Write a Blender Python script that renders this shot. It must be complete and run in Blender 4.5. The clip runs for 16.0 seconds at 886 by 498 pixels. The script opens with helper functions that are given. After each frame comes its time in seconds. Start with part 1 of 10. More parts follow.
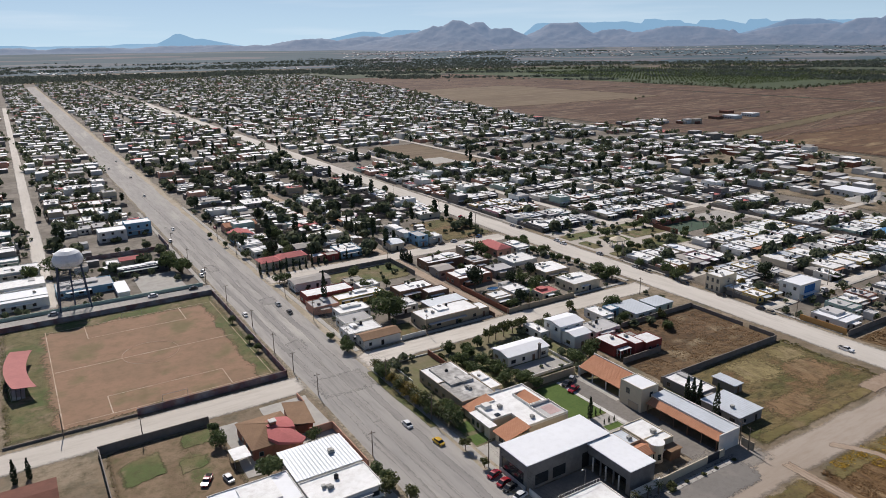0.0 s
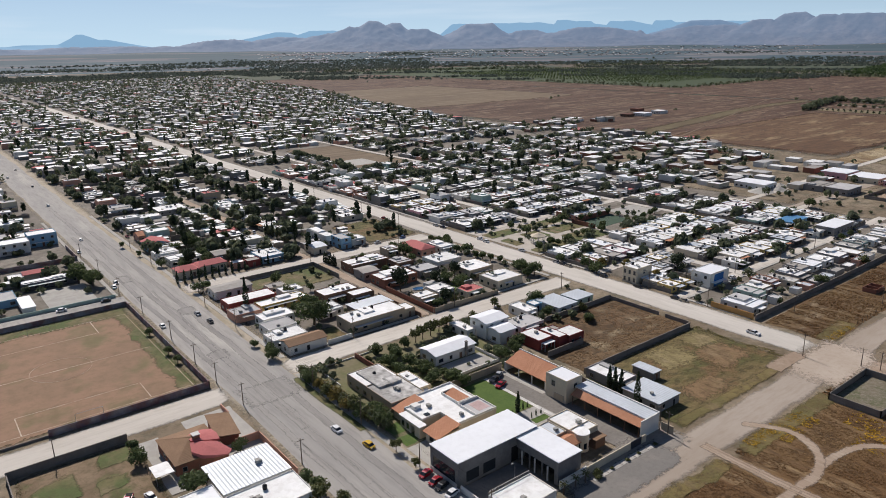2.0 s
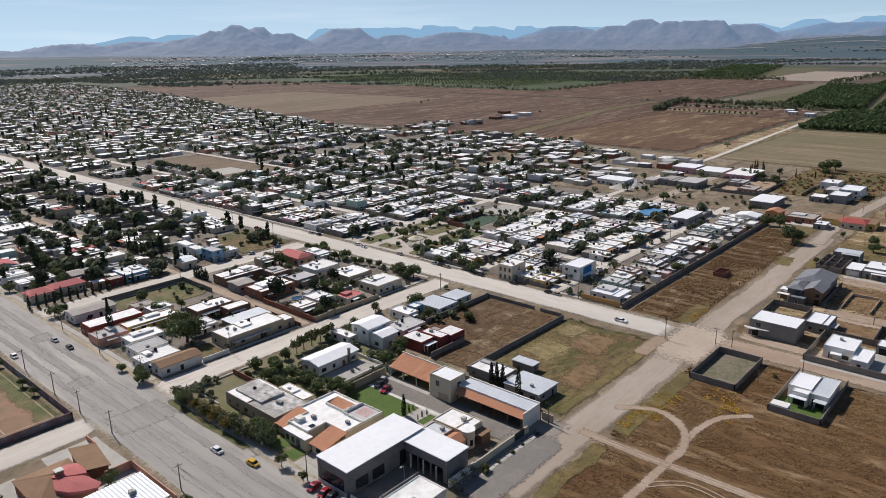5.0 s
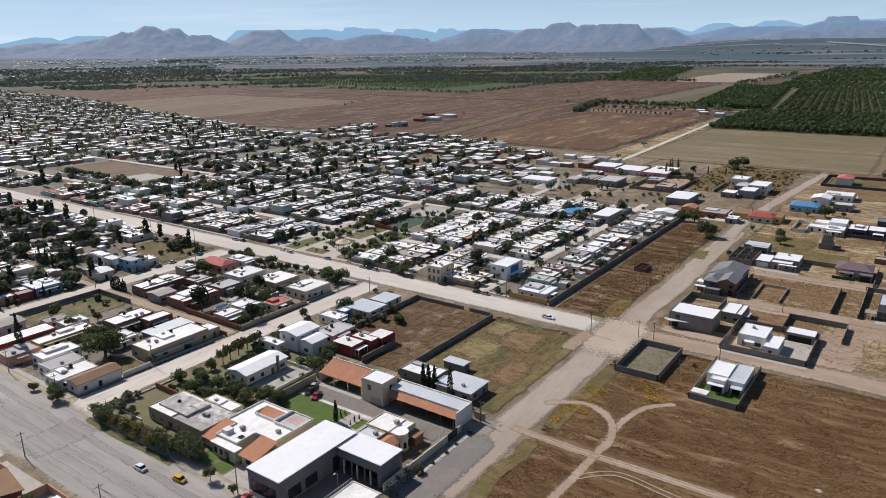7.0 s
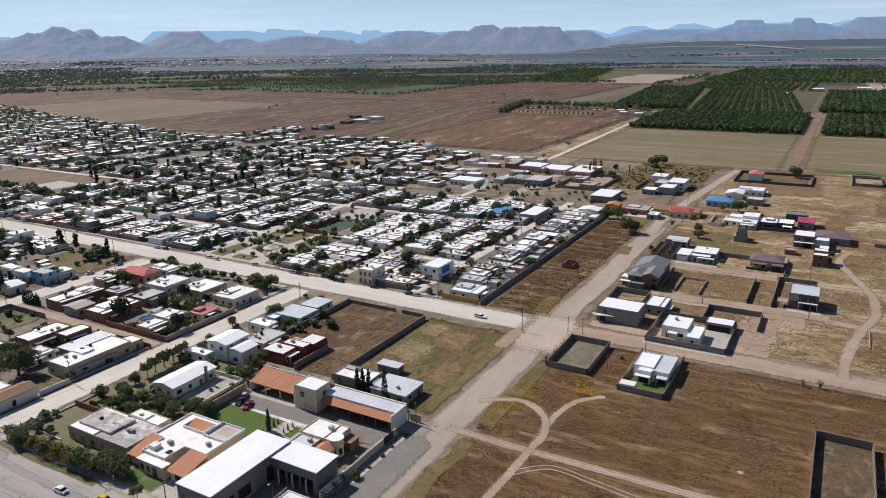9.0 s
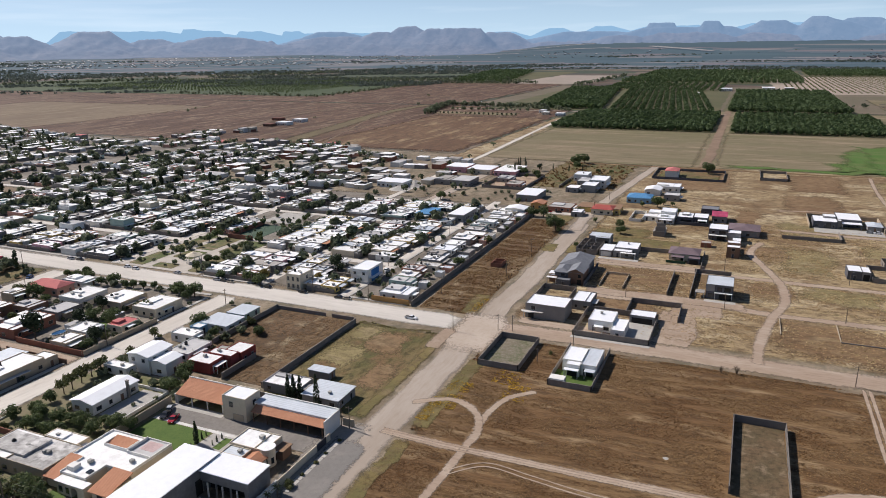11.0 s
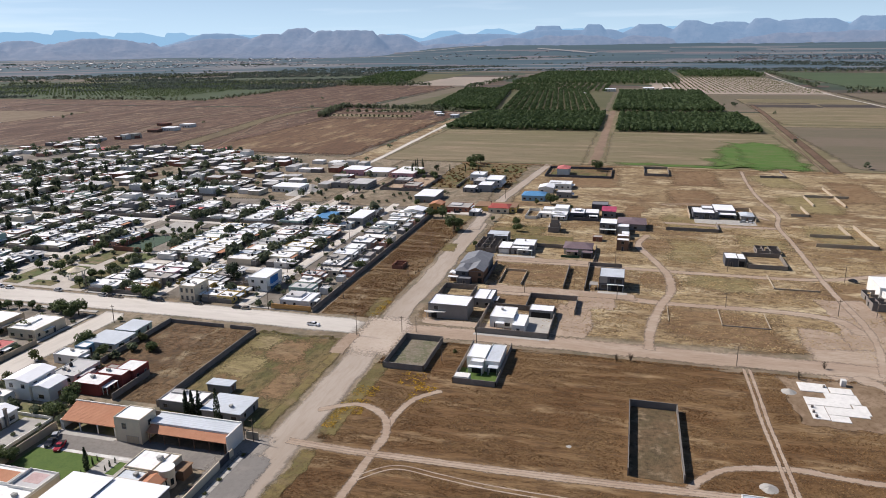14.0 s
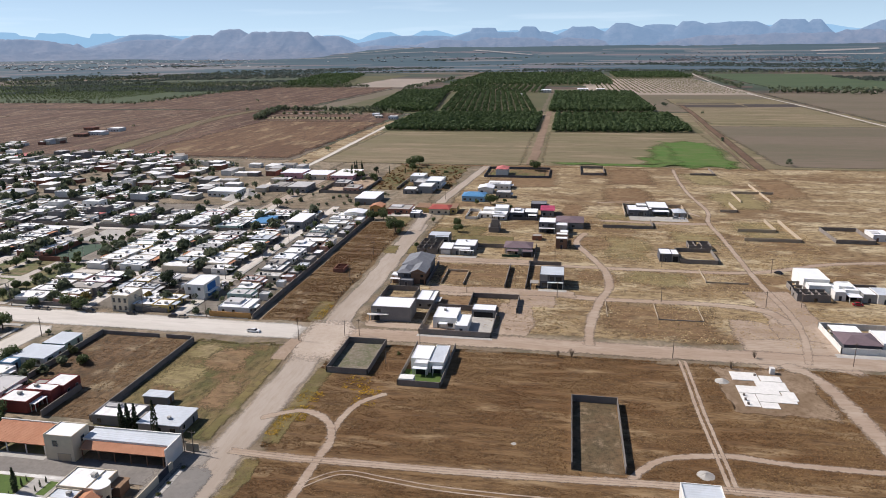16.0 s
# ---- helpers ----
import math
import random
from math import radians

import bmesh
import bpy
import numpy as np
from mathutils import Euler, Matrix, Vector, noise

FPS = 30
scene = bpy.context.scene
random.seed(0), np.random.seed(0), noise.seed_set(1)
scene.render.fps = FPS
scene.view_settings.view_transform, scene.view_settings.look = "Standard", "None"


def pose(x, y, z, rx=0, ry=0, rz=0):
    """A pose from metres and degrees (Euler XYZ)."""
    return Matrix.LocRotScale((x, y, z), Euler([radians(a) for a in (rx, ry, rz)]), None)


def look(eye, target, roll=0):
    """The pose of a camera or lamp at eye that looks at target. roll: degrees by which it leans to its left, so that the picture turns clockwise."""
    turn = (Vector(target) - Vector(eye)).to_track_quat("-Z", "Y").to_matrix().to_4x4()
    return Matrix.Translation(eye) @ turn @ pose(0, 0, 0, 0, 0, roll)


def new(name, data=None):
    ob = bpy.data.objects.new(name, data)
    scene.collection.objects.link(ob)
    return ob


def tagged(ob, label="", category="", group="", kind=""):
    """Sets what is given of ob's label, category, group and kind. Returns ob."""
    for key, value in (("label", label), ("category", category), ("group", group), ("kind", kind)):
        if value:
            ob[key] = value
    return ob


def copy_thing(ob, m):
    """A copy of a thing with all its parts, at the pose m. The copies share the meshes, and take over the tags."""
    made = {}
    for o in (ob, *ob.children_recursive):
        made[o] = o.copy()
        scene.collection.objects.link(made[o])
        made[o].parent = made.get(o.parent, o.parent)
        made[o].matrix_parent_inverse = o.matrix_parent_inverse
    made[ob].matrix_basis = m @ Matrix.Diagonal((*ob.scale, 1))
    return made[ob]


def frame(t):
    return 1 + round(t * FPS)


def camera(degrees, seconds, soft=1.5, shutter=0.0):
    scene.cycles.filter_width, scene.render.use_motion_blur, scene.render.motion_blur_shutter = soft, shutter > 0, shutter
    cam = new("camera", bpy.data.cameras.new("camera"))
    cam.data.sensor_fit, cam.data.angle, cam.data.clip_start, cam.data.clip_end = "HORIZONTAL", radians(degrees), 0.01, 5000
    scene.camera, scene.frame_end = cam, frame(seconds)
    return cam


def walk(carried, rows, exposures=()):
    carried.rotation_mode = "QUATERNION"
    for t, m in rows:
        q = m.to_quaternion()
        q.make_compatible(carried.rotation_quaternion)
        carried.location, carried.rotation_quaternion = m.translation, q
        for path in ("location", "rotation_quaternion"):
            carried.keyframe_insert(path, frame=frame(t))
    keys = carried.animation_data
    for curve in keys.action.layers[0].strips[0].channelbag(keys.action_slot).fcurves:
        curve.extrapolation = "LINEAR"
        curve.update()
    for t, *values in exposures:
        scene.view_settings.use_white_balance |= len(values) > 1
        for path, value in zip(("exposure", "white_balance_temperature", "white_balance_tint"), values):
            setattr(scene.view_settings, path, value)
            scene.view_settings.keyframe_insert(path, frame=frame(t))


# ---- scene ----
cam = camera(64.60, 16.0, soft=0.92)
walk(cam, [
    (0.0, pose(0, 0, 100, 73.646, 0.848, -31.849)),
    (0.5, pose(0, 0, 100, 73.628, 0.831, -33.208)),
    (1.0, pose(0, 0, 100, 73.611, 0.882, -34.845)),
    (1.5, pose(0, 0, 100, 73.610, 0.915, -36.565)),
    (2.0, pose(0, 0, 100, 73.597, 0.931, -38.341)),
    (2.5, pose(0, 0, 100, 73.593, 0.935, -40.082)),
    (3.0, pose(0, 0, 100, 73.608, 0.894, -41.861)),
    (3.5, pose(0, 0, 100, 73.634, 0.800, -43.571)),
    (4.0, pose(0, 0, 100, 73.703, 0.860, -45.320)),
    (6.5, pose(0, 0, 100, 73.863, 0.753, -53.304)),
    (7.0, pose(0, 0, 100, 73.884, 0.758, -54.747)),
    (7.5, pose(0, 0, 100, 73.904, 0.727, -56.145)),
    (8.0, pose(0, 0, 100, 73.916, 0.692, -57.563)),
    (8.5, pose(0, 0, 100, 73.939, 0.706, -59.051)),
    (9.0, pose(0, 0, 100, 73.953, 0.704, -60.614)),
    (11.5, pose(0, 0, 100, 74.004, 0.658, -68.116)),
    (12.0, pose(0, 0, 100, 74.021, 0.681, -69.597)),
    (12.5, pose(0, 0, 100, 74.031, 0.638, -71.019)),
    (13.0, pose(0, 0, 100, 74.050, 0.643, -72.490)),
    (13.5, pose(0, 0, 100, 74.054, 0.618, -73.876)),
    (14.0, pose(0, 0, 100, 74.066, 0.622, -75.057)),
    (14.5, pose(0, 0, 100, 74.084, 0.622, -76.238)),
    (15.0, pose(0, 0, 100, 74.102, 0.585, -77.453)),
    (15.5, pose(0, 0, 100, 74.103, 0.585, -78.740)),
    (16.0, pose(0, 0, 100, 74.141, 0.562, -80.002)),
], exposures=[(0.0, 0.12, 6480, 14), (4.0, 0.17, 6460, 14), (9.0, 0.28, 6440, 15), (12.5, 0.39, 6430, 15), (16.0, 0.46, 6420, 15.5)])

# ---- light ----
world = bpy.data.worlds.new("world")
scene.world = world
world.use_nodes = True
wn = world.node_tree
sky = wn.nodes.new("ShaderNodeTexSky")
sky.sky_type = "NISHITA"
sky.sun_disc = False
SUN_EL, SUN_AZ = 43.0, 9.0        # degrees; azimuth from +y towards +x
sky.sun_elevation, sky.sun_rotation = radians(SUN_EL), radians(SUN_AZ)
sky.air_density, sky.dust_density, sky.ozone_density = 1.0, 0.3, 2.0
sky.altitude = 1200
wn.nodes["Background"].inputs["Strength"].default_value = 0.068
tc, up, sep = wn.nodes.new("ShaderNodeTexCoord"), wn.nodes.new("ShaderNodeVectorMath"), wn.nodes.new("ShaderNodeSeparateXYZ")
up.inputs[1].default_value = (0, 0, 0.10)
wn.links.new(tc.outputs["Generated"], up.inputs[0])
wn.links.new(up.outputs[0], sky.inputs["Vector"])
wn.links.new(tc.outputs["Generated"], sep.inputs[0])
low = wn.nodes.new("ShaderNodeMapRange")        # pale dust haze towards the horizon, all the way round
low.inputs["From Min"].default_value, low.inputs["From Max"].default_value = 0.0, 0.17
low.inputs["To Min"].default_value, low.inputs["To Max"].default_value = 0.70, 0.0
wn.links.new(sep.outputs["Z"], low.inputs["Value"])
wisp = wn.nodes.new("ShaderNodeTexNoise")       # thin high cloud
wisp.inputs["Scale"].default_value, wisp.inputs["Detail"].default_value = 3.0, 5
streak = wn.nodes.new("ShaderNodeMapping")
streak.inputs["Scale"].default_value = (1, 1, 14)
wn.links.new(tc.outputs["Generated"], streak.inputs["Vector"])
wn.links.new(streak.outputs["Vector"], wisp.inputs["Vector"])
thin = wn.nodes.new("ShaderNodeMapRange")
thin.inputs["From Min"].default_value, thin.inputs["From Max"].default_value = 0.5, 0.75
thin.inputs["To Min"].default_value, thin.inputs["To Max"].default_value = 0.0, 0.5
wn.links.new(wisp.outputs["Fac"], thin.inputs["Value"])
veil, clear = wn.nodes.new("ShaderNodeMath"), wn.nodes.new("ShaderNodeMapRange")      # the cloud thins out overhead
veil.operation = "MULTIPLY"
clear.inputs["From Max"].default_value, clear.inputs["To Min"].default_value, clear.inputs["To Max"].default_value = 0.3, 1.0, 0.15
wn.links.new(sep.outputs["Z"], clear.inputs["Value"])
wn.links.new(thin.outputs[0], veil.inputs[0])
wn.links.new(clear.outputs[0], veil.inputs[1])


def sky_mix(fac, under, over):
    k = wn.nodes.new("ShaderNodeMix")
    k.data_type = "RGBA"
    wn.links.new(fac, k.inputs[0])
    wn.links.new(under, k.inputs[6])
    k.inputs[7].default_value = (*over, 1)
    return k.outputs[2]


HAZE = (7.8, 10.5, 12.0)
hazed = sky_mix(veil.outputs[0], sky_mix(low.outputs[0], sky.outputs["Color"], HAZE), (9.9, 11.4, 12.4))
wn.links.new(hazed, wn.nodes["Background"].inputs["Color"])
sun = new("sun", bpy.data.lights.new("sun", "SUN"))
sun.data.energy, sun.data.angle, sun.data.color = 4.15, radians(0.5), (1.0, 0.95, 0.87)
_d = Vector((math.sin(radians(SUN_AZ)) * math.cos(radians(SUN_EL)), math.cos(radians(SUN_AZ)) * math.cos(radians(SUN_EL)), math.sin(radians(SUN_EL))))
sun.matrix_world = look((0, 0, 300), Vector((0, 0, 300)) - _d)

# ---- materials ----
rng = random.Random(7)


def mat(name, a, b=None, c=None, coarse=0.05, fine=1.2, amount=0.5, rough=0.9, bump=0.0, bump_scale=3.0,
        rand=0.0, island=0.0, metal=0.0, spec=0.25, stretch=(1, 1, 1), turn=0.0, bands=None, glow=None, ragged=0.0, thru=0.0, mid=None, grain=0.62):
    """Two-scale procedural surface: a and b in large patches, c in fine ones; bands=(metres, axis, depth) for ribbed sheet."""
    m = bpy.data.materials.new(name)
    m.use_nodes = True
    nt = m.node_tree
    n, li = nt.nodes, nt.links
    p = n["Principled BSDF"]
    b = b or tuple(v * 0.75 for v in a)
    c = c or tuple(v * 0.6 for v in a)
    geo = n.new("ShaderNodeNewGeometry")
    mp = n.new("ShaderNodeMapping")
    mp.inputs["Scale"].default_value = stretch
    mp.inputs["Rotation"].default_value = (0, 0, radians(turn))
    li.new(geo.outputs["Position"], mp.inputs["Vector"])

    def noise_ramp(scale, lo, hi, detail=6, rugged=0.58):
        t = n.new("ShaderNodeTexNoise")
        t.inputs["Scale"].default_value, t.inputs["Detail"].default_value = scale, detail
        t.inputs["Roughness"].default_value = rugged
        li.new(mp.outputs["Vector"], t.inputs["Vector"])
        r = n.new("ShaderNodeMapRange")
        r.inputs["From Min"].default_value, r.inputs["From Max"].default_value = lo, hi
        li.new(t.outputs["Fac"], r.inputs["Value"])
        return r.outputs["Result"], t.outputs["Fac"]

    def mix(fac, x, y):
        k = n.new("ShaderNodeMix")
        k.data_type = "RGBA"
        li.new(fac, k.inputs["Factor"])
        for sock, v in (("A", x), ("B", y)):
            i = [q for q in k.inputs if q.name == sock and q.type == "RGBA"][0]
            if isinstance(v, tuple):
                i.default_value = (*v, 1)
            else:
                li.new(v, i)
        return [q for q in k.outputs if q.type == "RGBA"][0]

    f1, _ = noise_ramp(coarse, 0.40 if grain < 0.7 else 0.44, 0.60 if grain < 0.7 else 0.56)
    f2, raw = noise_ramp(fine, 0.45, 0.45 + 0.35 / max(amount, 0.05), 6, grain)
    under = mix(f1, a, b)
    if mid:
        f3, _ = noise_ramp(*mid[1:])
        under = mix(f3, under, mid[0])
    col = mix(f2, under, c)
    if rand or island:
        hs = n.new("ShaderNodeHueSaturation")
        li.new(col, hs.inputs["Color"])
        mr = n.new("ShaderNodeMapRange")
        k = rand or island
        mr.inputs["To Min"].default_value, mr.inputs["To Max"].default_value = 1 - k, 1 + k
        if rand:
            oi = n.new("ShaderNodeObjectInfo")
            li.new(oi.outputs["Random"], mr.inputs["Value"])
        else:
            li.new(geo.outputs["Random Per Island"], mr.inputs["Value"])
        li.new(mr.outputs["Result"], hs.inputs["Value"])
        col = hs.outputs["Color"]
    li.new(col, p.inputs["Base Color"])
    p.inputs["Roughness"].default_value, p.inputs["Metallic"].default_value = rough, metal
    p.inputs["Specular IOR Level"].default_value = spec
    height = None
    if bump:
        t = n.new("ShaderNodeTexNoise")
        t.inputs["Scale"].default_value, t.inputs["Detail"].default_value = bump_scale, 4
        li.new(mp.outputs["Vector"], t.inputs["Vector"])
        height, dist = t.outputs["Fac"], bump
    if bands:
        wv = n.new("ShaderNodeTexWave")
        wv.bands_direction = bands[1]
        wv.inputs["Scale"].default_value = 0.314 / bands[0]
        li.new(geo.outputs["Position"], wv.inputs["Vector"])
        height, dist = wv.outputs["Fac"], bands[2]
    if height is not None:
        bp = n.new("ShaderNodeBump")
        bp.inputs["Strength"].default_value, bp.inputs["Distance"].default_value = 1.0, dist
        li.new(height, bp.inputs["Height"])
        li.new(bp.outputs["Normal"], p.inputs["Normal"])
    if thru:
        tr, ms = n.new("ShaderNodeBsdfTranslucent"), n.new("ShaderNodeMixShader")
        li.new(col, tr.inputs["Color"])
        ms.inputs[0].default_value = thru
        li.new(p.outputs[0], ms.inputs[1])
        li.new(tr.outputs[0], ms.inputs[2])
        li.new(ms.outputs[0], n["Material Output"].inputs["Surface"])
    if ragged:
        at = n.new("ShaderNodeAttribute")
        at.attribute_name = "edge"
        t = n.new("ShaderNodeTexNoise")
        t.inputs["Scale"].default_value, t.inputs["Detail"].default_value, t.inputs["Roughness"].default_value = 0.8, 8, 0.75
        li.new(geo.outputs["Position"], t.inputs["Vector"])
        ad = n.new("ShaderNodeMath")
        ad.operation = "MULTIPLY_ADD"
        ad.inputs[1].default_value = ragged
        li.new(t.outputs["Fac"], ad.inputs[0])
        li.new(at.outputs["Fac"], ad.inputs[2])
        r = n.new("ShaderNodeMapRange")
        r.inputs["From Min"].default_value, r.inputs["From Max"].default_value = 0.5 * ragged + 0.05, 0.5 * ragged + 0.55
        li.new(ad.outputs[0], r.inputs["Value"])
        li.new(r.outputs["Result"], p.inputs["Alpha"])
    # emission that stands in for distance haze on far surfaces
    if glow:
        p.inputs["Emission Color"].default_value, p.inputs["Emission Strength"].default_value = (*glow[0], 1), glow[1]
    return m


DIRT = mat("dirt road", (0.343, 0.283, 0.226), (0.385, 0.324, 0.266), (0.273, 0.213, 0.162), 0.05, 0.5, 0.8, bump=0.04, stretch=(0.25, 1.2, 1), ragged=0.9, grain=0.72)
DIRT_Y = mat("dirt track", (0.345, 0.26, 0.193), (0.396, 0.313, 0.239), (0.248, 0.175, 0.12), 0.08, 0.7, 1.2, bump=0.05, stretch=(1.5, 0.25, 1), ragged=1.9, grain=0.76)
PALE = mat("packed caliche", (0.53, 0.485, 0.425), (0.59, 0.545, 0.48), (0.42, 0.375, 0.32), 0.05, 0.4, 1.1, bump=0.03, stretch=(0.2, 1.2, 1), ragged=0.9, grain=0.74)
PALE_Y = mat("packed caliche avenue", (0.53, 0.49, 0.432), (0.59, 0.548, 0.49), (0.425, 0.385, 0.335), 0.05, 0.4, 1.1, bump=0.03, stretch=(1.2, 0.15, 1), ragged=0.9, grain=0.74)
ASPHALT = mat("worn asphalt", (0.375, 0.35, 0.32), (0.315, 0.297, 0.275), (0.235, 0.224, 0.21), 0.05, 0.5, 1.2, bump=0.02, stretch=(0.9, 0.10, 1), mid=((0.435, 0.405, 0.365), 0.10, 0.52, 0.64), grain=0.76)
SHOULDER = mat("gravel shoulder", (0.42, 0.355, 0.275), (0.36, 0.30, 0.225), (0.25, 0.235, 0.13), 0.12, 0.6, 0.8, bump=0.05, ragged=1.1, grain=0.74)
CONCRETE = mat("concrete", (0.42, 0.40, 0.36), (0.36, 0.34, 0.31), (0.30, 0.28, 0.25), 0.3, 1.5, 0.4, bump=0.01, rand=0.06)
PAVING = mat("driveway paving", (0.185, 0.168, 0.15), (0.22, 0.20, 0.178), (0.13, 0.12, 0.108), 0.2, 1.0, 0.8)
SOIL = mat("dry scrub ground", (0.20, 0.152, 0.102), (0.28, 0.222, 0.155), (0.10, 0.08, 0.045), 0.035, 0.25, 1.4, bump=0.15, bump_scale=1.2, ragged=1.1, mid=((0.145, 0.125, 0.085), 0.11, 0.5, 0.62), grain=0.76)
TOWNSOIL = mat("trodden grey town ground", (0.165, 0.14, 0.115), (0.24, 0.21, 0.175), (0.10, 0.09, 0.065), 0.03, 0.16, 1.4, bump=0.1, bump_scale=1.2, ragged=1.1, grain=0.76)
WEED = mat("brown weed field", (0.150, 0.083, 0.035), (0.188, 0.115, 0.053), (0.078, 0.043, 0.019), 0.045, 0.34, 1.9, bump=0.3, bump_scale=1.1, stretch=(1.25, 0.34, 1), ragged=1.1, mid=((0.265, 0.18, 0.096), 0.10, 0.53, 0.63), grain=0.8)
STRAW = mat("straw-coloured grass", (0.335, 0.25, 0.137), (0.205, 0.132, 0.067), (0.092, 0.057, 0.03), 0.022, 0.30, 2.0, bump=0.3, bump_scale=1.1, stretch=(1.25, 0.55, 1), ragged=1.1, mid=((0.47, 0.38, 0.235), 0.055, 0.50, 0.60), grain=0.82)
YGRASS = mat("yellow-green grass", (0.185, 0.142, 0.055), (0.14, 0.118, 0.044), (0.085, 0.06, 0.026), 0.06, 0.4, 1.8, bump=0.2, bump_scale=1.0, ragged=3.4, mid=((0.235, 0.175, 0.09), 0.2, 0.53, 0.62), grain=0.78)
BARE = mat("trampled earth", (0.36, 0.262, 0.182), (0.42, 0.32, 0.232), (0.23, 0.152, 0.095), 0.08, 0.7, 1.3, bump=0.05, ragged=4.0, grain=0.76)
LOTGRASS = mat("green-brown lot grass", (0.178, 0.132, 0.058), (0.108, 0.105, 0.036), (0.068, 0.052, 0.022), 0.045, 0.36, 1.9, bump=0.3, bump_scale=1.1, stretch=(0.8, 1.3, 1), ragged=1.1, mid=((0.195, 0.118, 0.058), 0.075, 0.51, 0.61), grain=0.8)
LOTBROWN = mat("dry brown lot", (0.175, 0.112, 0.058), (0.108, 0.064, 0.030), (0.052, 0.034, 0.018), 0.05, 0.4, 1.9, bump=0.3, bump_scale=1.1, stretch=(0.7, 1.5, 1), turn=30, mid=((0.31, 0.235, 0.14), 0.10, 0.52, 0.61), grain=0.8)
LAWN = mat("watered lawn", (0.075, 0.122, 0.026), (0.088, 0.135, 0.03), (0.052, 0.09, 0.02), 0.3, 1.6, 0.9, bump=0.05)
PITCH = mat("bare earth pitch", (0.285, 0.175, 0.112), (0.25, 0.158, 0.10), (0.165, 0.115, 0.062), 0.05, 0.25, 0.9, bump=0.04, ragged=2.6, mid=((0.175, 0.142, 0.07), 0.055, 0.54, 0.66), grain=0.72)
PITCHGRASS = mat("patchy pitch grass", (0.17, 0.142, 0.068), (0.092, 0.118, 0.038), (0.08, 0.08, 0.03), 0.07, 0.35, 1.6, bump=0.15, ragged=1.1, mid=((0.24, 0.175, 0.11), 0.10, 0.55, 0.65), grain=0.75)
CHALK = mat("chalk line", (0.55, 0.455, 0.36), (0.40, 0.285, 0.20), (0.30, 0.20, 0.13), 0.12, 0.6, 1.2)
PLOUGH = mat("ploughed field", (0.098, 0.052, 0.032), (0.150, 0.088, 0.055), (0.038, 0.022, 0.015), 0.012, 0.11, 2.2, bump=0.2, bump_scale=0.5, stretch=(0.35, 2.4, 1), turn=12, ragged=1.1, mid=((0.235, 0.162, 0.106), 0.035, 0.53, 0.61), grain=0.82)
TANFIELD = mat("tan stubble field", (0.195, 0.143, 0.09), (0.155, 0.11, 0.067), (0.10, 0.07, 0.043), 0.01, 0.08, 1.6, bump=0.15, bump_scale=0.5, stretch=(0.3, 1.8, 1), ragged=1.1, mid=((0.24, 0.185, 0.12), 0.02, 0.54, 0.64), grain=0.8)
STUBBLE = mat("stubble field", (0.205, 0.162, 0.098), (0.165, 0.142, 0.075), (0.118, 0.10, 0.052), 0.012, 0.12, 1.7, bump=0.15, bump_scale=0.6, stretch=(1.8, 0.22, 1), ragged=1.1, mid=((0.27, 0.205, 0.132), 0.035, 0.52, 0.62), grain=0.8)
GREYFIELD = mat("grey-brown fallow field", (0.165, 0.127, 0.092), (0.135, 0.112, 0.074), (0.105, 0.098, 0.058), 0.008, 0.1, 1.2, bump=0.15, bump_scale=0.6, stretch=(1.8, 0.25, 1), ragged=1.1, grain=0.76)
GREENFIELD = mat("green crop", (0.060, 0.128, 0.020), (0.080, 0.138, 0.028), (0.125, 0.135, 0.05), 0.03, 0.12, 1.5, bump=0.1, stretch=(1.6, 0.35, 1), ragged=3.0)
TRODDEN = mat("trodden dusty earth", (0.322, 0.241, 0.175), (0.377, 0.293, 0.221), (0.23, 0.161, 0.109), 0.07, 0.6, 1.2, bump=0.05, ragged=2.0, grain=0.76)
OLIVE = mat("olive-tinged dry grass", (0.265, 0.212, 0.10), (0.20, 0.16, 0.07), (0.125, 0.092, 0.042), 0.04, 0.35, 1.8, bump=0.2, bump_scale=1.0, ragged=4.5, stretch=(1.3, 0.6, 1), mid=((0.30, 0.235, 0.13), 0.08, 0.52, 0.62), grain=0.8)
RUSTY = mat("rust-brown dry weeds", (0.235, 0.15, 0.078), (0.18, 0.108, 0.054), (0.095, 0.058, 0.029), 0.04, 0.35, 1.8, bump=0.25, bump_scale=1.0, ragged=4.5, stretch=(1.3, 0.6, 1), mid=((0.25, 0.175, 0.095), 0.08, 0.53, 0.62), grain=0.8)
DARKSOIL = mat("dark wet soil", (0.055, 0.045, 0.04), (0.075, 0.06, 0.05), None, 0.05, 0.4, 0.5)
ORCHFLOOR = mat("orchard floor", (0.085, 0.085, 0.04), (0.11, 0.10, 0.05), (0.15, 0.13, 0.07), 0.01, 0.2, 0.4)
FARPLAIN = mat("distant plain", (0.078, 0.076, 0.064), (0.054, 0.064, 0.052), (0.10, 0.085, 0.073), 0.0025, 0.012, 1.2)
# bluish emission puts the distance haze into this slope
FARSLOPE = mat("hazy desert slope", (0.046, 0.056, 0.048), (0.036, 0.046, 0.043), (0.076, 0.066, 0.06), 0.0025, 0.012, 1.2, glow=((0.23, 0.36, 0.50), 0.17))


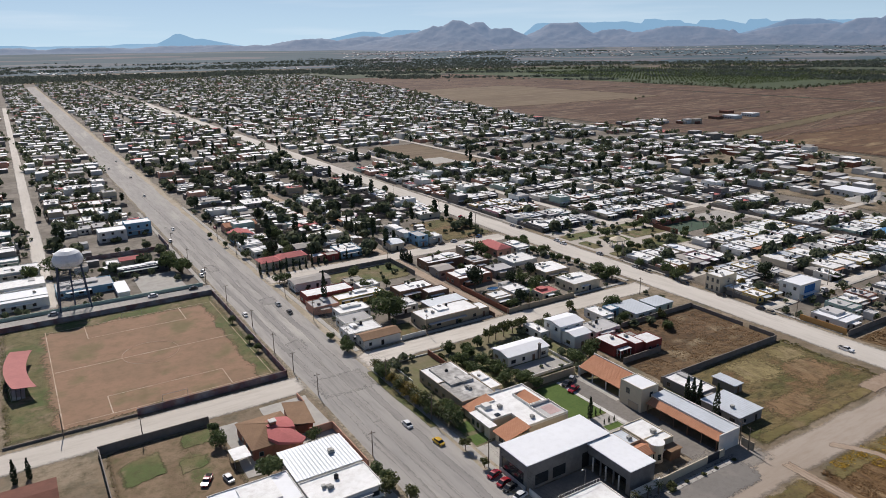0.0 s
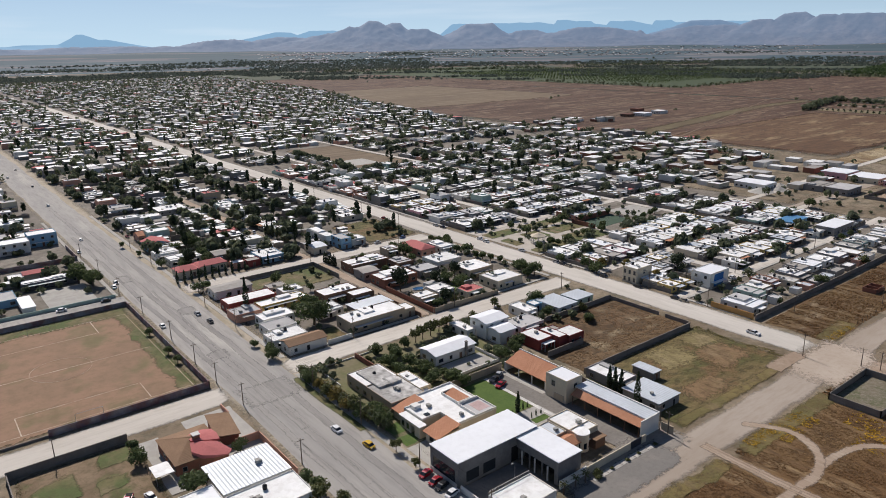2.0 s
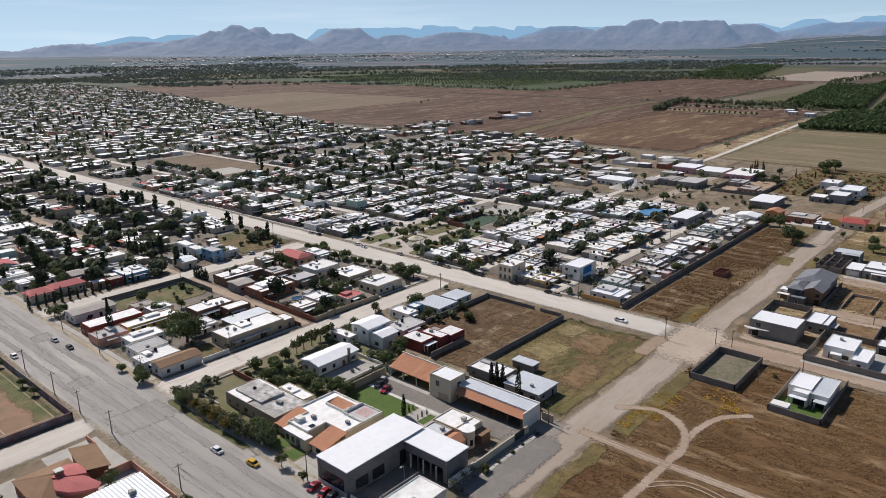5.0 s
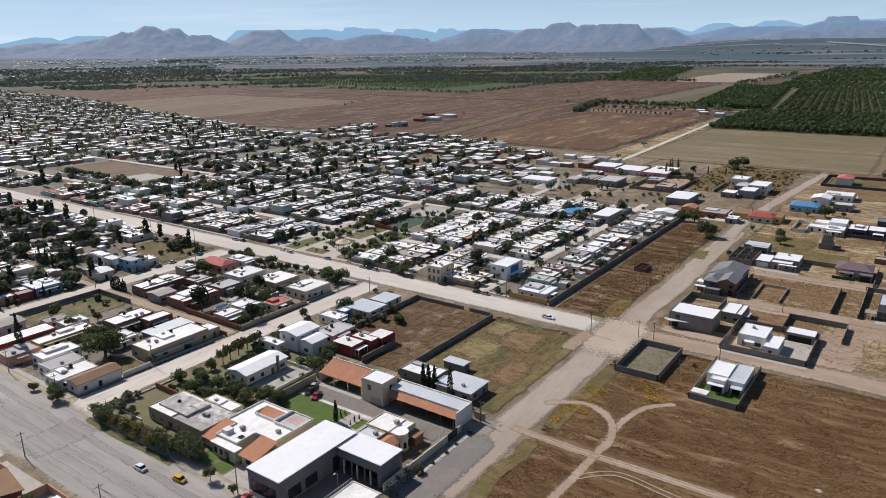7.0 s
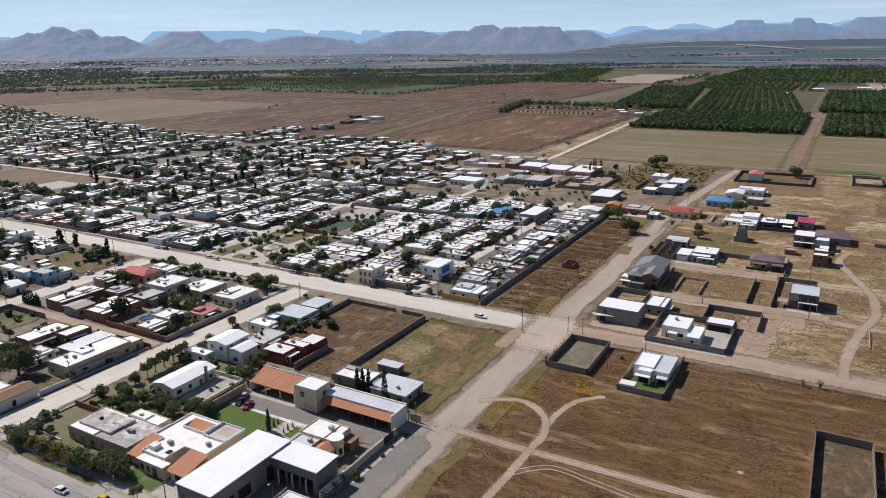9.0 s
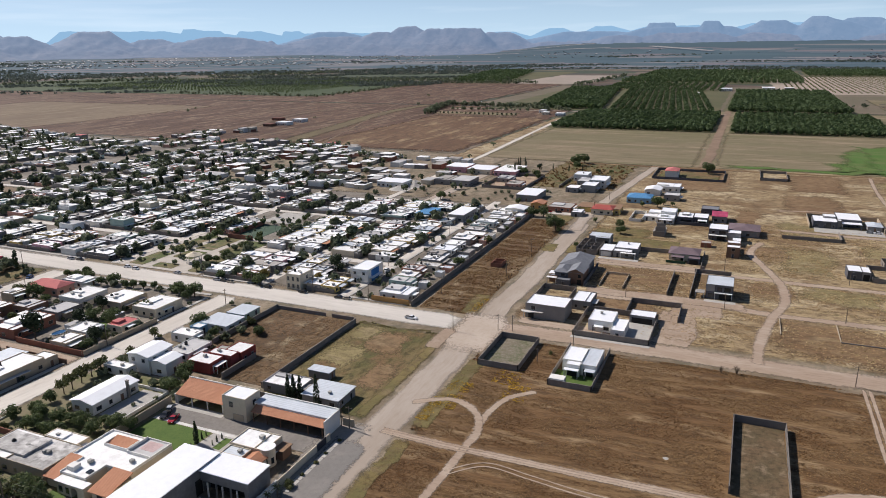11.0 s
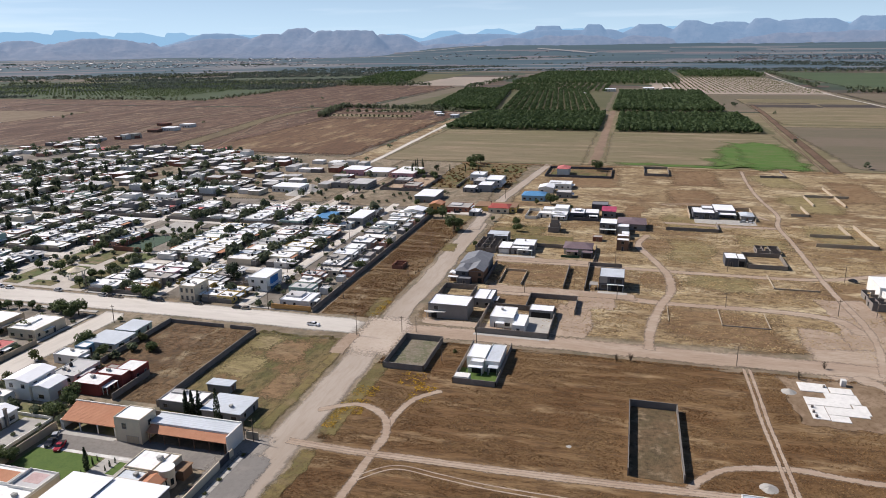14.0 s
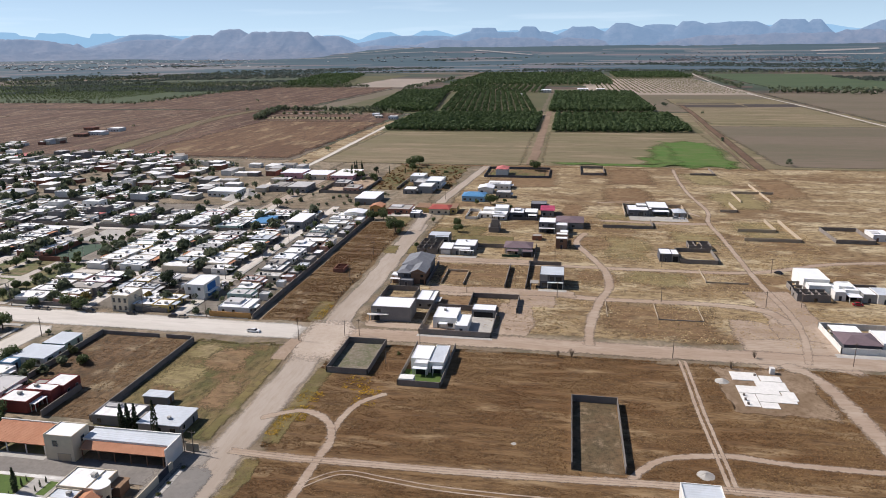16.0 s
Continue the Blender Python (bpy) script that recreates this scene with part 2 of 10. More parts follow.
def patchwork(m, colours, along, across, scrub, cover=0.85):
    """Long field strips of the plain, in cells round the town, with dark scrub strewn over them."""
    n, li = m.node_tree.nodes, m.node_tree.links
    geo, sp, at, ln, cb = (n.new("ShaderNode" + k) for k in ("NewGeometry", "SeparateXYZ", "Math", "VectorMath", "CombineXYZ"))
    at.operation, ln.operation = "ARCTAN2", "LENGTH"
    li.new(geo.outputs["Position"], sp.inputs[0])
    li.new(geo.outputs["Position"], ln.inputs[0])
    li.new(sp.outputs["X"], at.inputs[0])
    li.new(sp.outputs["Y"], at.inputs[1])
    for src, k, sock in ((at.outputs[0], 3500 / along, "X"), (ln.outputs["Value"], 1 / across, "Y")):
        mu = n.new("ShaderNodeMath")
        mu.operation = "MULTIPLY"
        mu.inputs[1].default_value = k
        li.new(src, mu.inputs[0])
        li.new(mu.outputs[0], cb.inputs[sock])
    vo = n.new("ShaderNodeTexVoronoi")
    vo.voronoi_dimensions, vo.distance = "2D", "MANHATTAN"
    vo.inputs["Scale"].default_value, vo.inputs["Randomness"].default_value = 1.0, 0.85
    ns = n.new("ShaderNodeTexNoise")
    ns.inputs["Scale"].default_value, ns.inputs["Detail"].default_value, ns.inputs["Roughness"].default_value = 3.0, 7, 0.7
    mp = n.new("ShaderNodeMapping")
    mp.inputs["Scale"].default_value = (0.5, 0.8, 1)
    li.new(cb.outputs[0], vo.inputs["Vector"])
    li.new(cb.outputs[0], mp.inputs["Vector"])
    li.new(mp.outputs[0], ns.inputs["Vector"])
    ramp = n.new("ShaderNodeValToRGB")
    ramp.color_ramp.interpolation = "CONSTANT"
    for k, c in enumerate(colours):
        el = ramp.color_ramp.elements[k] if k < 2 else ramp.color_ramp.elements.new(0.5)
        el.position, el.color = k / len(colours), (*c, 1)
    hue = n.new("ShaderNodeSeparateColor")
    li.new(vo.outputs["Color"], hue.inputs[0])
    li.new(hue.outputs[0], ramp.inputs[0])
    mr = n.new("ShaderNodeMapRange")
    mr.inputs["From Min"].default_value, mr.inputs["From Max"].default_value = 0.46, 0.60
    mr.inputs["To Max"].default_value = cover
    li.new(ns.outputs["Fac"], mr.inputs["Value"])
    k = n.new("ShaderNodeMix")
    k.data_type = "RGBA"
    li.new(mr.outputs[0], k.inputs[0])
    li.new(ramp.outputs[0], k.inputs[6])
    k.inputs[7].default_value = (*scrub, 1)
    li.new(k.outputs[2], n["Principled BSDF"].inputs["Base Color"])


patchwork(FARPLAIN, [(0.095, 0.082, 0.066), (0.05, 0.068, 0.042), (0.13, 0.088, 0.066), (0.06, 0.076, 0.048), (0.16, 0.125, 0.092), (0.042, 0.058, 0.038), (0.105, 0.07, 0.055), (0.19, 0.155, 0.12)], 420, 170, (0.036, 0.048, 0.034))
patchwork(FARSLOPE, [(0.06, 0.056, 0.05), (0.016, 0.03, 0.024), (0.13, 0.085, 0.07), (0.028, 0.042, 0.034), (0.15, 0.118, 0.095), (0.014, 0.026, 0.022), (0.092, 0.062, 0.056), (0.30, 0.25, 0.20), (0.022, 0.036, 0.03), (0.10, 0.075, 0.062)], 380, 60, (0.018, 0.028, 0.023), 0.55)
FARBROWN = mat("distant brown field", (0.115, 0.082, 0.066), (0.092, 0.068, 0.056), (0.07, 0.055, 0.047), 0.003, 0.02, 1.0, ragged=1.1)
FARGREEN = mat("distant green crop", (0.062, 0.078, 0.045), (0.05, 0.066, 0.038), (0.085, 0.085, 0.052), 0.004, 0.03, 1.0, stretch=(0.4, 1.6, 1), ragged=1.1)
# the three ranges carry their distance haze as blue emission
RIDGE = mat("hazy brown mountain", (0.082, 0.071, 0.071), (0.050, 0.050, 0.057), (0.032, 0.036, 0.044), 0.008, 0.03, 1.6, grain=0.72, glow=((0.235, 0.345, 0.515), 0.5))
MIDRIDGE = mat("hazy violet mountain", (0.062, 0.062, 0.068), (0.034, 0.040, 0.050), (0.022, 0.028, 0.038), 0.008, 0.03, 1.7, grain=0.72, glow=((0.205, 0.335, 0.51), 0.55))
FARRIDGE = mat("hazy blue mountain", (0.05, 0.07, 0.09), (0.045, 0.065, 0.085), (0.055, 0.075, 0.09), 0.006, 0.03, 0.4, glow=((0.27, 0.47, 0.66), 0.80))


def haze_glow(m, near, far):
    """Haze put in as emission: the backdrop glows more with its depth value."""
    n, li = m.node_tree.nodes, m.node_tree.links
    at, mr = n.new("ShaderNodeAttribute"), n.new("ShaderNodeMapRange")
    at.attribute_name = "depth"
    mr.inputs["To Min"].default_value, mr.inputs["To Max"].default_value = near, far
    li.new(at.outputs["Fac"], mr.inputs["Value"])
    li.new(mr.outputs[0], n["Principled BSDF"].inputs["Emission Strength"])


haze_glow(RIDGE, 0.22, 0.60)
haze_glow(MIDRIDGE, 0.34, 0.74)

WALLS = {k: mat(k + " wall", v, tuple(q * 0.92 for q in v), tuple(q * 0.7 for q in v), 0.25, 1.2, 0.25, bump=0.01, rand=0.08) for k, v in {
    "white": (0.72, 0.70, 0.65), "cream": (0.62, 0.54, 0.41), "tan": (0.45, 0.37, 0.27), "grey": (0.26, 0.25, 0.24), "block": (0.225, 0.21, 0.195),
    "salmon": (0.55, 0.30, 0.22), "yellow": (0.60, 0.43, 0.15), "blue": (0.25, 0.42, 0.55), "maroon": (0.25, 0.06, 0.05), "mint": (0.40, 0.52, 0.45),
    "brick": (0.27, 0.12, 0.08), "dark": (0.10, 0.10, 0.11), "ochre": (0.48, 0.27, 0.10), "pink": (0.60, 0.33, 0.36), "brown": (0.20, 0.12, 0.08)}.items()}
ROOFS = {
    "white": mat("white roof coating", (0.835, 0.83, 0.81), (0.77, 0.765, 0.745), (0.53, 0.505, 0.465), 0.15, 0.55, 0.75, grain=0.7, rough=0.7, rand=0.08),
    "bright": mat("fresh white roof sheet", (0.80, 0.81, 0.825), (0.765, 0.775, 0.79), (0.64, 0.645, 0.65), 0.1, 0.6, 0.45, rough=0.6),
    "grey": mat("grey roof coating", (0.48, 0.47, 0.46), (0.42, 0.41, 0.40), (0.33, 0.32, 0.31), 0.15, 0.8, 0.4, rand=0.12),
    "blot": mat("blotchy old roof", (0.62, 0.60, 0.57), (0.38, 0.365, 0.34), (0.18, 0.17, 0.16), 0.16, 0.5, 1.3, grain=0.72),
    "cement": mat("bare cement roof", (0.37, 0.34, 0.31), (0.31, 0.29, 0.26), (0.24, 0.22, 0.20), 0.2, 1.0, 0.5, rand=0.1),
    "sheet": mat("corrugated steel sheet", (0.57, 0.605, 0.64), (0.51, 0.545, 0.575), (0.42, 0.41, 0.40), 0.15, 1.0, 0.4, rough=0.5, metal=0.08, bands=(0.9, "X", 0.05)),
    "clay": mat("clay tile roof", (0.47, 0.23, 0.135), (0.43, 0.20, 0.115), (0.34, 0.155, 0.09), 0.3, 1.5, 0.4, bands=(0.35, "Y", 0.05)),
    "red": mat("red painted roof", (0.36, 0.085, 0.07), (0.32, 0.075, 0.06), (0.25, 0.06, 0.05), 0.3, 1.5, 0.4),
    "rust": mat("dark rusty roof", (0.17, 0.075, 0.052), (0.14, 0.062, 0.044), None, 0.3, 1.5, 0.4),
    "pinkred": mat("faded red roof", (0.50, 0.16, 0.15), (0.46, 0.15, 0.14), None, 0.3, 1.5, 0.4),
    "brown": mat("brown shingle roof", (0.265, 0.165, 0.10), (0.235, 0.145, 0.088), (0.17, 0.105, 0.064), 0.4, 2.0, 0.5, bands=(0.5, "Y", 0.03)),
    "slate": mat("grey shingle roof", (0.17, 0.178, 0.195), (0.205, 0.21, 0.225), (0.12, 0.125, 0.135), 0.4, 2.0, 0.4),
    "blue": mat("blue sheet roof", (0.10, 0.26, 0.46), (0.09, 0.24, 0.43), None, 0.3, 1.5, 0.3, rough=0.5, bands=(0.6, "X", 0.04)),
    "purple": mat("dull purple roof", (0.17, 0.125, 0.135), (0.15, 0.11, 0.12), None, 0.3, 1.5, 0.3),
    "magenta": mat("magenta roof", (0.45, 0.07, 0.14), None, None, 0.3, 1.5, 0.3),
}
BLOCKWALL = mat("grey block wall", (0.235, 0.208, 0.182), (0.20, 0.175, 0.152), (0.14, 0.122, 0.105), 0.3, 1.5, 0.5, bump=0.02)
FRAME = mat("weathered window frame", (0.34, 0.32, 0.29), None, None, 0.3, 1.5, 0.3)
TRIM = mat("pale trim", (0.66, 0.64, 0.60), None, None, 0.3, 1.5, 0.2)
GLASS = mat("dark window glass", (0.02, 0.024, 0.028), (0.03, 0.033, 0.036), None, rough=0.12, spec=0.6)
# near-black colour stands in for the shade inside openings
DARKOPEN = mat("dark interior", (0.03, 0.028, 0.026), None, None, 0.5, 2)
STEEL = mat("galvanised steel", (0.42, 0.42, 0.42), (0.35, 0.35, 0.35), None, 0.5, 2.0, 0.3, rough=0.45, metal=0.6)
IRON = mat("dark painted iron", (0.035, 0.04, 0.05), (0.05, 0.05, 0.06), None, 0.5, 2.0, 0.3, rough=0.5)
BLUEIRON = mat("blue painted steel", (0.045, 0.06, 0.10), (0.06, 0.08, 0.12), None, 0.5, 2.0, 0.3, rough=0.5)
PLASTIC = mat("black plastic tank", (0.02, 0.02, 0.022), None, None, 0.5, 2.0, 0.3, rough=0.5)
COOLER = mat("sun-bleached cooler casing", (0.42, 0.41, 0.38), (0.33, 0.32, 0.29), None, 0.5, 2.0, 0.4, rand=0.25)
WOODPOLE = mat("weathered pole", (0.16, 0.125, 0.095), (0.20, 0.16, 0.125), None, 0.5, 3.0, 0.5)
BARK = mat("bark", (0.11, 0.085, 0.06), (0.15, 0.115, 0.085), None, 0.5, 4.0, 0.5)
LEAF = mat("dark green leaves", (0.108, 0.138, 0.056), (0.086, 0.114, 0.045), (0.155, 0.165, 0.07), 0.3, 1.0, 0.5, island=0.35, rough=0.7, thru=0.35)
LEAF2 = mat("olive leaves", (0.125, 0.135, 0.05), (0.10, 0.108, 0.04), (0.18, 0.15, 0.052), 0.3, 1.0, 0.5, island=0.35, rough=0.7, thru=0.25)
# distance haze put into the leaf colour: paler and greyer than near leaves
FARLEAF = mat("hazed distant foliage", (0.105, 0.125, 0.104), (0.09, 0.11, 0.092), (0.125, 0.138, 0.105), 0.01, 0.1, 0.5, island=0.15, thru=0.4)
TOWNLEAF = mat("dusty dark leaves", (0.135, 0.155, 0.092), (0.108, 0.13, 0.078), (0.17, 0.17, 0.10), 0.08, 0.25, 0.7, island=0.3, rough=0.8, thru=0.4)
LEAF3 = mat("yellowing leaves", (0.22, 0.165, 0.05), (0.165, 0.14, 0.045), (0.27, 0.19, 0.055), 0.3, 1.0, 0.5, island=0.4, rough=0.7, thru=0.45)
CYPRESS = mat("cypress foliage", (0.042, 0.058, 0.03), (0.034, 0.048, 0.024), None, 0.5, 1.0, 0.5, island=0.3, rough=0.8, thru=0.2)
ORCHLEAF = mat("orchard foliage", (0.075, 0.112, 0.044), (0.062, 0.094, 0.037), (0.10, 0.128, 0.052), 0.01, 0.3, 0.5, island=0.12, rough=0.8, thru=0.35)
TUFT = mat("dry weeds", (0.185, 0.102, 0.044), (0.255, 0.16, 0.076), (0.115, 0.062, 0.028), 0.05, 0.3, 0.8, island=0.4, thru=0.3)
TUFTY = mat("yellow flowering weeds", (0.55, 0.34, 0.04), (0.42, 0.28, 0.05), None, 0.05, 0.8, 0.5, island=0.4, thru=0.5)
RUBBER = mat("tyre rubber", (0.018, 0.018, 0.018), None, None)
PAINTS = {k: mat(k + " car paint", v, v, tuple(q * 0.9 for q in v), rough=0.25, spec=0.5) for k, v in {
    "white": (0.75, 0.75, 0.75), "silver": (0.40, 0.41, 0.42), "red": (0.32, 0.02, 0.03), "black": (0.02, 0.02, 0.022),
    "yellow": (0.62, 0.38, 0.03), "blue": (0.05, 0.10, 0.22), "tan": (0.35, 0.30, 0.23)}.items()}


# ---- building helpers ----
def add_box(bm, x0, x1, y0, y1, z0, z1, mi=0):
    v = [bm.verts.new(p) for p in ((x0, y0, z0), (x1, y0, z0), (x1, y1, z0), (x0, y1, z0), (x0, y0, z1), (x1, y0, z1), (x1, y1, z1), (x0, y1, z1))]
    for q in ((3, 2, 1, 0), (4, 5, 6, 7), (0, 1, 5, 4), (1, 2, 6, 5), (2, 3, 7, 6), (3, 0, 4, 7)):
        bm.faces.new([v[i] for i in q]).material_index = mi


def add_prism(bm, pts, z0, z1, mi=0):
    """An upright prism over a plan outline given anticlockwise."""
    lo = [bm.verts.new((x, y, z0)) for x, y in pts]
    hi = [bm.verts.new((x, y, z1)) for x, y in pts]
    bm.faces.new(hi).material_index = mi
    bm.faces.new(lo[::-1]).material_index = mi
    for i in range(len(pts)):
        j = (i + 1) % len(pts)
        bm.faces.new((lo[i], lo[j], hi[j], hi[i])).material_index = mi


def add_tube(bm, p, q, r0, r1=None, n=6, mi=0):
    p, q = Vector(p), Vector(q)
    r1 = r0 if r1 is None else r1
    d = (q - p).normalized()
    a = d.orthogonal().normalized()
    b = d.cross(a)
    rings = [[bm.verts.new(c + (a * math.cos(k * math.tau / n) + b * math.sin(k * math.tau / n)) * r) for k in range(n)] for c, r in ((p, r0), (q, r1))]
    for k in range(n):
        j = (k + 1) % n
        bm.faces.new((rings[0][k], rings[0][j], rings[1][j], rings[1][k])).material_index = mi
    bm.faces.new(rings[1]).material_index = mi
    bm.faces.new(rings[0][::-1]).material_index = mi


def to_mesh(name, bm, mats):
    me = bpy.data.meshes.new(name)
    bm.to_mesh(me)
    bm.free()
    for m in (mats if isinstance(mats, (list, tuple)) else [mats]):
        me.materials.append(m)
    return me


def part(name, bm, mats, parent=None, label=""):
    ob = new(name, to_mesh(name, bm, mats))
    ob.parent = parent
    return tagged(ob, label)


def thing(name, x, y, label, category, group="", z=0.0, turn=0.0):
    e = new(name)
    e.matrix_basis = pose(x, y, z, 0, 0, turn)
    e.empty_display_size = 0.5
    return tagged(e, label, category, group)


def boxes(*bs):
    bm = bmesh.new()
    for b in bs:
        add_box(bm, *b)
    return bm


LIFT = [0.0]


def lift(z):
    """Each ground layer lies a hair above the one before it, so that no two share a plane."""
    LIFT[0] += 0.0005
    return z + LIFT[0]


def sheet(name, x0, x1, y0, y1, z, m, label="", wob=0.0, step=6.0, kind="structure", cat=""):
    """A flat patch of ground with uneven edges, a little above the ground."""
    z = lift(z + (0.06 if name.startswith("road") else 0.03 if name in ("ground_bare", "ground_yard", "field_verge") else 0))
    nx, ny = max(4, int(min((x1 - x0) / step, 90))), max(4, int(min((y1 - y0) / step, 160)))
    vs, fs = [], []
    for j in range(ny + 1):
        for i in range(nx + 1):
            x, y = x0 + (x1 - x0) * i / nx, y0 + (y1 - y0) * j / ny
            if wob and (i in (0, nx)):
                x += wob * noise.noise((y * 0.07, x0, 3.1)) * 1.6 + wob * 0.5 * noise.noise((y * 0.3, x0, 7.7))
            if wob and (j in (0, ny)):
                y += wob * noise.noise((x * 0.07, y0, 5.3)) * 1.6 + wob * 0.5 * noise.noise((x * 0.3, y0, 1.7))
            vs.append((x, y, z))
    for j in range(ny):
        for i in range(nx):
            a = j * (nx + 1) + i
            fs.append((a, a + 1, a + nx + 2, a + nx + 1))
    me = bpy.data.meshes.new(name)
    me.from_pydata(vs, [], fs)
    me.materials.append(m)
    at = me.attributes.new("edge", "FLOAT", "POINT")
    at.data.foreach_set("value", [0.0 if i in (0, nx) or j in (0, ny) else 1.0 for j in range(ny + 1) for i in range(nx + 1)])
    return tagged(new(name, me), label, cat, "", kind)


def smooth(pts, n=8):
    out = []
    P = [Vector(p) for p in pts]
    for i in range(len(P) - 1):
        a, b, c, d = P[max(i - 1, 0)], P[i], P[i + 1], P[min(i + 2, len(P) - 1)]
        for k in range(n):
            t = k / n
            out.append(0.5 * ((2 * b) + (c - a) * t + (2 * a - 5 * b + 4 * c - d) * t * t + (3 * b - a - 3 * c + d) * t ** 3))
    return out + [P[-1]]


TRACKS = []      # worn lines on which no weeds grow


def track(name, pts, width, z, m, label, off=0.0):
    """A worn track that winds along pts."""
    P = smooth([(x, y) for x, y in pts])
    z = lift(z + 0.06)
    TRACKS.append(([(p.x, p.y) for p in P], width * 0.5 + abs(off)))
    vs, fs, ed = [], [], []
    steps = (-0.7, -0.35, 0.0, 0.35, 0.7)
    for i, p in enumerate(P):
        d = (P[min(i + 1, len(P) - 1)] - P[max(i - 1, 0)]).normalized()
        nrm = Vector((-d.y, d.x))
        w = 0.86 * width * (1 + 0.3 * noise.noise((p.x * 0.12, p.y * 0.12, 2.0)))
        for s in steps:
            q = p + nrm * (s * w + off)
            vs.append((q.x, q.y, z))
            ed.append(1.15 * (1 - abs(s) / 0.7) if 0 < i < len(P) - 1 else 0.0)
    for i in range(len(P) - 1):
        for k in range(4):
            fs.append((5 * i + k, 5 * i + k + 1, 5 * i + k + 6, 5 * i + k + 5))
    me = bpy.data.meshes.new(name)
    me.from_pydata(vs, [], fs)
    me.materials.append(m)
    me.attributes.new("edge", "FLOAT", "POINT").data.foreach_set("value", ed)
    return tagged(new(name, me), label, "", "", "structure")


# ---- ground, distance ----
def apron(r, az=0.0):
    """The height of the plain, which climbs to the mountains, higher towards the east."""
    z = 0.0 if r < 3000 else 92 * ((r - 3000) / 1950) ** 1.35
    k = min(1.0, max(0.0, (az - 66) / 16))
    return z + (64 * k * k * (3 - 2 * k) * ((r - 3900) / 1050) ** 1.2 if r > 3900 else 0.0)


def make_ground():
    rad = [0, 60, 150, 300, 600, 1000, 1500, 2000, 2500, 3000, 3200, 3400, 3600, 3750, 3900, 4050, 4200, 4350, 4500, 4600, 4700, 4800, 4900, 4970]
    n = 120
    vs, fs = [(0, 0, 0)], []
    for r in rad[1:]:
        for k in range(n):
            a = k * math.tau / n
            z = apron(r, math.degrees(a) if a < 4 else 0.0)
            z += 6 * noise.noise((a * 9, r * 0.004, 1.0)) if r > 3800 else 0
            vs.append((r * math.sin(a), r * math.cos(a), z))
    for k in range(n):
        fs.append((0, 1 + (k + 1) % n, 1 + k))
    for i in range(len(rad) - 2):
        for k in range(n):
            a, b = 1 + i * n + k, 1 + i * n + (k + 1) % n
            fs.append((a, b, b + n, a + n))
    me = bpy.data.meshes.new("ground")
    me.from_pydata(vs, [], fs)
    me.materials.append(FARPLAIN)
    # outer rings take the slope whose haze is added as glow
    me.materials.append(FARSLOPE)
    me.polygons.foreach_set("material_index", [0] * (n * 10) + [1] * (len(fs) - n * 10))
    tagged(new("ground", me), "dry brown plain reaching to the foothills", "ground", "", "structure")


make_ground()


def ridge(name, r0, r1, peaks, m, label, floor=-0.3, rugged=14.0, seed=0.0):
    """A mountain range round the plain; peaks: (azimuth, elevation, half of the flat top, width of its two flanks) in degrees as seen from above the town."""
    az = np.arange(-12, 128, 0.12)
    rows = 24
    crest = []
    for a in az:
        e = floor
        for p, h, top, left, right in peaks:
            d = max(0.0, math.hypot(a - p, 0.25) - 0.25 - top * 0.8) / (2.1 * (left if a < p else right))
            if d < 1:
                e = max(e, floor + (h - floor) * (1 - d) ** 1.8)
        crest.append(e + (0.035 * noise.noise((a * 1.3, seed, 4.0)) + 0.03 * noise.noise((a * 0.5, seed, 2.0)) + 0.02 * noise.noise((a * 4.1, seed, 9.0))) * min(1.0, max(0.2, e - floor)))
    crest = np.array(crest)
    wide = np.convolve(np.pad(crest, 36, "edge"), np.hanning(73) / np.hanning(73).sum(), "valid")
    vs, fs, depth = [], [], []
    for s in range(rows + 1):
        f = s / rows
        r = r0 + (r1 - r0) * f
        for a, e, b in zip(az, crest, wide):
            top = 100 + r1 * math.tan(radians(min(e, b) * 0.3 + b * 0.6 + (e - min(e, b) * 0.3 - b * 0.6) * f ** 2.5))
            low = apron(r0) - 6
            sh = 0.12 * f + 0.88 * f ** 2.0
            q = radians(a)
            hx, hy = r * math.sin(q) * 0.006, r * math.cos(q) * 0.006
            gul = noise.noise((hx, hy, seed)) + 0.6 * noise.noise((hx * 2.3, hy * 2.3, seed + 2)) + 0.4 * noise.noise((hx * 5, hy * 5, seed + 4))
            z = low + (top - low) * sh + rugged * gul * (1 - f ** 4) * min(1, f * 2.2) * min(1.6, (top - low) / 70)
            vs.append((r * math.sin(q), r * math.cos(q), z))
            depth.append(f)
    n = len(az)
    for s in range(rows):
        for k in range(n - 1):
            a = s * n + k
            fs.append((a, a + 1, a + n + 1, a + n))
    me = bpy.data.meshes.new(name)
    me.from_pydata(vs, [], fs)
    me.materials.append(m)
    me.attributes.new("depth", "FLOAT", "POINT").data.foreach_set("value", depth)
    me.shade_smooth()
    return tagged(new(name, me), label, "mountains", "", "structure")


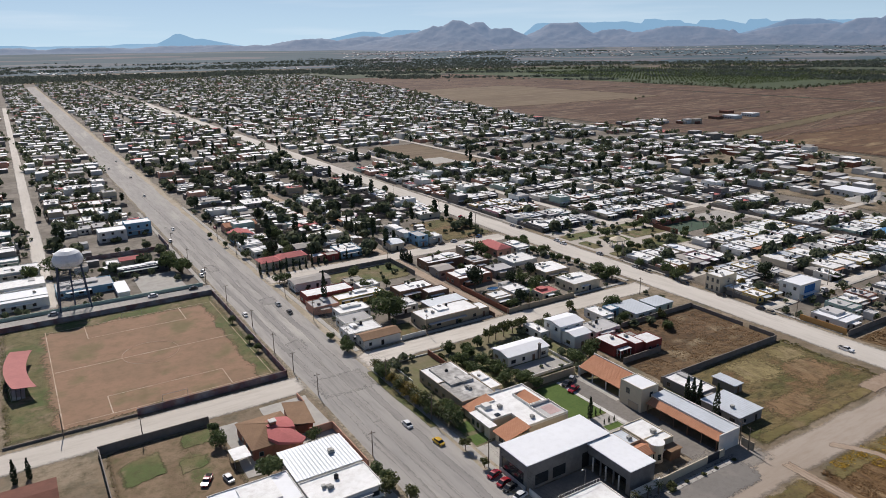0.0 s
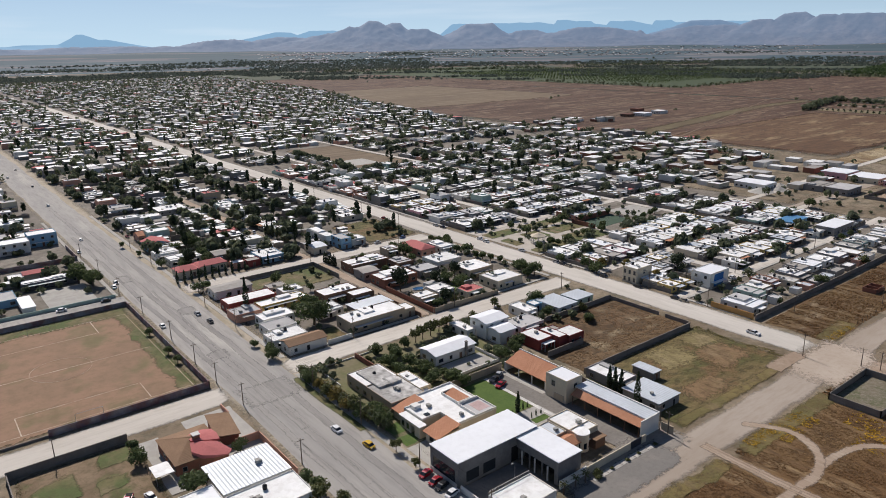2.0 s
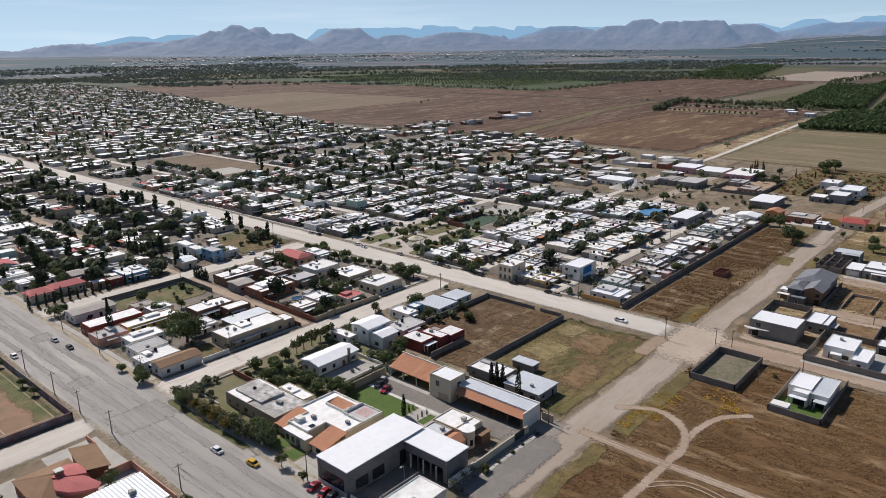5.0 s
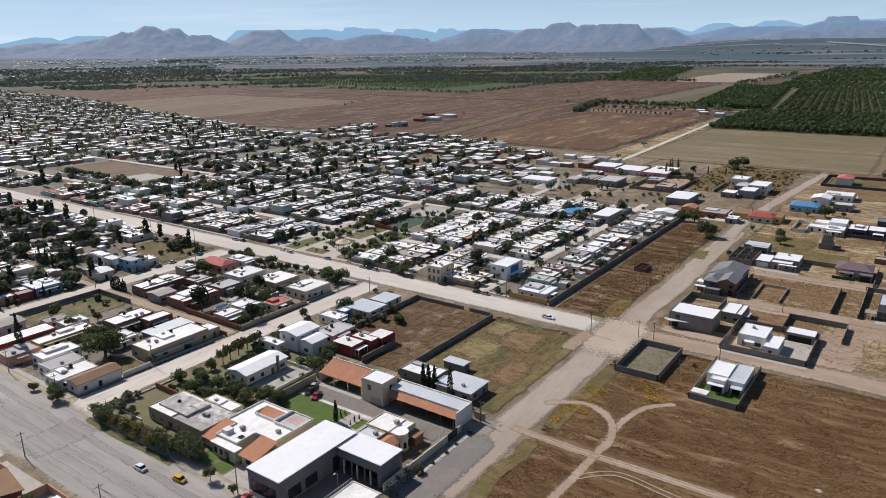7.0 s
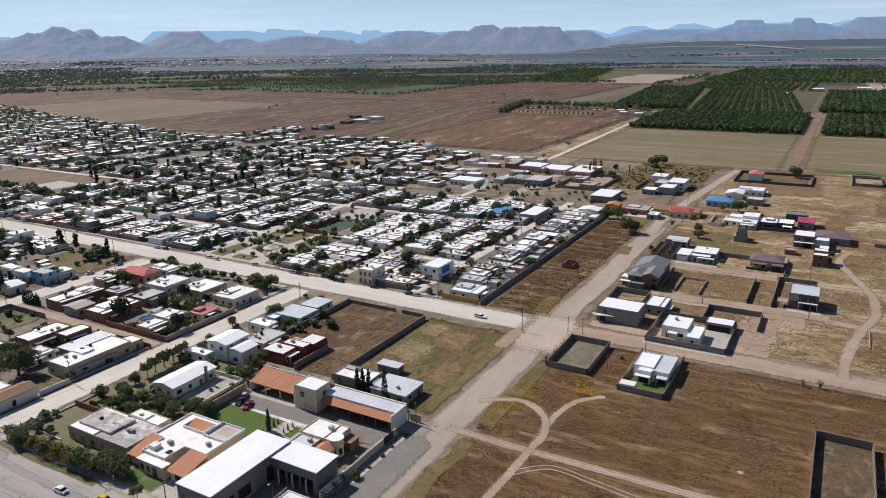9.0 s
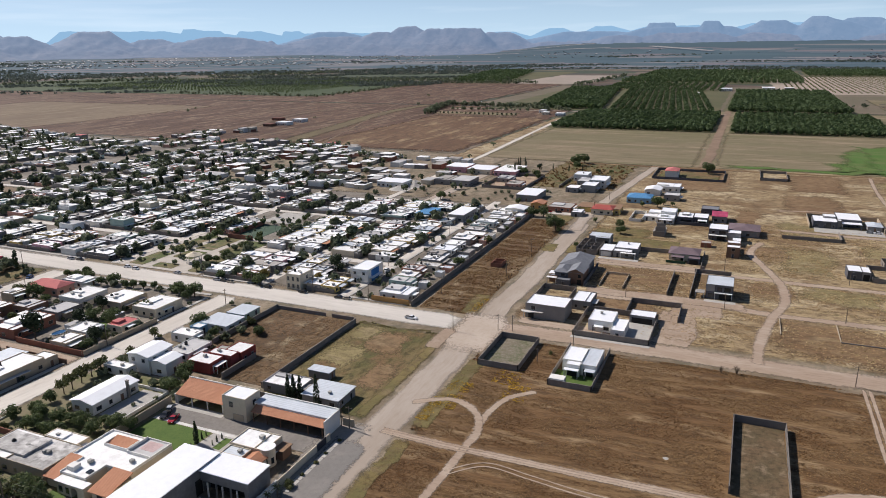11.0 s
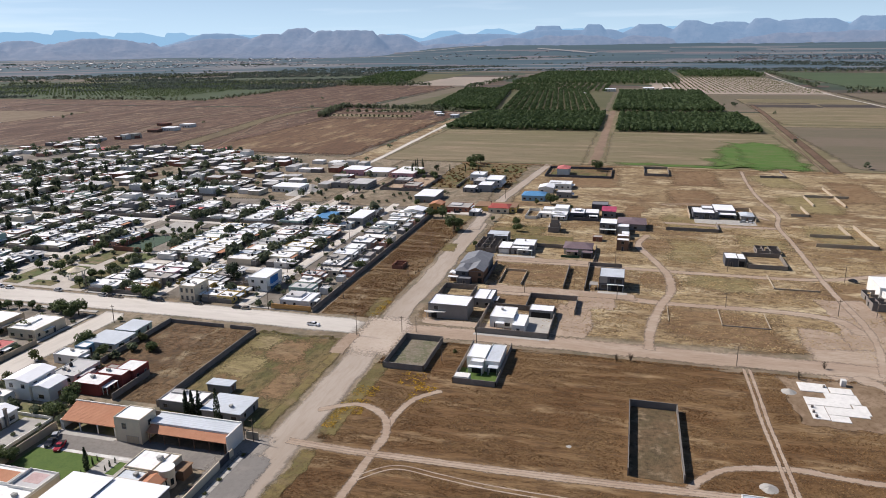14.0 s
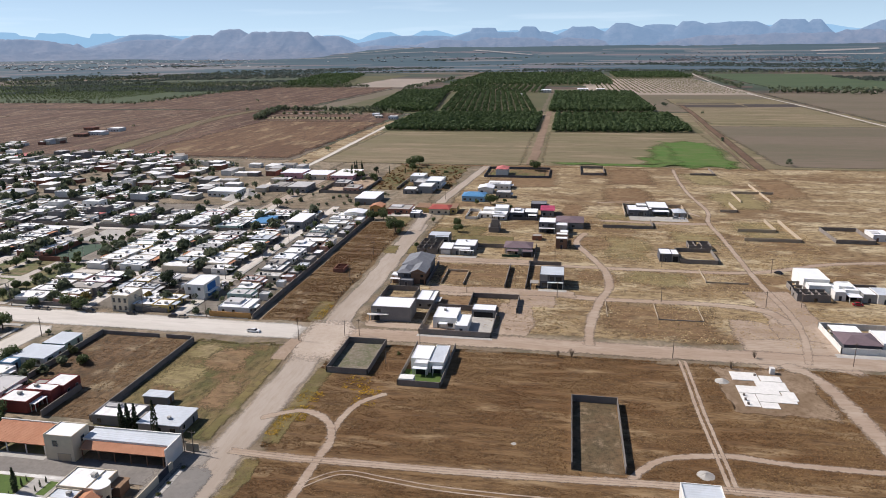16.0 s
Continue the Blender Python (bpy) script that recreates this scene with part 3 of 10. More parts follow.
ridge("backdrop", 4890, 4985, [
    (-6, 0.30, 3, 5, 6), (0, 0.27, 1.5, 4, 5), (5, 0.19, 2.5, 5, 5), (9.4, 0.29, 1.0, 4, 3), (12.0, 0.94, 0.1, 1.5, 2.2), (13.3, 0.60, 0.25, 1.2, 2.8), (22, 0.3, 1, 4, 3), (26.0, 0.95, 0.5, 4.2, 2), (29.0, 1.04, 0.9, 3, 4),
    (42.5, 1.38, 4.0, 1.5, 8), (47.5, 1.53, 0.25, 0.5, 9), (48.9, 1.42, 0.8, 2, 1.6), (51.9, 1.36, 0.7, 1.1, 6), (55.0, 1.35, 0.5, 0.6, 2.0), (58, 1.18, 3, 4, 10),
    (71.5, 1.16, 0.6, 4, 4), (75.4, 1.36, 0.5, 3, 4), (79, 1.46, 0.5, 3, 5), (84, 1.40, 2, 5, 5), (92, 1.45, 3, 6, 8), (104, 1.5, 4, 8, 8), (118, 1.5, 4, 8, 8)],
    FARRIDGE, "hazy pale blue mesas and ridges on the horizon", -0.2, 7, 3.0)
def foothills(peaks, m, label, centre, feet, relief, seed):
    """Rounded desert hills before the range: (azimuth, elevation, half of the flat top, width of its two flanks) in degrees, each with a long foot towards the plain."""
    r = random.Random(seed)
    az, far = np.arange(-12, 128, 0.12), np.linspace(centre - 540, min(centre + 180, 4985), 48)
    A, R = np.meshgrid(az, far)
    base = 92 * (np.maximum(0, R - 3000) / 1950) ** 1.35
    Z = np.full_like(A, -6.0)
    for p, h, top, left, right in peaks:
        rc = centre + r.uniform(-50, 50)
        tall = 100 + rc * math.tan(radians(h)) - apron(rc)
        if tall < 4:
            continue
        side = np.maximum(0, np.abs(A - p) - top) / (2.0 * np.where(A < p, left, right))
        depth = np.maximum(0, np.abs(R - rc) - 30) / np.where(R < rc, 70 + feet * tall, 200)
        Z = np.maximum(Z, tall * np.maximum(0, 1 - np.hypot(side, depth)) ** 1.9 - 6 * (np.hypot(side, depth) > 0.9))
    vs, depth = [], []
    for a, q, b, z in zip(A.ravel(), R.ravel(), base.ravel(), Z.ravel()):
        t = radians(a)
        x, y = q * math.sin(t), q * math.cos(t)
        hx, hy = x * 0.0062, y * 0.0062
        spur = (1 - 2.2 * abs(noise.noise((hx, hy, seed)))) + 0.6 * (1 - 2.2 * abs(noise.noise((hx * 2.3, hy * 2.3, 5.0)))) + 0.45 * (1 - 2.2 * abs(noise.noise((hx * 5, hy * 5, 8.0))))
        k = max(0.0, min(1.0, z / 60))
        vs.append((x, y, b + z + relief * (spur - 0.7) * k * (1 - 0.72 * k)))
        depth.append(0.35 + 0.4 * (q - centre + 540) / 720 + 0.12 * k)
    n = len(az)
    fs = [(a, a + 1, a + n + 1, a + n) for s in range(len(far) - 1) for a in range(s * n, s * n + n - 1)]
    me = bpy.data.meshes.new("backdrop")
    me.from_pydata(vs, [], fs)
    me.materials.append(m)
    me.attributes.new("depth", "FLOAT", "POINT").data.foreach_set("value", depth)
    me.shade_smooth()
    tagged(new("backdrop", me), label, "mountains", "", "structure")


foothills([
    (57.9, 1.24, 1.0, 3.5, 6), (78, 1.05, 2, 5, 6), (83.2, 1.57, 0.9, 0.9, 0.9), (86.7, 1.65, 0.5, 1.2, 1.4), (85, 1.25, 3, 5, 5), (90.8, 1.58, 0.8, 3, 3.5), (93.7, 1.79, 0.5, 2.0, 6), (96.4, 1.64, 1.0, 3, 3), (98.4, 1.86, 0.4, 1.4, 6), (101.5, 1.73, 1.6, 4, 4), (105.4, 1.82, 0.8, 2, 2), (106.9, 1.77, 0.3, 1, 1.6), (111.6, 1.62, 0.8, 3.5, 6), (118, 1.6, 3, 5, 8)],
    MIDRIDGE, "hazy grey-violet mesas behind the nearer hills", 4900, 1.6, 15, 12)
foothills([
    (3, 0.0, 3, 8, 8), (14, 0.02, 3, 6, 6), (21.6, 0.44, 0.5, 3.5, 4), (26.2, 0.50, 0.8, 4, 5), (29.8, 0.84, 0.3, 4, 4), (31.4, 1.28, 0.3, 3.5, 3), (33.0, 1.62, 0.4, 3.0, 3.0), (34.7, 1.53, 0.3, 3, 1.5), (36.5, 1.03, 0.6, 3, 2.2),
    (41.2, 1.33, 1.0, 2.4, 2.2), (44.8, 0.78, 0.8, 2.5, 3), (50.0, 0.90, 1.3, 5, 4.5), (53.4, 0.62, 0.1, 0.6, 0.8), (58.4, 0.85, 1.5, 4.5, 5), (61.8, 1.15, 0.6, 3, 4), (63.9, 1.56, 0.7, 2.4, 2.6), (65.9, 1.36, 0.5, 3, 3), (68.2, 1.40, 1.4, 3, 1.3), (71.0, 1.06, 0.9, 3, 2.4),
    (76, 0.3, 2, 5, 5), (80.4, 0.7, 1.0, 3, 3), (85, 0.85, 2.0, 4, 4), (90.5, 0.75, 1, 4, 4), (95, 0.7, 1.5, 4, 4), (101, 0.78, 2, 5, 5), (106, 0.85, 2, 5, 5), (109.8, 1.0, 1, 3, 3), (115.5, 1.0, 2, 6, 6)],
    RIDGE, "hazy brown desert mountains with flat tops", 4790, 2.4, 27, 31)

# fields
sheet("ground_scrub", -420, 640, -330, 2700, 0.03, SOIL, "dry scrubby soil under the town", 12, 20)
sheet("ground_town", -340, 630, 300, 2480, 0.033, TOWNSOIL, "trodden grey ground between the town houses", 6, 12)
sheet("ground_town", 238, 440, 120, 300, 0.033, TOWNSOIL, "trodden grey ground between the town houses", 2, 8)
sheet("ground_town", 90, 220, 200, 300, 0.033, TOWNSOIL, "trodden grey ground between the town houses", 1, 8)
sheet("field_base", 618, 1190, -425, 262, 0.035, STUBBLE, "dry stubble land between the fields", 4, 25)
sheet("field_base", 1188, 1900, -425, 482, 0.036, GREYFIELD, "dry fallow land between the fields", 4, 30)
sheet("field_plough", 640, 1190, 262, 1180, 0.10, PLOUGH, "dark brown ploughed field", 5, 15)
sheet("field_tan", 650, 1060, 915, 1400, 0.18, TANFIELD, "tan stubble field among ploughed land", 14, 20)
sheet("field_plough", 1190, 2000, 480, 1500, 0.09, PLOUGH, "dark brown ploughed field", 10, 25)
sheet("field_plot", 646, 1004, 266, 450, 0.16, mat("orange-brown stubble", (0.165, 0.098, 0.052), (0.125, 0.069, 0.036), (0.075, 0.043, 0.024), 0.012, 0.10, 1.9, grain=0.8, bump=0.15, bump_scale=0.5, stretch=(0.5, 1.8, 1), turn=-12, ragged=1.1, mid=((0.27, 0.19, 0.105), 0.03, 0.53, 0.63)), "orange-brown stubble plot", 6, 15)
sheet("field_plough", 690, 1335, 1170, 2050, 0.085, PLOUGH, "dark brown ploughed field", 8, 25)
for x0, x1, y0, y1 in ((700, 1000, 545, 549), (860, 1180, 742, 746), (1000, 1004, 560, 820), (720, 1180, 470, 473), (1200, 1600, 700, 704), (1400, 1404, 560, 900), (1200, 1700, 590, 594)):
    sheet("field_border", x0, x1, y0, y1, 0.22, TANFIELD, "pale grassy border between ploughed plots", 1.5, 12)
for pts in ([(640, 425), (860, 498), (1147, 594), (1400, 660)], [(960, 800), (1103, 781), (1335, 640)], [(1010, 262), (1008, 450), (1000, 560)]):
    track("road_farm", pts, 3.2, 0.2, mat("faint field path", (0.19, 0.135, 0.09), (0.15, 0.10, 0.066), None, 0.05, 0.4, 0.6, ragged=2.6), "faint pale path between ploughed plots")
track("field_strip", [(651, 478), (792, 503), (1022, 545), (1190, 543)], 26, 0.12, mat("olive stubble strip", (0.15, 0.122, 0.062), (0.125, 0.095, 0.05), (0.09, 0.06, 0.035), 0.02, 0.12, 1.4, ragged=2.2, grain=0.78), "olive stubble strip between ploughed plots")
for pts, w in (([(741, 608), (910, 663), (1022, 668), (1181, 616)], 18), ([(1340, 1480), (1383, 1278), (1470, 1110)], 24)):
    track("field_strip", pts, w, 0.12, mat("pale stubble strip", (0.16, 0.112, 0.073), (0.125, 0.083, 0.053), (0.09, 0.056, 0.036), 0.02, 0.12, 1.4, ragged=4.0, grain=0.78), "pale stubble strip between ploughed plots")
sheet("field_edge", 600, 1020, 232, 262, 0.12, STRAW, "straw-coloured verge of the farm road", 3, 8)
sheet("field_stubble", 622, 886, 38, 232, 0.14, STUBBLE, "yellow-brown stubble field", 2, 10)
sheet("field_stubble", 632, 890, -158, 26, 0.14, STUBBLE, "green-tinged stubble field", 2, 10)
sheet("field_fallow", 636, 980, -420, -178, 0.14, GREYFIELD, "grey-brown fallow field", 3, 12)
sheet("field_fallow", 1000, 1500, -396, -186, 0.15, STUBBLE, "faded green fallow field", 3, 12)
sheet("field_fallow", 640, 1700, -1200, -412, 0.13, GREYFIELD, "dark grey fallow field", 4, 25)
sheet("field_dark", 1290, 1350, -300, -192, 0.3, DARKSOIL, "dark wet soil strip", 3, 8)
sheet("field_dark", 1300, 1365, -392, -306, 0.3, DARKSOIL, "dark wet soil strip", 3, 8)
sheet("field_dark", 1378, 1396, -300, -196, 0.3, DARKSOIL, "dark wet soil strip", 3, 8)
sheet("field_lawn", 1026, 1075, 330, 470, 0.3, STUBBLE, "pale dry lawn beside a farmstead", 3, 10)
sheet("field_pale", 1960, 2560, 420, 640, 0.4, mat("pale stony soil", (0.33, 0.27, 0.22), (0.29, 0.245, 0.20), None, 0.01, 0.1, 0.5), "pale stony field", 8, 30)
sheet("field_pale", 1640, 2510, -400, -40, 0.3, mat("pale pruned orchard soil", (0.36, 0.29, 0.235), (0.31, 0.26, 0.205), None, 0.01, 0.1, 0.5), "pale bare field with pruned shrubs", 8, 30)
sheet("field_green", 1330, 2050, 880, 2350, 0.25, mat("low green crop", (0.054, 0.076, 0.032), (0.045, 0.066, 0.028), (0.075, 0.085, 0.04), 0.006, 0.05, 1.2, stretch=(0.3, 1.6, 1), ragged=1.1), "wide field of low green crop", 12, 30)
for y0, y1, dx in ((-66, -150, 62), (-78, -150, 135), (12, -148, 14), (-96, -152, 180)):
    sheet("field_green", 632, 632 + dx, y1, y0, 0.22, GREENFIELD, "bright green irrigated strip", 12, 14)
for x0, x1, y0, y1 in ((886, 1120, 36, 250), (890, 1124, -162, 22), (1150, 1760, 46, 420), (1180, 1610, -146, 40), (2030, 2950, -140, 360), (1960, 2920, 650, 830), (2530, 3010, -420, -150)):
    sheet("orchard_floor", x0, x1, y0, y1, 0.2, ORCHFLOOR, "shaded grassy orchard floor", 2, 20)
for x0, x1, y0, y1, m in ((2150, 3000, 900, 1900, FARGREEN), (700, 1300, 2000, 2900, FARGREEN), (1350, 2200, 2400, 2800, FARBROWN), (2950, 3050, -300, 500, FARBROWN), (100, 650, 2750, 2990, FARGREEN), (-900, 60, 2720, 2900, FARBROWN)):
    sheet("field_far", x0, x1, y0, y1, 0.5, m, "distant farm field", 30, 50)

# pale strips of bare land on the far slope; haze added as blue glow
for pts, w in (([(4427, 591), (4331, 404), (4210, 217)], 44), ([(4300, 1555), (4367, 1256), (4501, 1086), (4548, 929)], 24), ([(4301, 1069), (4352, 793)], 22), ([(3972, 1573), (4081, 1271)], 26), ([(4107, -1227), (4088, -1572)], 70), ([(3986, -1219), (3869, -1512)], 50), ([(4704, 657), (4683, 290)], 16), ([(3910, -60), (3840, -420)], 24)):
    o = track("field_strip", pts, w, 0.0, mat("hazy pale far stubble", (0.28, 0.235, 0.19), (0.22, 0.18, 0.15), (0.14, 0.115, 0.10), 0.004, 0.03, 1.2, ragged=2.5, glow=((0.23, 0.37, 0.50), 0.17)), "pale strip of bare land on the far slope")
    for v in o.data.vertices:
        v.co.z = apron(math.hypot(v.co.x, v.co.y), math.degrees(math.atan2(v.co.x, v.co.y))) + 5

sheet("field_green", 1830, 3290, -910, -490, 0.5, mat("wide low green crop", (0.062, 0.092, 0.042), (0.05, 0.078, 0.036), (0.088, 0.10, 0.05), 0.006, 0.05, 1.2, stretch=(1.6, 0.4, 1), ragged=1.1), "wide field of low green crop", 12, 30)

# roads of the town
sheet("road_avenue_shoulder", 62.5, 93, -120, 2300, 0.05, SHOULDER, "dusty gravel shoulder of the avenue", 1.0, 8)
sheet("road_avenue", 65.5, 86, -120, 2290, 0.09, ASPHALT, "wide worn grey asphalt avenue", 0.7, 6)
LANE = mat("tar-dark worn asphalt", (0.27, 0.255, 0.238), (0.32, 0.30, 0.275), (0.19, 0.18, 0.17), 0.06, 0.5, 1.3, stretch=(1.2, 0.08, 1), ragged=4.5, grain=0.78)
for x0, x1, y0, y1 in ((68.6, 70.6, 90, 420), (73.0, 75.4, 100, 520), (79.2, 81.6, 90, 430), (67.2, 84.6, 176, 190), (70, 77, 214, 222), (76, 83, 262, 271), (69, 74, 318, 330), (75.5, 76.4, 110, 300)):
    sheet("road_patch", x0, x1, y0, y1, 0.1, LANE, "darker worn lane of the avenue", 0.5, 2.2)
sheet("road_second_avenue", 220.5, 236.5, 92, 1500, 0.08, PALE_Y, "pale dusty paved avenue", 0.6, 6)
sheet("road_street", 86, 221, 188.5, 200.5, 0.07, PALE, "pale dusty cross street", 0.5, 5)
sheet("road_street", -300, 66, 183, 195.5, 0.07, PALE, "pale dusty cross street", 0.5, 5)
sheet("road_street", -300, 65, 290.5, 300.5, 0.07, ASPHALT, "grey cross street beside the school", 0.5, 5)
sheet("road_street", 86, 220, 286, 299, 0.07, PALE, "grey dusty cross street", 0.6, 5)
sheet("road_alley", 146.5, 152, 200, 480, 0.06, DIRT_Y, "narrow dirt lane between house lots", 0.6, 4)
sheet("road_street", 0, 7.5, 305, 1500, 0.06, PALE_Y, "narrow side street lined with cars", 0.4, 8)
sheet("road_gravel", 112, 222, 78.5, 90.5, 0.07, DIRT, "pale dirt road", 0.9, 4)
sheet("road_gravel", 107, 150, 86, 98, 0.1, mat("oiled gravel", (0.235, 0.212, 0.186), (0.28, 0.25, 0.215), (0.17, 0.152, 0.132), 0.1, 0.8, 1.0, bump=0.03, ragged=3.0, grain=0.75), "dark gravel apron before the compound", 0.6, 4)
sheet("road_gravel", 222, 400, 78.5, 90, 0.065, DIRT, "rutted dirt road past the empty lots", 1.3, 4)
sheet("road_dirt", 223.5, 236, -330, 92, 0.075, DIRT_Y, "dirt street of the new housing plots", 1.2, 4)
sheet("road_dirt", 279.5, 289, -6, 58, 0.074, TRODDEN, "broad dirt lane before building plots", 1.2, 3)
sheet("road_dirt", 326, 333, 10, 62, 0.074, TRODDEN, "broad dirt lane before building plots", 1.0, 3)
sheet("road_dirt", 204, 242, 74, 94, 0.085, mat("worn dirt crossing", (0.42, 0.345, 0.275), (0.46, 0.385, 0.315), (0.34, 0.265, 0.2), 0.06, 0.6, 0.9, bump=0.04, ragged=3.0, grain=0.74), "worn dirt crossing of two roads", 1.0, 10)
track("road_dirt", [(279, 52), (279, 36), (284, 12), (281, -9), (280, -23), (280.4, -55), (276, -78), (262, -84)], 5.5, 0.07, DIRT_Y, "dirt lane between building plots")
track("road_dirt", [(325, 62), (325, 40), (325, 13.6), (324, -38), (326.6, -86), (345, -125), (352, -160)], 4.6, 0.07, DIRT_Y, "dirt lane between building plots")
track("road_dirt", [(380, 84.5), (417, 86), (450, 84), (484, 82), (597, 72), (624, 70)], 7.5, 0.12, DIRT, "dirt road towards the fields")
sheet("road_street", 416, 424, 82, 240, 0.06, PALE_Y, "pale street at the end of the houses", 0.8, 5)
sheet("road_farm", 380, 560, 190, 200, 0.06, DIRT, "unpaved street leaving town", 1.0, 8)
track("road_farm", [(391, 225.5), (458, 226.2), (545, 231), (631, 232), (760, 238), (1012, 249)], 6, 0.2, PALE, "pale farm road across the ploughed field")
sheet("road_farm", 630, 1190, 27, 36, 0.2, mat("brown farm lane", (0.20, 0.135, 0.09), (0.25, 0.175, 0.12), None, 0.05, 0.5, 0.5), "brown farm lane between orchards", 1.0, 8)
track("road_farm", [(616, -161), (780, -170.2), (948, -178.7), (1150, -190.5), (1342, -198)], 9.0, 0.24, mat("brown canal bank", (0.118, 0.072, 0.044), (0.155, 0.10, 0.063), (0.075, 0.046, 0.03), 0.03, 0.3, 1.2, grain=0.75, ragged=1.4), "brown earth bank of a canal")
track("road_farm", [(616, -152), (780, -161), (948, -170), (1150, -182)], 3.0, 0.24, TANFIELD, "pale worn track beside a canal bank")
track("road_farm", [(700, -412), (986, -400), (1247, -400), (1819, -392), (2600, -440), (3400, -515)], 5, 0.3, PALE, "long pale country road")
sheet("road_farm", 1121, 1130, 30, 470, 0.25, DIRT, "narrow dirt lane through the orchards", 1.0, 10)
for y in (150, 192.5, 281):
    sheet("road_street", 236, 440, y - 3.2, y + 3.2, 0.06, PALE, "narrow residential street", 0.3, 6)
for x in (284.5, 363):
    sheet("road_street", x - 2.8, x + 2.8, 120, 700, 0.065, PALE_Y, "narrow residential street", 0.3, 6)

# tracks over the open plots
track("path_track", [(149, 84), (148.3, 66), (148.6, 51), (149, 25), (150, -2), (151.4, -29), (151.5, -80)], 3.2, 0.08, DIRT_Y, "winding dirt track over the weed field")
track("path_track", [(152, -18), (158, -22), (163.5, -29), (166.5, -44), (165, -58), (164.6, -90)], 2.6, 0.085, DIRT_Y, "winding dirt track over the weed field")
track("path_track", [(166, 83), (172, 73), (168, 64), (159, 59.5), (150, 59.6), (137, 60), (120, 61)], 2.6, 0.085, DIRT_Y, "looping dirt track")
track("path_track", [(158, 60), (169, 60), (179, 57.5), (186, 51)], 2.4, 0.08, DIRT_Y, "looping dirt track")
for o in (-0.85, 0.85):
    track("path_track", [(224, -40), (205, -40.2), (189, -40.2), (168.6, -40.9), (150, -41.4)], 1.15, 0.09, DIRT_Y, "worn wheel track", o)
for o in (-0.95, 0.95):
    track("path_track", [(149, 84), (148.3, 66), (148.6, 51), (149, 25), (150, -2), (151.4, -29), (151.5, -80)], 1.0, 0.1, TRODDEN, "pale wheel rut of a winding track", o)
for x0, x1, y0, y1 in ((236, 270, 10, 24.4), (266, 282, 2, 22), (236, 264, -88, -62), (230, 300, -96, -76)):
    sheet("ground_bare", x0, x1, y0, y1, 0.072, TRODDEN, "bare trampled earth between plots", 2.5, 2)
for x0, x1, y0, y1 in ((372, 392, 56, 74), (352, 376, 26, 60), (334, 350, 84, 92), (395, 414, 92, 104), (238, 262, 91, 98), (158, 212, 166.5, 170), (112, 146, 73, 78), (154, 200, 72, 78), (153, 219, 91.6, 95.5)):
    sheet("field_verge", x0, x1, y0, y1, 0.09, YGRASS, "yellow-green grass at the edge of plots", 1.5, 2)
for o in (-0.8, 0.8):
    track("path_track", [(137, 60), (144, 52), (143, 40), (141.5, 27), (141, 5), (142, -20)], 0.55, 0.085, DIRT_Y, "curving wheel ruts in the weeds", o)
track("path_track", [(226, -72), (213, -80), (196, -82.6), (170, -85), (120, -88)], 6.0, 0.08, DIRT_Y, "broad worn dirt track")
track("path_track", [(231, -10), (246, -10.6), (261, -12.3), (280, -16), (296, -20), (320, -19.2), (347, -12), (368, -6.5), (390, -12)], 4.0, 0.08, DIRT_Y, "winding dirt track between plots")
track("path_track", [(226, -80), (250, -85.5), (272, -87), (309, -85), (334, -84.6), (385, -84.5), (424, -83.6), (455, -88.4), (509, -85.4), (565, -85.9), (619, -88.8)], 2.9, 0.085, DIRT_Y, "straight dirt track between plots")
track("path_track", [(421, -20), (418.5, -60), (420, -84)], 5, 0.08, DIRT_Y, "dirt track past a new house")
track("path_track", [(473, -20), (476, -56), (438, -82)], 3, 0.08, DIRT_Y, "faint dirt track")
sheet("ground_yard", 222, 248, -96, -62, 0.07, DIRT_Y, "bare trampled earth at the crossing of tracks", 4, 3)
sheet("ground_yard", 236.5, 243, 20, 74, 0.06, DIRT_Y, "bare earth before new houses", 1.5, 3)

# weed fields and plots
sheet("field_weeds", 112, 222, -330, 77, 0.045, WEED, "brown weed field", 2.0, 5)
sheet("field_weeds", 238, 400, 91.5, 115.5, 0.045, mat("weedy strip", (0.175, 0.115, 0.056), (0.12, 0.068, 0.032), (0.075, 0.045, 0.022), 0.04, 0.4, 1.5, bump=0.25, bump_scale=1.0, stretch=(0.7, 1.3, 1), mid=((0.27, 0.20, 0.12), 0.12, 0.54, 0.64)), "tall brown weeds beside a block wall", 1.5, 4)
sheet("field_weeds", 428, 622, 92, 188, 0.037, SOIL, "dry scrubby land at the edge of town", 4, 6)
sheet("field_weeds", 500, 618, 84, 150, 0.045, LOTGRASS, "green-brown weeds at the edge of town", 4, 4)
sheet("field_straw", 237.5, 630, -330, 77, 0.04, STRAW, "straw-coloured grass over empty plots", 2.0, 6)
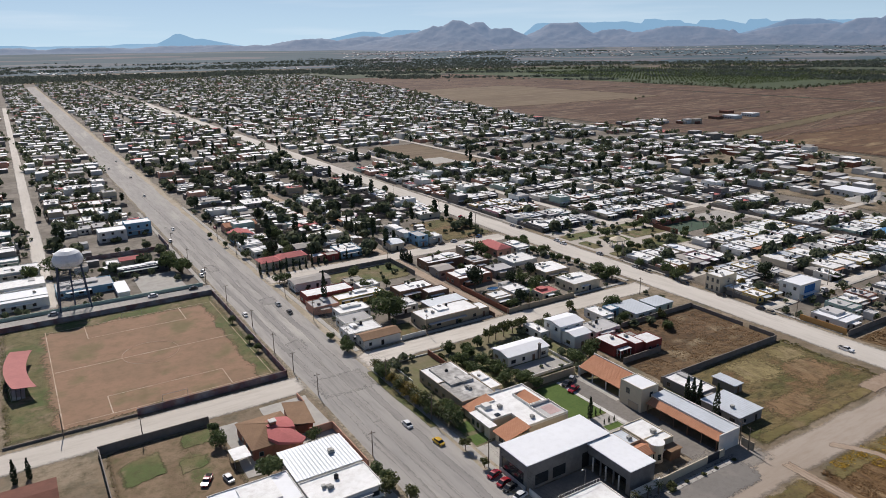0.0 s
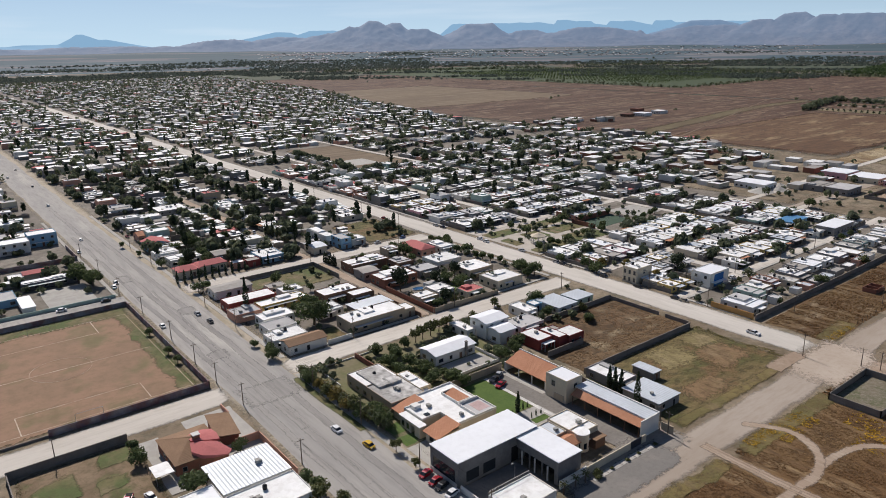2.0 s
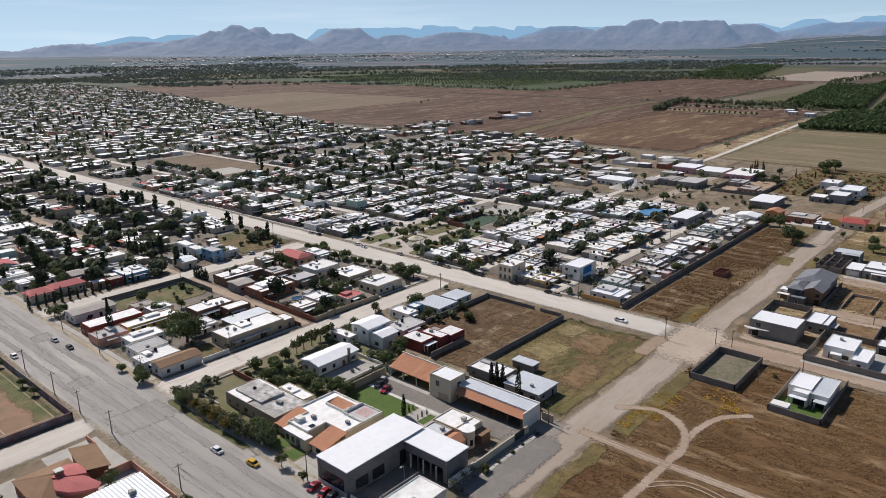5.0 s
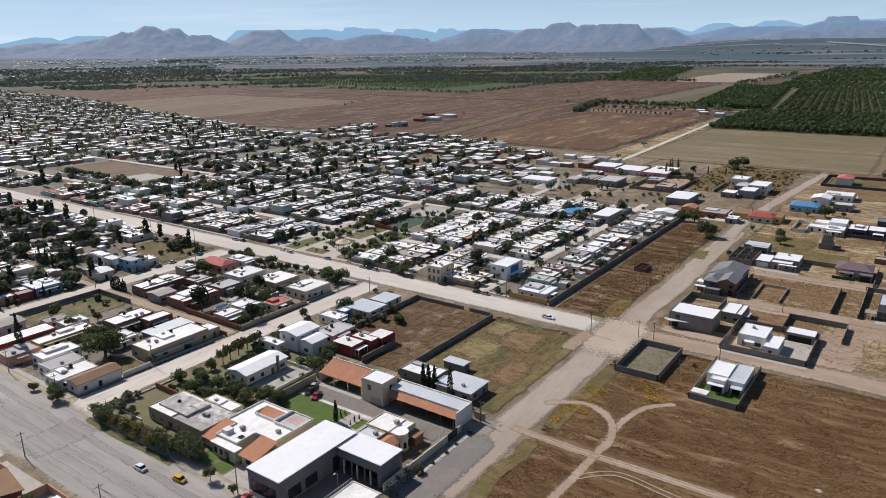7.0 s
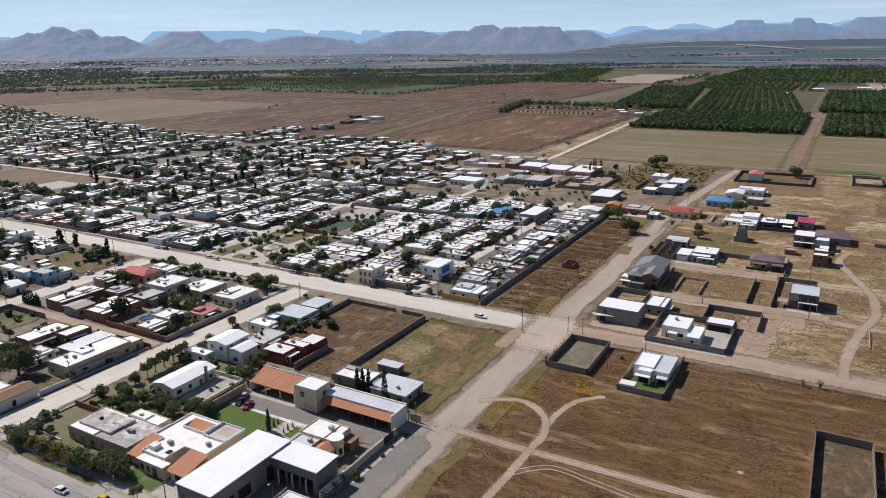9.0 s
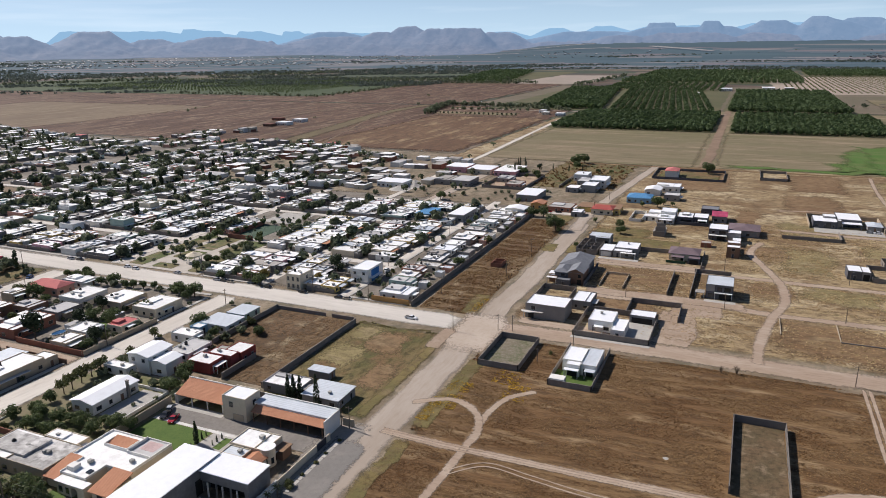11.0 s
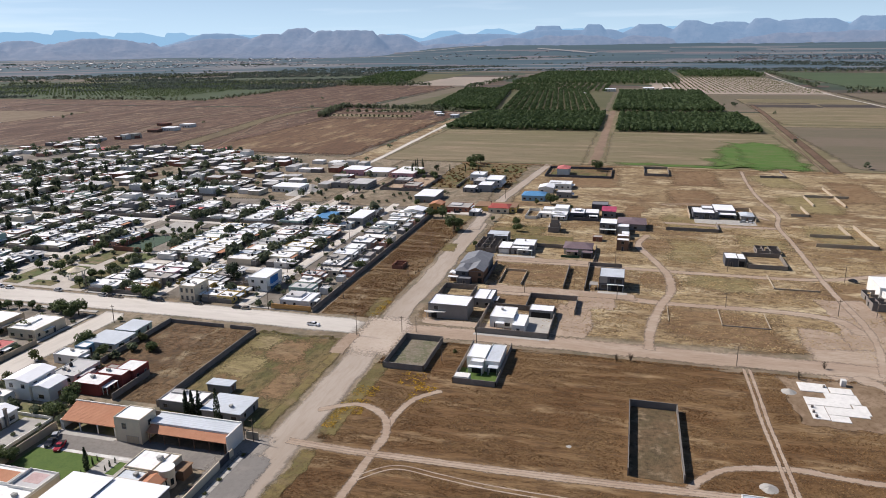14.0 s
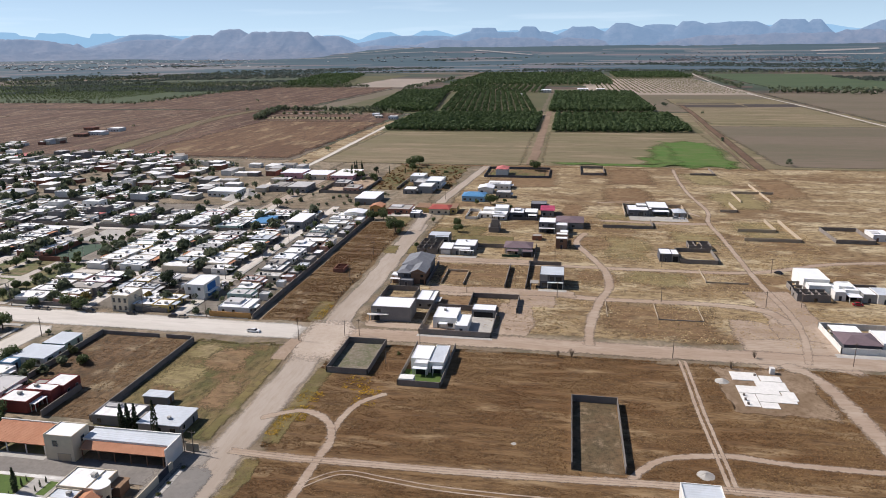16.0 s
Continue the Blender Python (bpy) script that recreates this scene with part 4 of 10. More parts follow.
for x0, x1, y0, y1, m in ((404, 442, -48, -18, OLIVE), (388, 432, -122, -94, OLIVE), (338, 384, -44, -20, OLIVE), (372, 398, -82, -56, OLIVE), (300, 322, -60, -28, OLIVE), (462, 520, -132, -98, OLIVE), (520, 612, 4, 62, RUSTY), (540, 616, -70, -30, RUSTY), (466, 530, -60, -24, RUSTY), (292, 324, 18, 58, RUSTY), (256, 280, 26, 60, RUSTY),
                          (240, 279, -58, -14, RUSTY), (500, 580, -168, -138, RUSTY), (296, 322, -26, -6, RUSTY), (362, 384, -24, 2, RUSTY), (546, 600, -124, -92, OLIVE), (430, 470, -12, 4, RUSTY), (368, 400, 42, 66, YGRASS), (334, 352, 74, 84, YGRASS)):
    sheet("field_patch", x0, x1, y0, y1, 0.055, m, "patch of taller dry weeds between plots", 5, 10)
sheet("field_border", 616, 622, -160, 150, 0.15, WEED, "dark weedy bank along the field edge", 1.2, 5)
sheet("field_lot", 152, 215.5, 92.2, 129, 0.05, LOTGRASS, "empty lot of green-brown grass", 1.0, 3)
sheet("ground_bare", 203, 222, 90.5, 96.5, 0.08, TRODDEN, "worn corner of an empty lot", 1.0, 2)
for x0, x1, y0, y1, m in ((168, 188, 96, 106, RUSTY), (192, 212, 102, 118, RUSTY), (200, 214, 116, 128, OLIVE), (178, 196, 112, 127, OLIVE)):
    sheet("field_patch", x0, x1, y0, y1, 0.062, m, "patch of dry weeds in an empty lot", 3, 5)
sheet("field_lot", 158, 216, 130.5, 167, 0.05, LOTBROWN, "walled lot of dry brown grass", 0.5, 3)
sheet("field_lot", 430, 640, 200, 430, 0.037, SOIL, "dusty ground between houses", 2, 12)
sheet("pitch_grass", -14, 62, 198.5, 288, 0.05, PITCHGRASS, "patchy grass round the football pitch", 0.3, 4)
sheet("pitch_earth", -2, 57, 198.6, 279, 0.07, PITCH, "bare reddish earth football pitch", 3.0, 3)
sheet("field_lot", 7.5, 36, 144, 180.6, 0.05, mat("trodden dirt lot", (0.235, 0.165, 0.105), (0.19, 0.13, 0.08), (0.105, 0.085, 0.042), 0.08, 0.4, 1.4, bump=0.1, ragged=1.1, mid=((0.10, 0.115, 0.04), 0.09, 0.56, 0.66), grain=0.75), "rough grassy lot with wrecked cars", 0.6, 3)
sheet("ground_yard", 49, 63, 120, 182, 0.06, CONCRETE, "concrete forecourt of houses", 0.3, 3)


bm = bmesh.new()
for x0, x1, y0, y1 in ((0.2, 0.5, 200, 280), (1, 58, 240.3, 240.6), (13, 47, 265.4, 265.7), (13, 13.3, 265.4, 279), (47, 47.3, 265.4, 279), (1, 60, 279, 279.2),
                       (13, 47, 214, 214.2), (13, 13.3, 202, 214), (47, 47.3, 202, 214), (1, 60, 202, 202.2), (59.5, 59.7, 202, 279)):
    add_box(bm, x0, x1, y0, y1, 0.16, 0.19)
for k in range(40):
    a0, a1 = k * math.tau / 40, (k + 1) * math.tau / 40
    add_tube(bm, (30 + 9.1 * math.cos(a0), 240.5 + 9.1 * math.sin(a0), 0.15), (30 + 9.1 * math.cos(a1), 240.5 + 9.1 * math.sin(a1), 0.15), 0.1, n=4)
tagged(part("pitch_lines", bm, CHALK), "faded chalk lines of a football pitch", "pitch lines", "", "structure")


# ---- kinds of things ----
def window(parent, side, at, z, w, h, box, frame_mat=None, pane_mat=None, name="window", off=(0, 0)):
    """A framed opening on one side (s, n, w, e) of a house whose plan is box = (half x, half y)."""
    hx, hy = box
    fr, d = 0.09, 0.07
    bm, pm = bmesh.new(), bmesh.new()

    def put(b, u0, u1, z0, z1, d0, d1):
        x, y = off
        if side == "s":
            add_box(b, x + u0, x + u1, y - hy - d1, y - hy - d0, z0, z1)
        elif side == "n":
            add_box(b, x + u0, x + u1, y + hy + d0, y + hy + d1, z0, z1)
        elif side == "w":
            add_box(b, x - hx - d1, x - hx - d0, y + u0, y + u1, z0, z1)
        else:
            add_box(b, x + hx + d0, x + hx + d1, y + u0, y + u1, z0, z1)

    a, b_ = at - w / 2, at + w / 2
    put(bm, a - fr, b_ + fr, z + h, z + h + fr, 0.003, d)
    put(bm, a - fr, b_ + fr, z - fr, z, 0.003, d + 0.03)
    put(bm, a - fr, a, z, z + h, 0.003, d)
    put(bm, b_, b_ + fr, z, z + h, 0.003, d)
    put(pm, a, b_, z, z + h, 0.003, 0.03)
    f = part(name, bm, frame_mat or FRAME, parent)
    part("pane" if name == "window" else "leaf", pm, pane_mat or GLASS, f)
    return f


def cooler(parent, x, y, z, s=1.0):
    bm = boxes((x - 0.5 * s, x + 0.5 * s, y - 0.5 * s, y + 0.5 * s, z + 0.15, z + 1.05 * s), (x - 0.6 * s, x + 0.6 * s, y - 0.6 * s, y + 0.6 * s, z + 1.0 * s, z + 1.08 * s),
               (x - 0.42 * s, x - 0.3 * s, y - 0.45 * s, y - 0.3 * s, z, z + 0.16), (x + 0.3 * s, x + 0.42 * s, y + 0.3 * s, y + 0.45 * s, z, z + 0.16), (x + 0.5 * s, x + 1.1 * s, y - 0.28 * s, y + 0.28 * s, z, z + 0.7 * s))
    return part("roof_cooler", bm, COOLER, parent, "boxy evaporative cooler")


def tank(parent, x, y, z):
    bm = bmesh.new()
    for a, b, r0, r1 in ((0.0, 0.12, 0.5, 0.55), (0.12, 1.0, 0.55, 0.55), (1.0, 1.25, 0.55, 0.25), (1.25, 1.33, 0.25, 0.25)):
        add_tube(bm, (x, y, z + a), (x, y, z + b), r0, r1, 12)
    return part("water_tank", bm, PLASTIC, parent, "round black water tank")


def flat_body(e, hx, hy, h, wall, roof, para=0.35, t=0.18):
    part("wall", boxes((-hx, hx, -hy, hy, 0, h - para)), WALLS.get(wall, BLOCKWALL), e)
    z = h - para
    part("parapet", boxes((-hx, hx, -hy, -hy + t, z, h), (-hx, hx, hy - t, hy, z, h), (-hx, -hx + t, -hy + t, hy - t, z, h), (hx - t, hx, -hy + t, hy - t, z, h)), WALLS.get(wall, BLOCKWALL), e)
    part("roof", boxes((-hx + t + 0.004, hx - t - 0.004, -hy + t + 0.004, hy - t - 0.004, z + 0.004, z + 0.1)), ROOFS[roof], e)
    return z + 0.1


def slab_body(e, hx, hy, h, wall, roof, over=0.3):
    part("wall", boxes((-hx, hx, -hy, hy, 0, h - 0.2)), WALLS.get(wall, BLOCKWALL), e)
    part("roof", boxes((-hx - over, hx + over, -hy - over, hy + over, h - 0.2, h)), ROOFS[roof], e)
    return h


def pitched(e, hx, hy, z, rise, roof, axis="x", hip=0.0, over=0.4, gable=None):
    """A gabled or hipped roof with thickness; axis: which way the ridge runs."""
    X, Y = hx + over, hy + over
    bm = bmesh.new()
    for dz in (0.0, 0.16):
        c = [bm.verts.new(p) for p in ((-X, -Y, z + dz), (X, -Y, z + dz), (X, Y, z + dz), (-X, Y, z + dz))]
        if axis == "x":
            r = [bm.verts.new((-X + hip, 0, z + rise + dz)), bm.verts.new((X - hip, 0, z + rise + dz))]
            q = [(c[0], c[1], r[1], r[0]), (c[2], c[3], r[0], r[1]), (c[1], c[2], r[1]), (c[3], c[0], r[0])]
        else:
            r = [bm.verts.new((0, -Y + hip, z + rise + dz)), bm.verts.new((0, Y - hip, z + rise + dz))]
            q = [(c[1], c[2], r[1], r[0]), (c[3], c[0], r[0], r[1]), (c[0], c[1], r[0]), (c[2], c[3], r[1])]
        for f in q[:4 if hip else 2]:
            bm.faces.new(f)
    if not hip:
        for s in (-1, 1):
            gm = bmesh.new()
            if axis == "x":
                v = [gm.verts.new(p) for p in ((s * hx, -hy, z), (s * hx, hy, z), (s * hx, 0, z + rise * 0.97))]
            else:
                v = [gm.verts.new(p) for p in ((-hx, s * hy, z), (hx, s * hy, z), (0, s * hy, z + rise * 0.97))]
            gm.faces.new(v)
            part("gable", gm, gable or TRIM, e)
    add_box(bm, -X, X, -Y - 0.02, -Y + 0.04, z - 0.06, z + 0.16)
    return part("roof", bm, ROOFS[roof], e)


def openings(e, hx, hy, h, sides="sw", r=None, trim=None):
    """Windows and one door along the given sides."""
    r = r or rng
    first = True
    for s in sides:
        L = (hx if s in "sn" else hy) * 2
        n = max(1, int(L / 3.6))
        for k in range(n):
            at = -L / 2 + L * (k + 0.5) / n
            if first and k == n // 2:
                window(e, s, at, 0.03, 1.0, 2.05, (hx, hy), trim, r.choice((DARKOPEN, IRON, WALLS["brown"])), "door")
                first = False
            elif r.random() < 0.8:
                window(e, s, at, 1.0, r.choice((1.0, 1.3, 1.7)), 1.15, (hx, hy), trim)
        if h > 5.4:
            for k in range(n):
                window(e, s, -L / 2 + L * (k + 0.5) / n, 3.9, 1.2, 1.2, (hx, hy), trim)


def house(x0, x1, y0, y1, h, wall, roof, label, style="flat", sides="sw", extra=1, rise=1.2, axis="x", hip=0.0, category="house", group="", name="house", trim=None):
    hx, hy = (x1 - x0) / 2, (y1 - y0) / 2
    if len(label.split()) < 4:
        label += " with a flat roof" if style == "flat" else " with a pitched roof"
    e = thing(name, (x0 + x1) / 2, (y0 + y1) / 2, label, category, group)
    if style == "flat":
        z = flat_body(e, hx, hy, h, wall, roof)
    elif style == "slab":
        z = slab_body(e, hx, hy, h, wall, roof)
    else:
        part("wall", boxes((-hx, hx, -hy, hy, 0, h)), WALLS.get(wall, BLOCKWALL), e)
        pitched(e, hx, hy, h, rise, roof, axis, hip, gable=WALLS.get(wall, BLOCKWALL))
        z, extra = h, 0
    if sides:
        openings(e, hx, hy, h, sides, trim=trim)
    if style == "flat" and sides and hx * hy > 12:
        r = random.Random(int(x0 * 31 + y0 * 7))
        u, v = r.uniform(0.5, 0.95) * hx, r.uniform(1.2, 2.2)
        part("canopy", boxes((-u, u * r.uniform(0.2, 0.9), -hy - v, -hy - 0.003, 2.45, 2.6)), ROOFS[r.choice(("white", "white", "grey", "cement"))], e)
        if h < 5:
            a, b = sorted((r.uniform(-0.85, 0.85) * hx, r.uniform(-0.85, 0.85) * hx))
            if b - a > 1.5:
                part("upper_roof", boxes((a, b, hy * r.uniform(-0.2, 0.2), hy * 0.86, z + 0.002, z + r.uniform(0.3, 0.9))), ROOFS[r.choice((roof, "white", "grey"))], e)
            if r.random() < 0.35:
                part("roof_ridge", boxes((-hx + 0.3, hx - 0.3, -hy * 0.45, -hy * 0.45 + 0.16, z + 0.002, z + 0.28)), WALLS.get(wall, BLOCKWALL), e)
    for k in range(extra):
        cooler(e, rng.uniform(-hx * 0.6, hx * 0.5), rng.uniform(-hy * 0.6, hy * 0.6), z, rng.uniform(0.7, 1.0))
    if extra > 1:
        tank(e, rng.uniform(-hx * 0.6, hx * 0.6), hy * 0.5, z)
    return e


def pitched_block(e, a0, a1, b0, b1, h, rise, hip, axis, wall, roof, over=0.5):
    """A wing of a house under its own gabled or hipped roof."""
    part("wall", boxes((a0, a1, b0, b1, 0, h)), WALLS.get(wall, BLOCKWALL), e)
    X0, X1, Y0, Y1 = a0 - over, a1 + over, b0 - over, b1 + over
    if axis == "x":
        q = ((X0 + hip, (Y0 + Y1) / 2), (X1 - hip, (Y0 + Y1) / 2))
    else:
        q = (((X0 + X1) / 2, Y0 + hip), ((X0 + X1) / 2, Y1 - hip))
    bm = bmesh.new()
    lo = [bm.verts.new((x, y, h + 0.004)) for x, y in ((X0, Y0), (X1, Y0), (X1, Y1), (X0, Y1))]
    up = [bm.verts.new((v.co.x, v.co.y, h + 0.16)) for v in lo]
    r = [bm.verts.new((x, y, h + 0.16 + rise)) for x, y in q]
    bm.faces.new(lo[::-1])
    for k in range(4):
        bm.faces.new((lo[k], lo[(k + 1) % 4], up[(k + 1) % 4], up[k]))
    ends = []
    if axis == "x":
        bm.faces.new((up[0], up[1], r[1], r[0])), bm.faces.new((up[2], up[3], r[0], r[1]))
        ends = [(up[1], up[2], r[1]), (up[3], up[0], r[0])]
    else:
        bm.faces.new((up[1], up[2], r[1], r[0])), bm.faces.new((up[3], up[0], r[0], r[1]))
        ends = [(up[0], up[1], r[0]), (up[2], up[3], r[1])]
    for f in ends:
        bm.faces.new(f).material_index = 0 if hip else 1
    part("roof", bm, [ROOFS[roof], WALLS.get(wall, BLOCKWALL)], e)


def composed(label, blocks, canopies=(), coolers=(), category="house", name="house", wings=()):
    """A house of several blocks: (x0, x1, y0, y1, height, wall, roof, sides with windows); canopies: (x0, x1, y0, y1, height, roof)."""
    x, y = blocks[0][0], blocks[0][2]
    e = thing(name, x, y, label, category)
    r = random.Random(int(x * 13 + y))
    for x0, x1, y0, y1, h, wall, roof, sides in blocks:
        a0, a1, b0, b1, t = x0 - x, x1 - x, y0 - y, y1 - y, 0.16
        w = WALLS.get(wall, BLOCKWALL)
        part("wall", boxes((a0, a1, b0, b1, 0, h - 0.28)), w, e)
        z = h - 0.28
        part("parapet", boxes((a0, a1, b0, b0 + t, z, h), (a0, a1, b1 - t, b1, z, h), (a0, a0 + t, b0 + t, b1 - t, z, h), (a1 - t, a1, b0 + t, b1 - t, z, h)), w, e)
        part("roof", boxes((a0 + t + 0.004, a1 - t - 0.004, b0 + t + 0.004, b1 - t - 0.004, z + 0.004, z + 0.12)), ROOFS[roof], e)
        half, mid = ((a1 - a0) / 2, (b1 - b0) / 2), ((a0 + a1) / 2, (b0 + b1) / 2)
        for q in sides:
            L = 2 * (half[0] if q in "sn" else half[1])
            n = max(1, int(L / 3.2))
            for k in range(n):
                door = k == n // 2 and q == sides[0]
                at = -L / 2 + L * (k + 0.5) / n
                window(e, q, at, 0.04 if door else 0.95, 1.0 if door else r.choice((1.0, 1.4, 1.8)), 2.1 if door else 1.2, half, None, IRON if door else None, "door" if door else "window", mid)
                if h > 5.4:
                    window(e, q, at, 3.7, 1.4, 1.3, half, off=mid)
    for x0, x1, y0, y1, h, roof in canopies:
        part("canopy", boxes((x0 - x, x1 - x, y0 - y, y1 - y, h - 0.16, h)), ROOFS[roof], e)
        for u in (x0 + 0.2, x1 - 0.2):
            for v in (y0 + 0.2, y1 - 0.2):
                part("post", boxes((u - x - 0.09, u - x + 0.09, v - y - 0.09, v - y + 0.09, 0, h - 0.16)), TRIM, e)
    for cx, cy, cz in coolers:
        cooler(e, cx - x, cy - y, cz, 0.85)
    for x0, x1, y0, y1, *rest in wings:
        pitched_block(e, x0 - x, x1 - x, y0 - y, y1 - y, *rest)
    return e


def street_panel(e, x, y0, y1, z0, z1, m, name="opening", deep=0.1):
    """A dark or pale panel on a wall that faces the street, in the house's own measures."""
    return part(name, boxes((x - deep, x - 0.004, y0, y1, z0, z1)), m, e)


def rooms(label, x0, x1, y0, y1, h, across=(), along=(), m=None, gaps=True):
    """Roofless block rooms; across and along: where the inner walls stand."""
    e = thing("unfinished_house", x0, y0, label, "house")
    X, Y, t, r = x1 - x0, y1 - y0, 0.2, random.Random(int(x0))
    m = m or BLOCKWALL
    walls = [(0, t, 0, Y), (X - t, X, 0, Y), (t + .003, X - t - .003, 0, t), (t + .003, X - t - .003, Y - t, Y)]
    walls += [(u - x0, u - x0 + t, t + .003, Y - t - .003) for u in across] + [(t + .003, X - t - .003, v - y0, v - y0 + t) for v in along]
    for a0, a1, b0, b1 in walls:
        top = h * r.uniform(0.86, 1.06)
        if not gaps:
            part("wall", boxes((a0, a1, b0, b1, 0, top)), m, e)
            continue
        f = r.uniform(0.3, 0.6)       # a doorway under a lintel
        if a1 - a0 > b1 - b0:
            g = a0 + (a1 - a0) * f
            part("wall", boxes((a0, g, b0, b1, 0, top), (g + 1.4, a1, b0, b1, 0, top * 0.97), (g, g + 1.4, b0, b1, 2.1, top * 0.97)), m, e)
        else:
            g = b0 + (b1 - b0) * f
            part("wall", boxes((a0, a1, b0, g, 0, top), (a0, a1, g + 1.4, b1, 0, top * 0.97), (a0, a1, g, g + 1.4, 2.1, top * 0.97)), m, e)
    return e


def fence_wall(pts, h=2.2, m=None, t=0.18, label="grey concrete block boundary wall", name="boundary_wall", cap=True):
    """A boundary wall through plan points along the street grid: one panel a stretch, with pillars and a capping course."""
    x, y = pts[0]
    if len(label.split()) < 4:
        label += " of concrete blocks"
    e = thing(name, x, y, label, "wall")
    for (ax, ay), (bx, by) in zip(pts, pts[1:]):
        x0, x1, y0, y1 = min(ax, bx) - x, max(ax, bx) - x, min(ay, by) - y, max(ay, by) - y
        if x1 - x0 > y1 - y0:
            b = [(x0 + t / 2, x1 - t / 2, y0 - t / 2, y0 + t / 2, 0, h - 0.1)]
            n = max(1, int((x1 - x0) / 6.5))
            pl = [(x0 + (x1 - x0) * k / n - 0.15, x0 + (x1 - x0) * k / n + 0.15, y0 - 0.15, y0 + 0.15, 0, h + 0.02) for k in range(n + 1)]
            c = (x0 + t / 2, x1 - t / 2, y0 - t / 2 - 0.04, y0 + t / 2 + 0.04, h - 0.1, h)
        else:
            b = [(x0 - t / 2, x0 + t / 2, y0 + t / 2, y1 - t / 2, 0, h - 0.1)]
            n = max(1, int((y1 - y0) / 6.5))
            pl = [(x0 - 0.15, x0 + 0.15, y0 + (y1 - y0) * k / n - 0.15, y0 + (y1 - y0) * k / n + 0.15, 0, h + 0.02) for k in range(n + 1)]
            c = (x0 - t / 2 - 0.04, x0 + t / 2 + 0.04, y0 + t / 2, y1 - t / 2, h - 0.1, h)
        part("panel", boxes(*b), m or BLOCKWALL, e)
        part("coping", boxes(c), m or BLOCKWALL, e)
        for q in pl:
            part("pillar", boxes(q), m or BLOCKWALL, e)
    return e


# trees: each kind is built once, then copied
def facets(out, r, loose=0.55):
    """Two axes of a leafy facet that lies roughly along the crown's surface, whose outward direction is out."""
    nrm = out + loose * r.normal(size=out.shape)
    nrm /= np.linalg.norm(nrm, axis=1)[:, None]
    u = np.cross(nrm, r.normal(size=out.shape))
    u /= np.linalg.norm(u, axis=1)[:, None]
    return u, np.cross(nrm, u)


def leaf_mesh(name, centres, out, size, m, seed):
    r = np.random.RandomState(seed)
    n = len(centres)
    u, v = facets(out, r)
    s = size * r.uniform(0.6, 1.3, (n, 1))
    u, v = u * s, v * s * 0.7
    P = np.stack([centres - u, centres - v * 0.8, centres + u, centres + v], 1).reshape(-1, 3)
    me = bpy.data.meshes.new(name)
    me.from_pydata(P.tolist(), [], np.arange(4 * n).reshape(-1, 4).tolist())
    me.materials.append(m)
    return me


def crown_points(h, d, n, seed, low=0.28):
    """Points over the lumpy surface of several lobes that make up a broad crown."""
    r = np.random.RandomState(seed)
    lobes = []
    for k in range(9):
        a, q = r.uniform(0, math.tau), r.uniform(0, 0.55) ** 0.7
        lobes.append((math.cos(a) * q * d / 2, math.sin(a) * q * d / 2, h * r.uniform(low + 0.2, 0.86), r.uniform(0.2, 0.34) * d))
    pts, out = [], []
    for k in range(n):
        x, y, z, s = lobes[r.randint(len(lobes))]
        w = r.normal(size=3)
        w /= np.linalg.norm(w)
        out.append(tuple(w))
        w = w * s * r.uniform(0.7, 1.04)
        pts.append((x + w[0], y + w[1], max(h * low, min(h * 1.02, z + w[2] * 0.85))))
    return np.array(pts), np.array(out)


def tree_kind(h, d, n, m, seed, label, low=0.28, size=0.42):
    def make(x, y):
        e = thing("tree", x, y, label, "tree", "town trees")
        bm = bmesh.new()
        r = random.Random(seed)
        add_tube(bm, (0, 0, 0), (0.1, 0.05, h * 0.4), d * 0.045, d * 0.032, 7)
        for k in range(4):
            a = k * 1.7 + r.random()
            add_tube(bm, (0.1, 0.05, h * 0.36), (math.cos(a) * d * 0.26, math.sin(a) * d * 0.26, h * 0.72), d * 0.026, d * 0.008, 5)
        part("trunk", bm, BARK, e)
        o = new("crown", leaf_mesh("crown", *crown_points(h, d, int(n * 1.5), seed, low), size * 0.8, m, seed))
        o.parent = e
        return e
    return make


def cypress_kind(h, d, n, seed):
    def make(x, y):
        e = thing("cypress", x, y, "tall narrow dark green cypress", "tree", "cypresses")
        bm = bmesh.new()
        add_tube(bm, (0, 0, 0), (0, 0, h * 0.5), 0.14, 0.06, 6)
        part("trunk", bm, BARK, e)
        r = np.random.RandomState(seed)
        t = r.uniform(0.03, 1, n)
        rad = d / 2 * np.minimum(1, (1 - t) * 1.9 + 0.08) * np.minimum(1, 0.6 + t * 3) * r.uniform(0.7, 1.1, n)
        a = r.uniform(0, math.tau, n)
        o = new("crown", leaf_mesh("crown", np.stack([rad * np.cos(a), rad * np.sin(a), t * h], 1), np.stack([np.cos(a), np.sin(a), 0.25 + 0 * a], 1), 0.3, CYPRESS, seed))
        o.parent = e
        return e
    return make


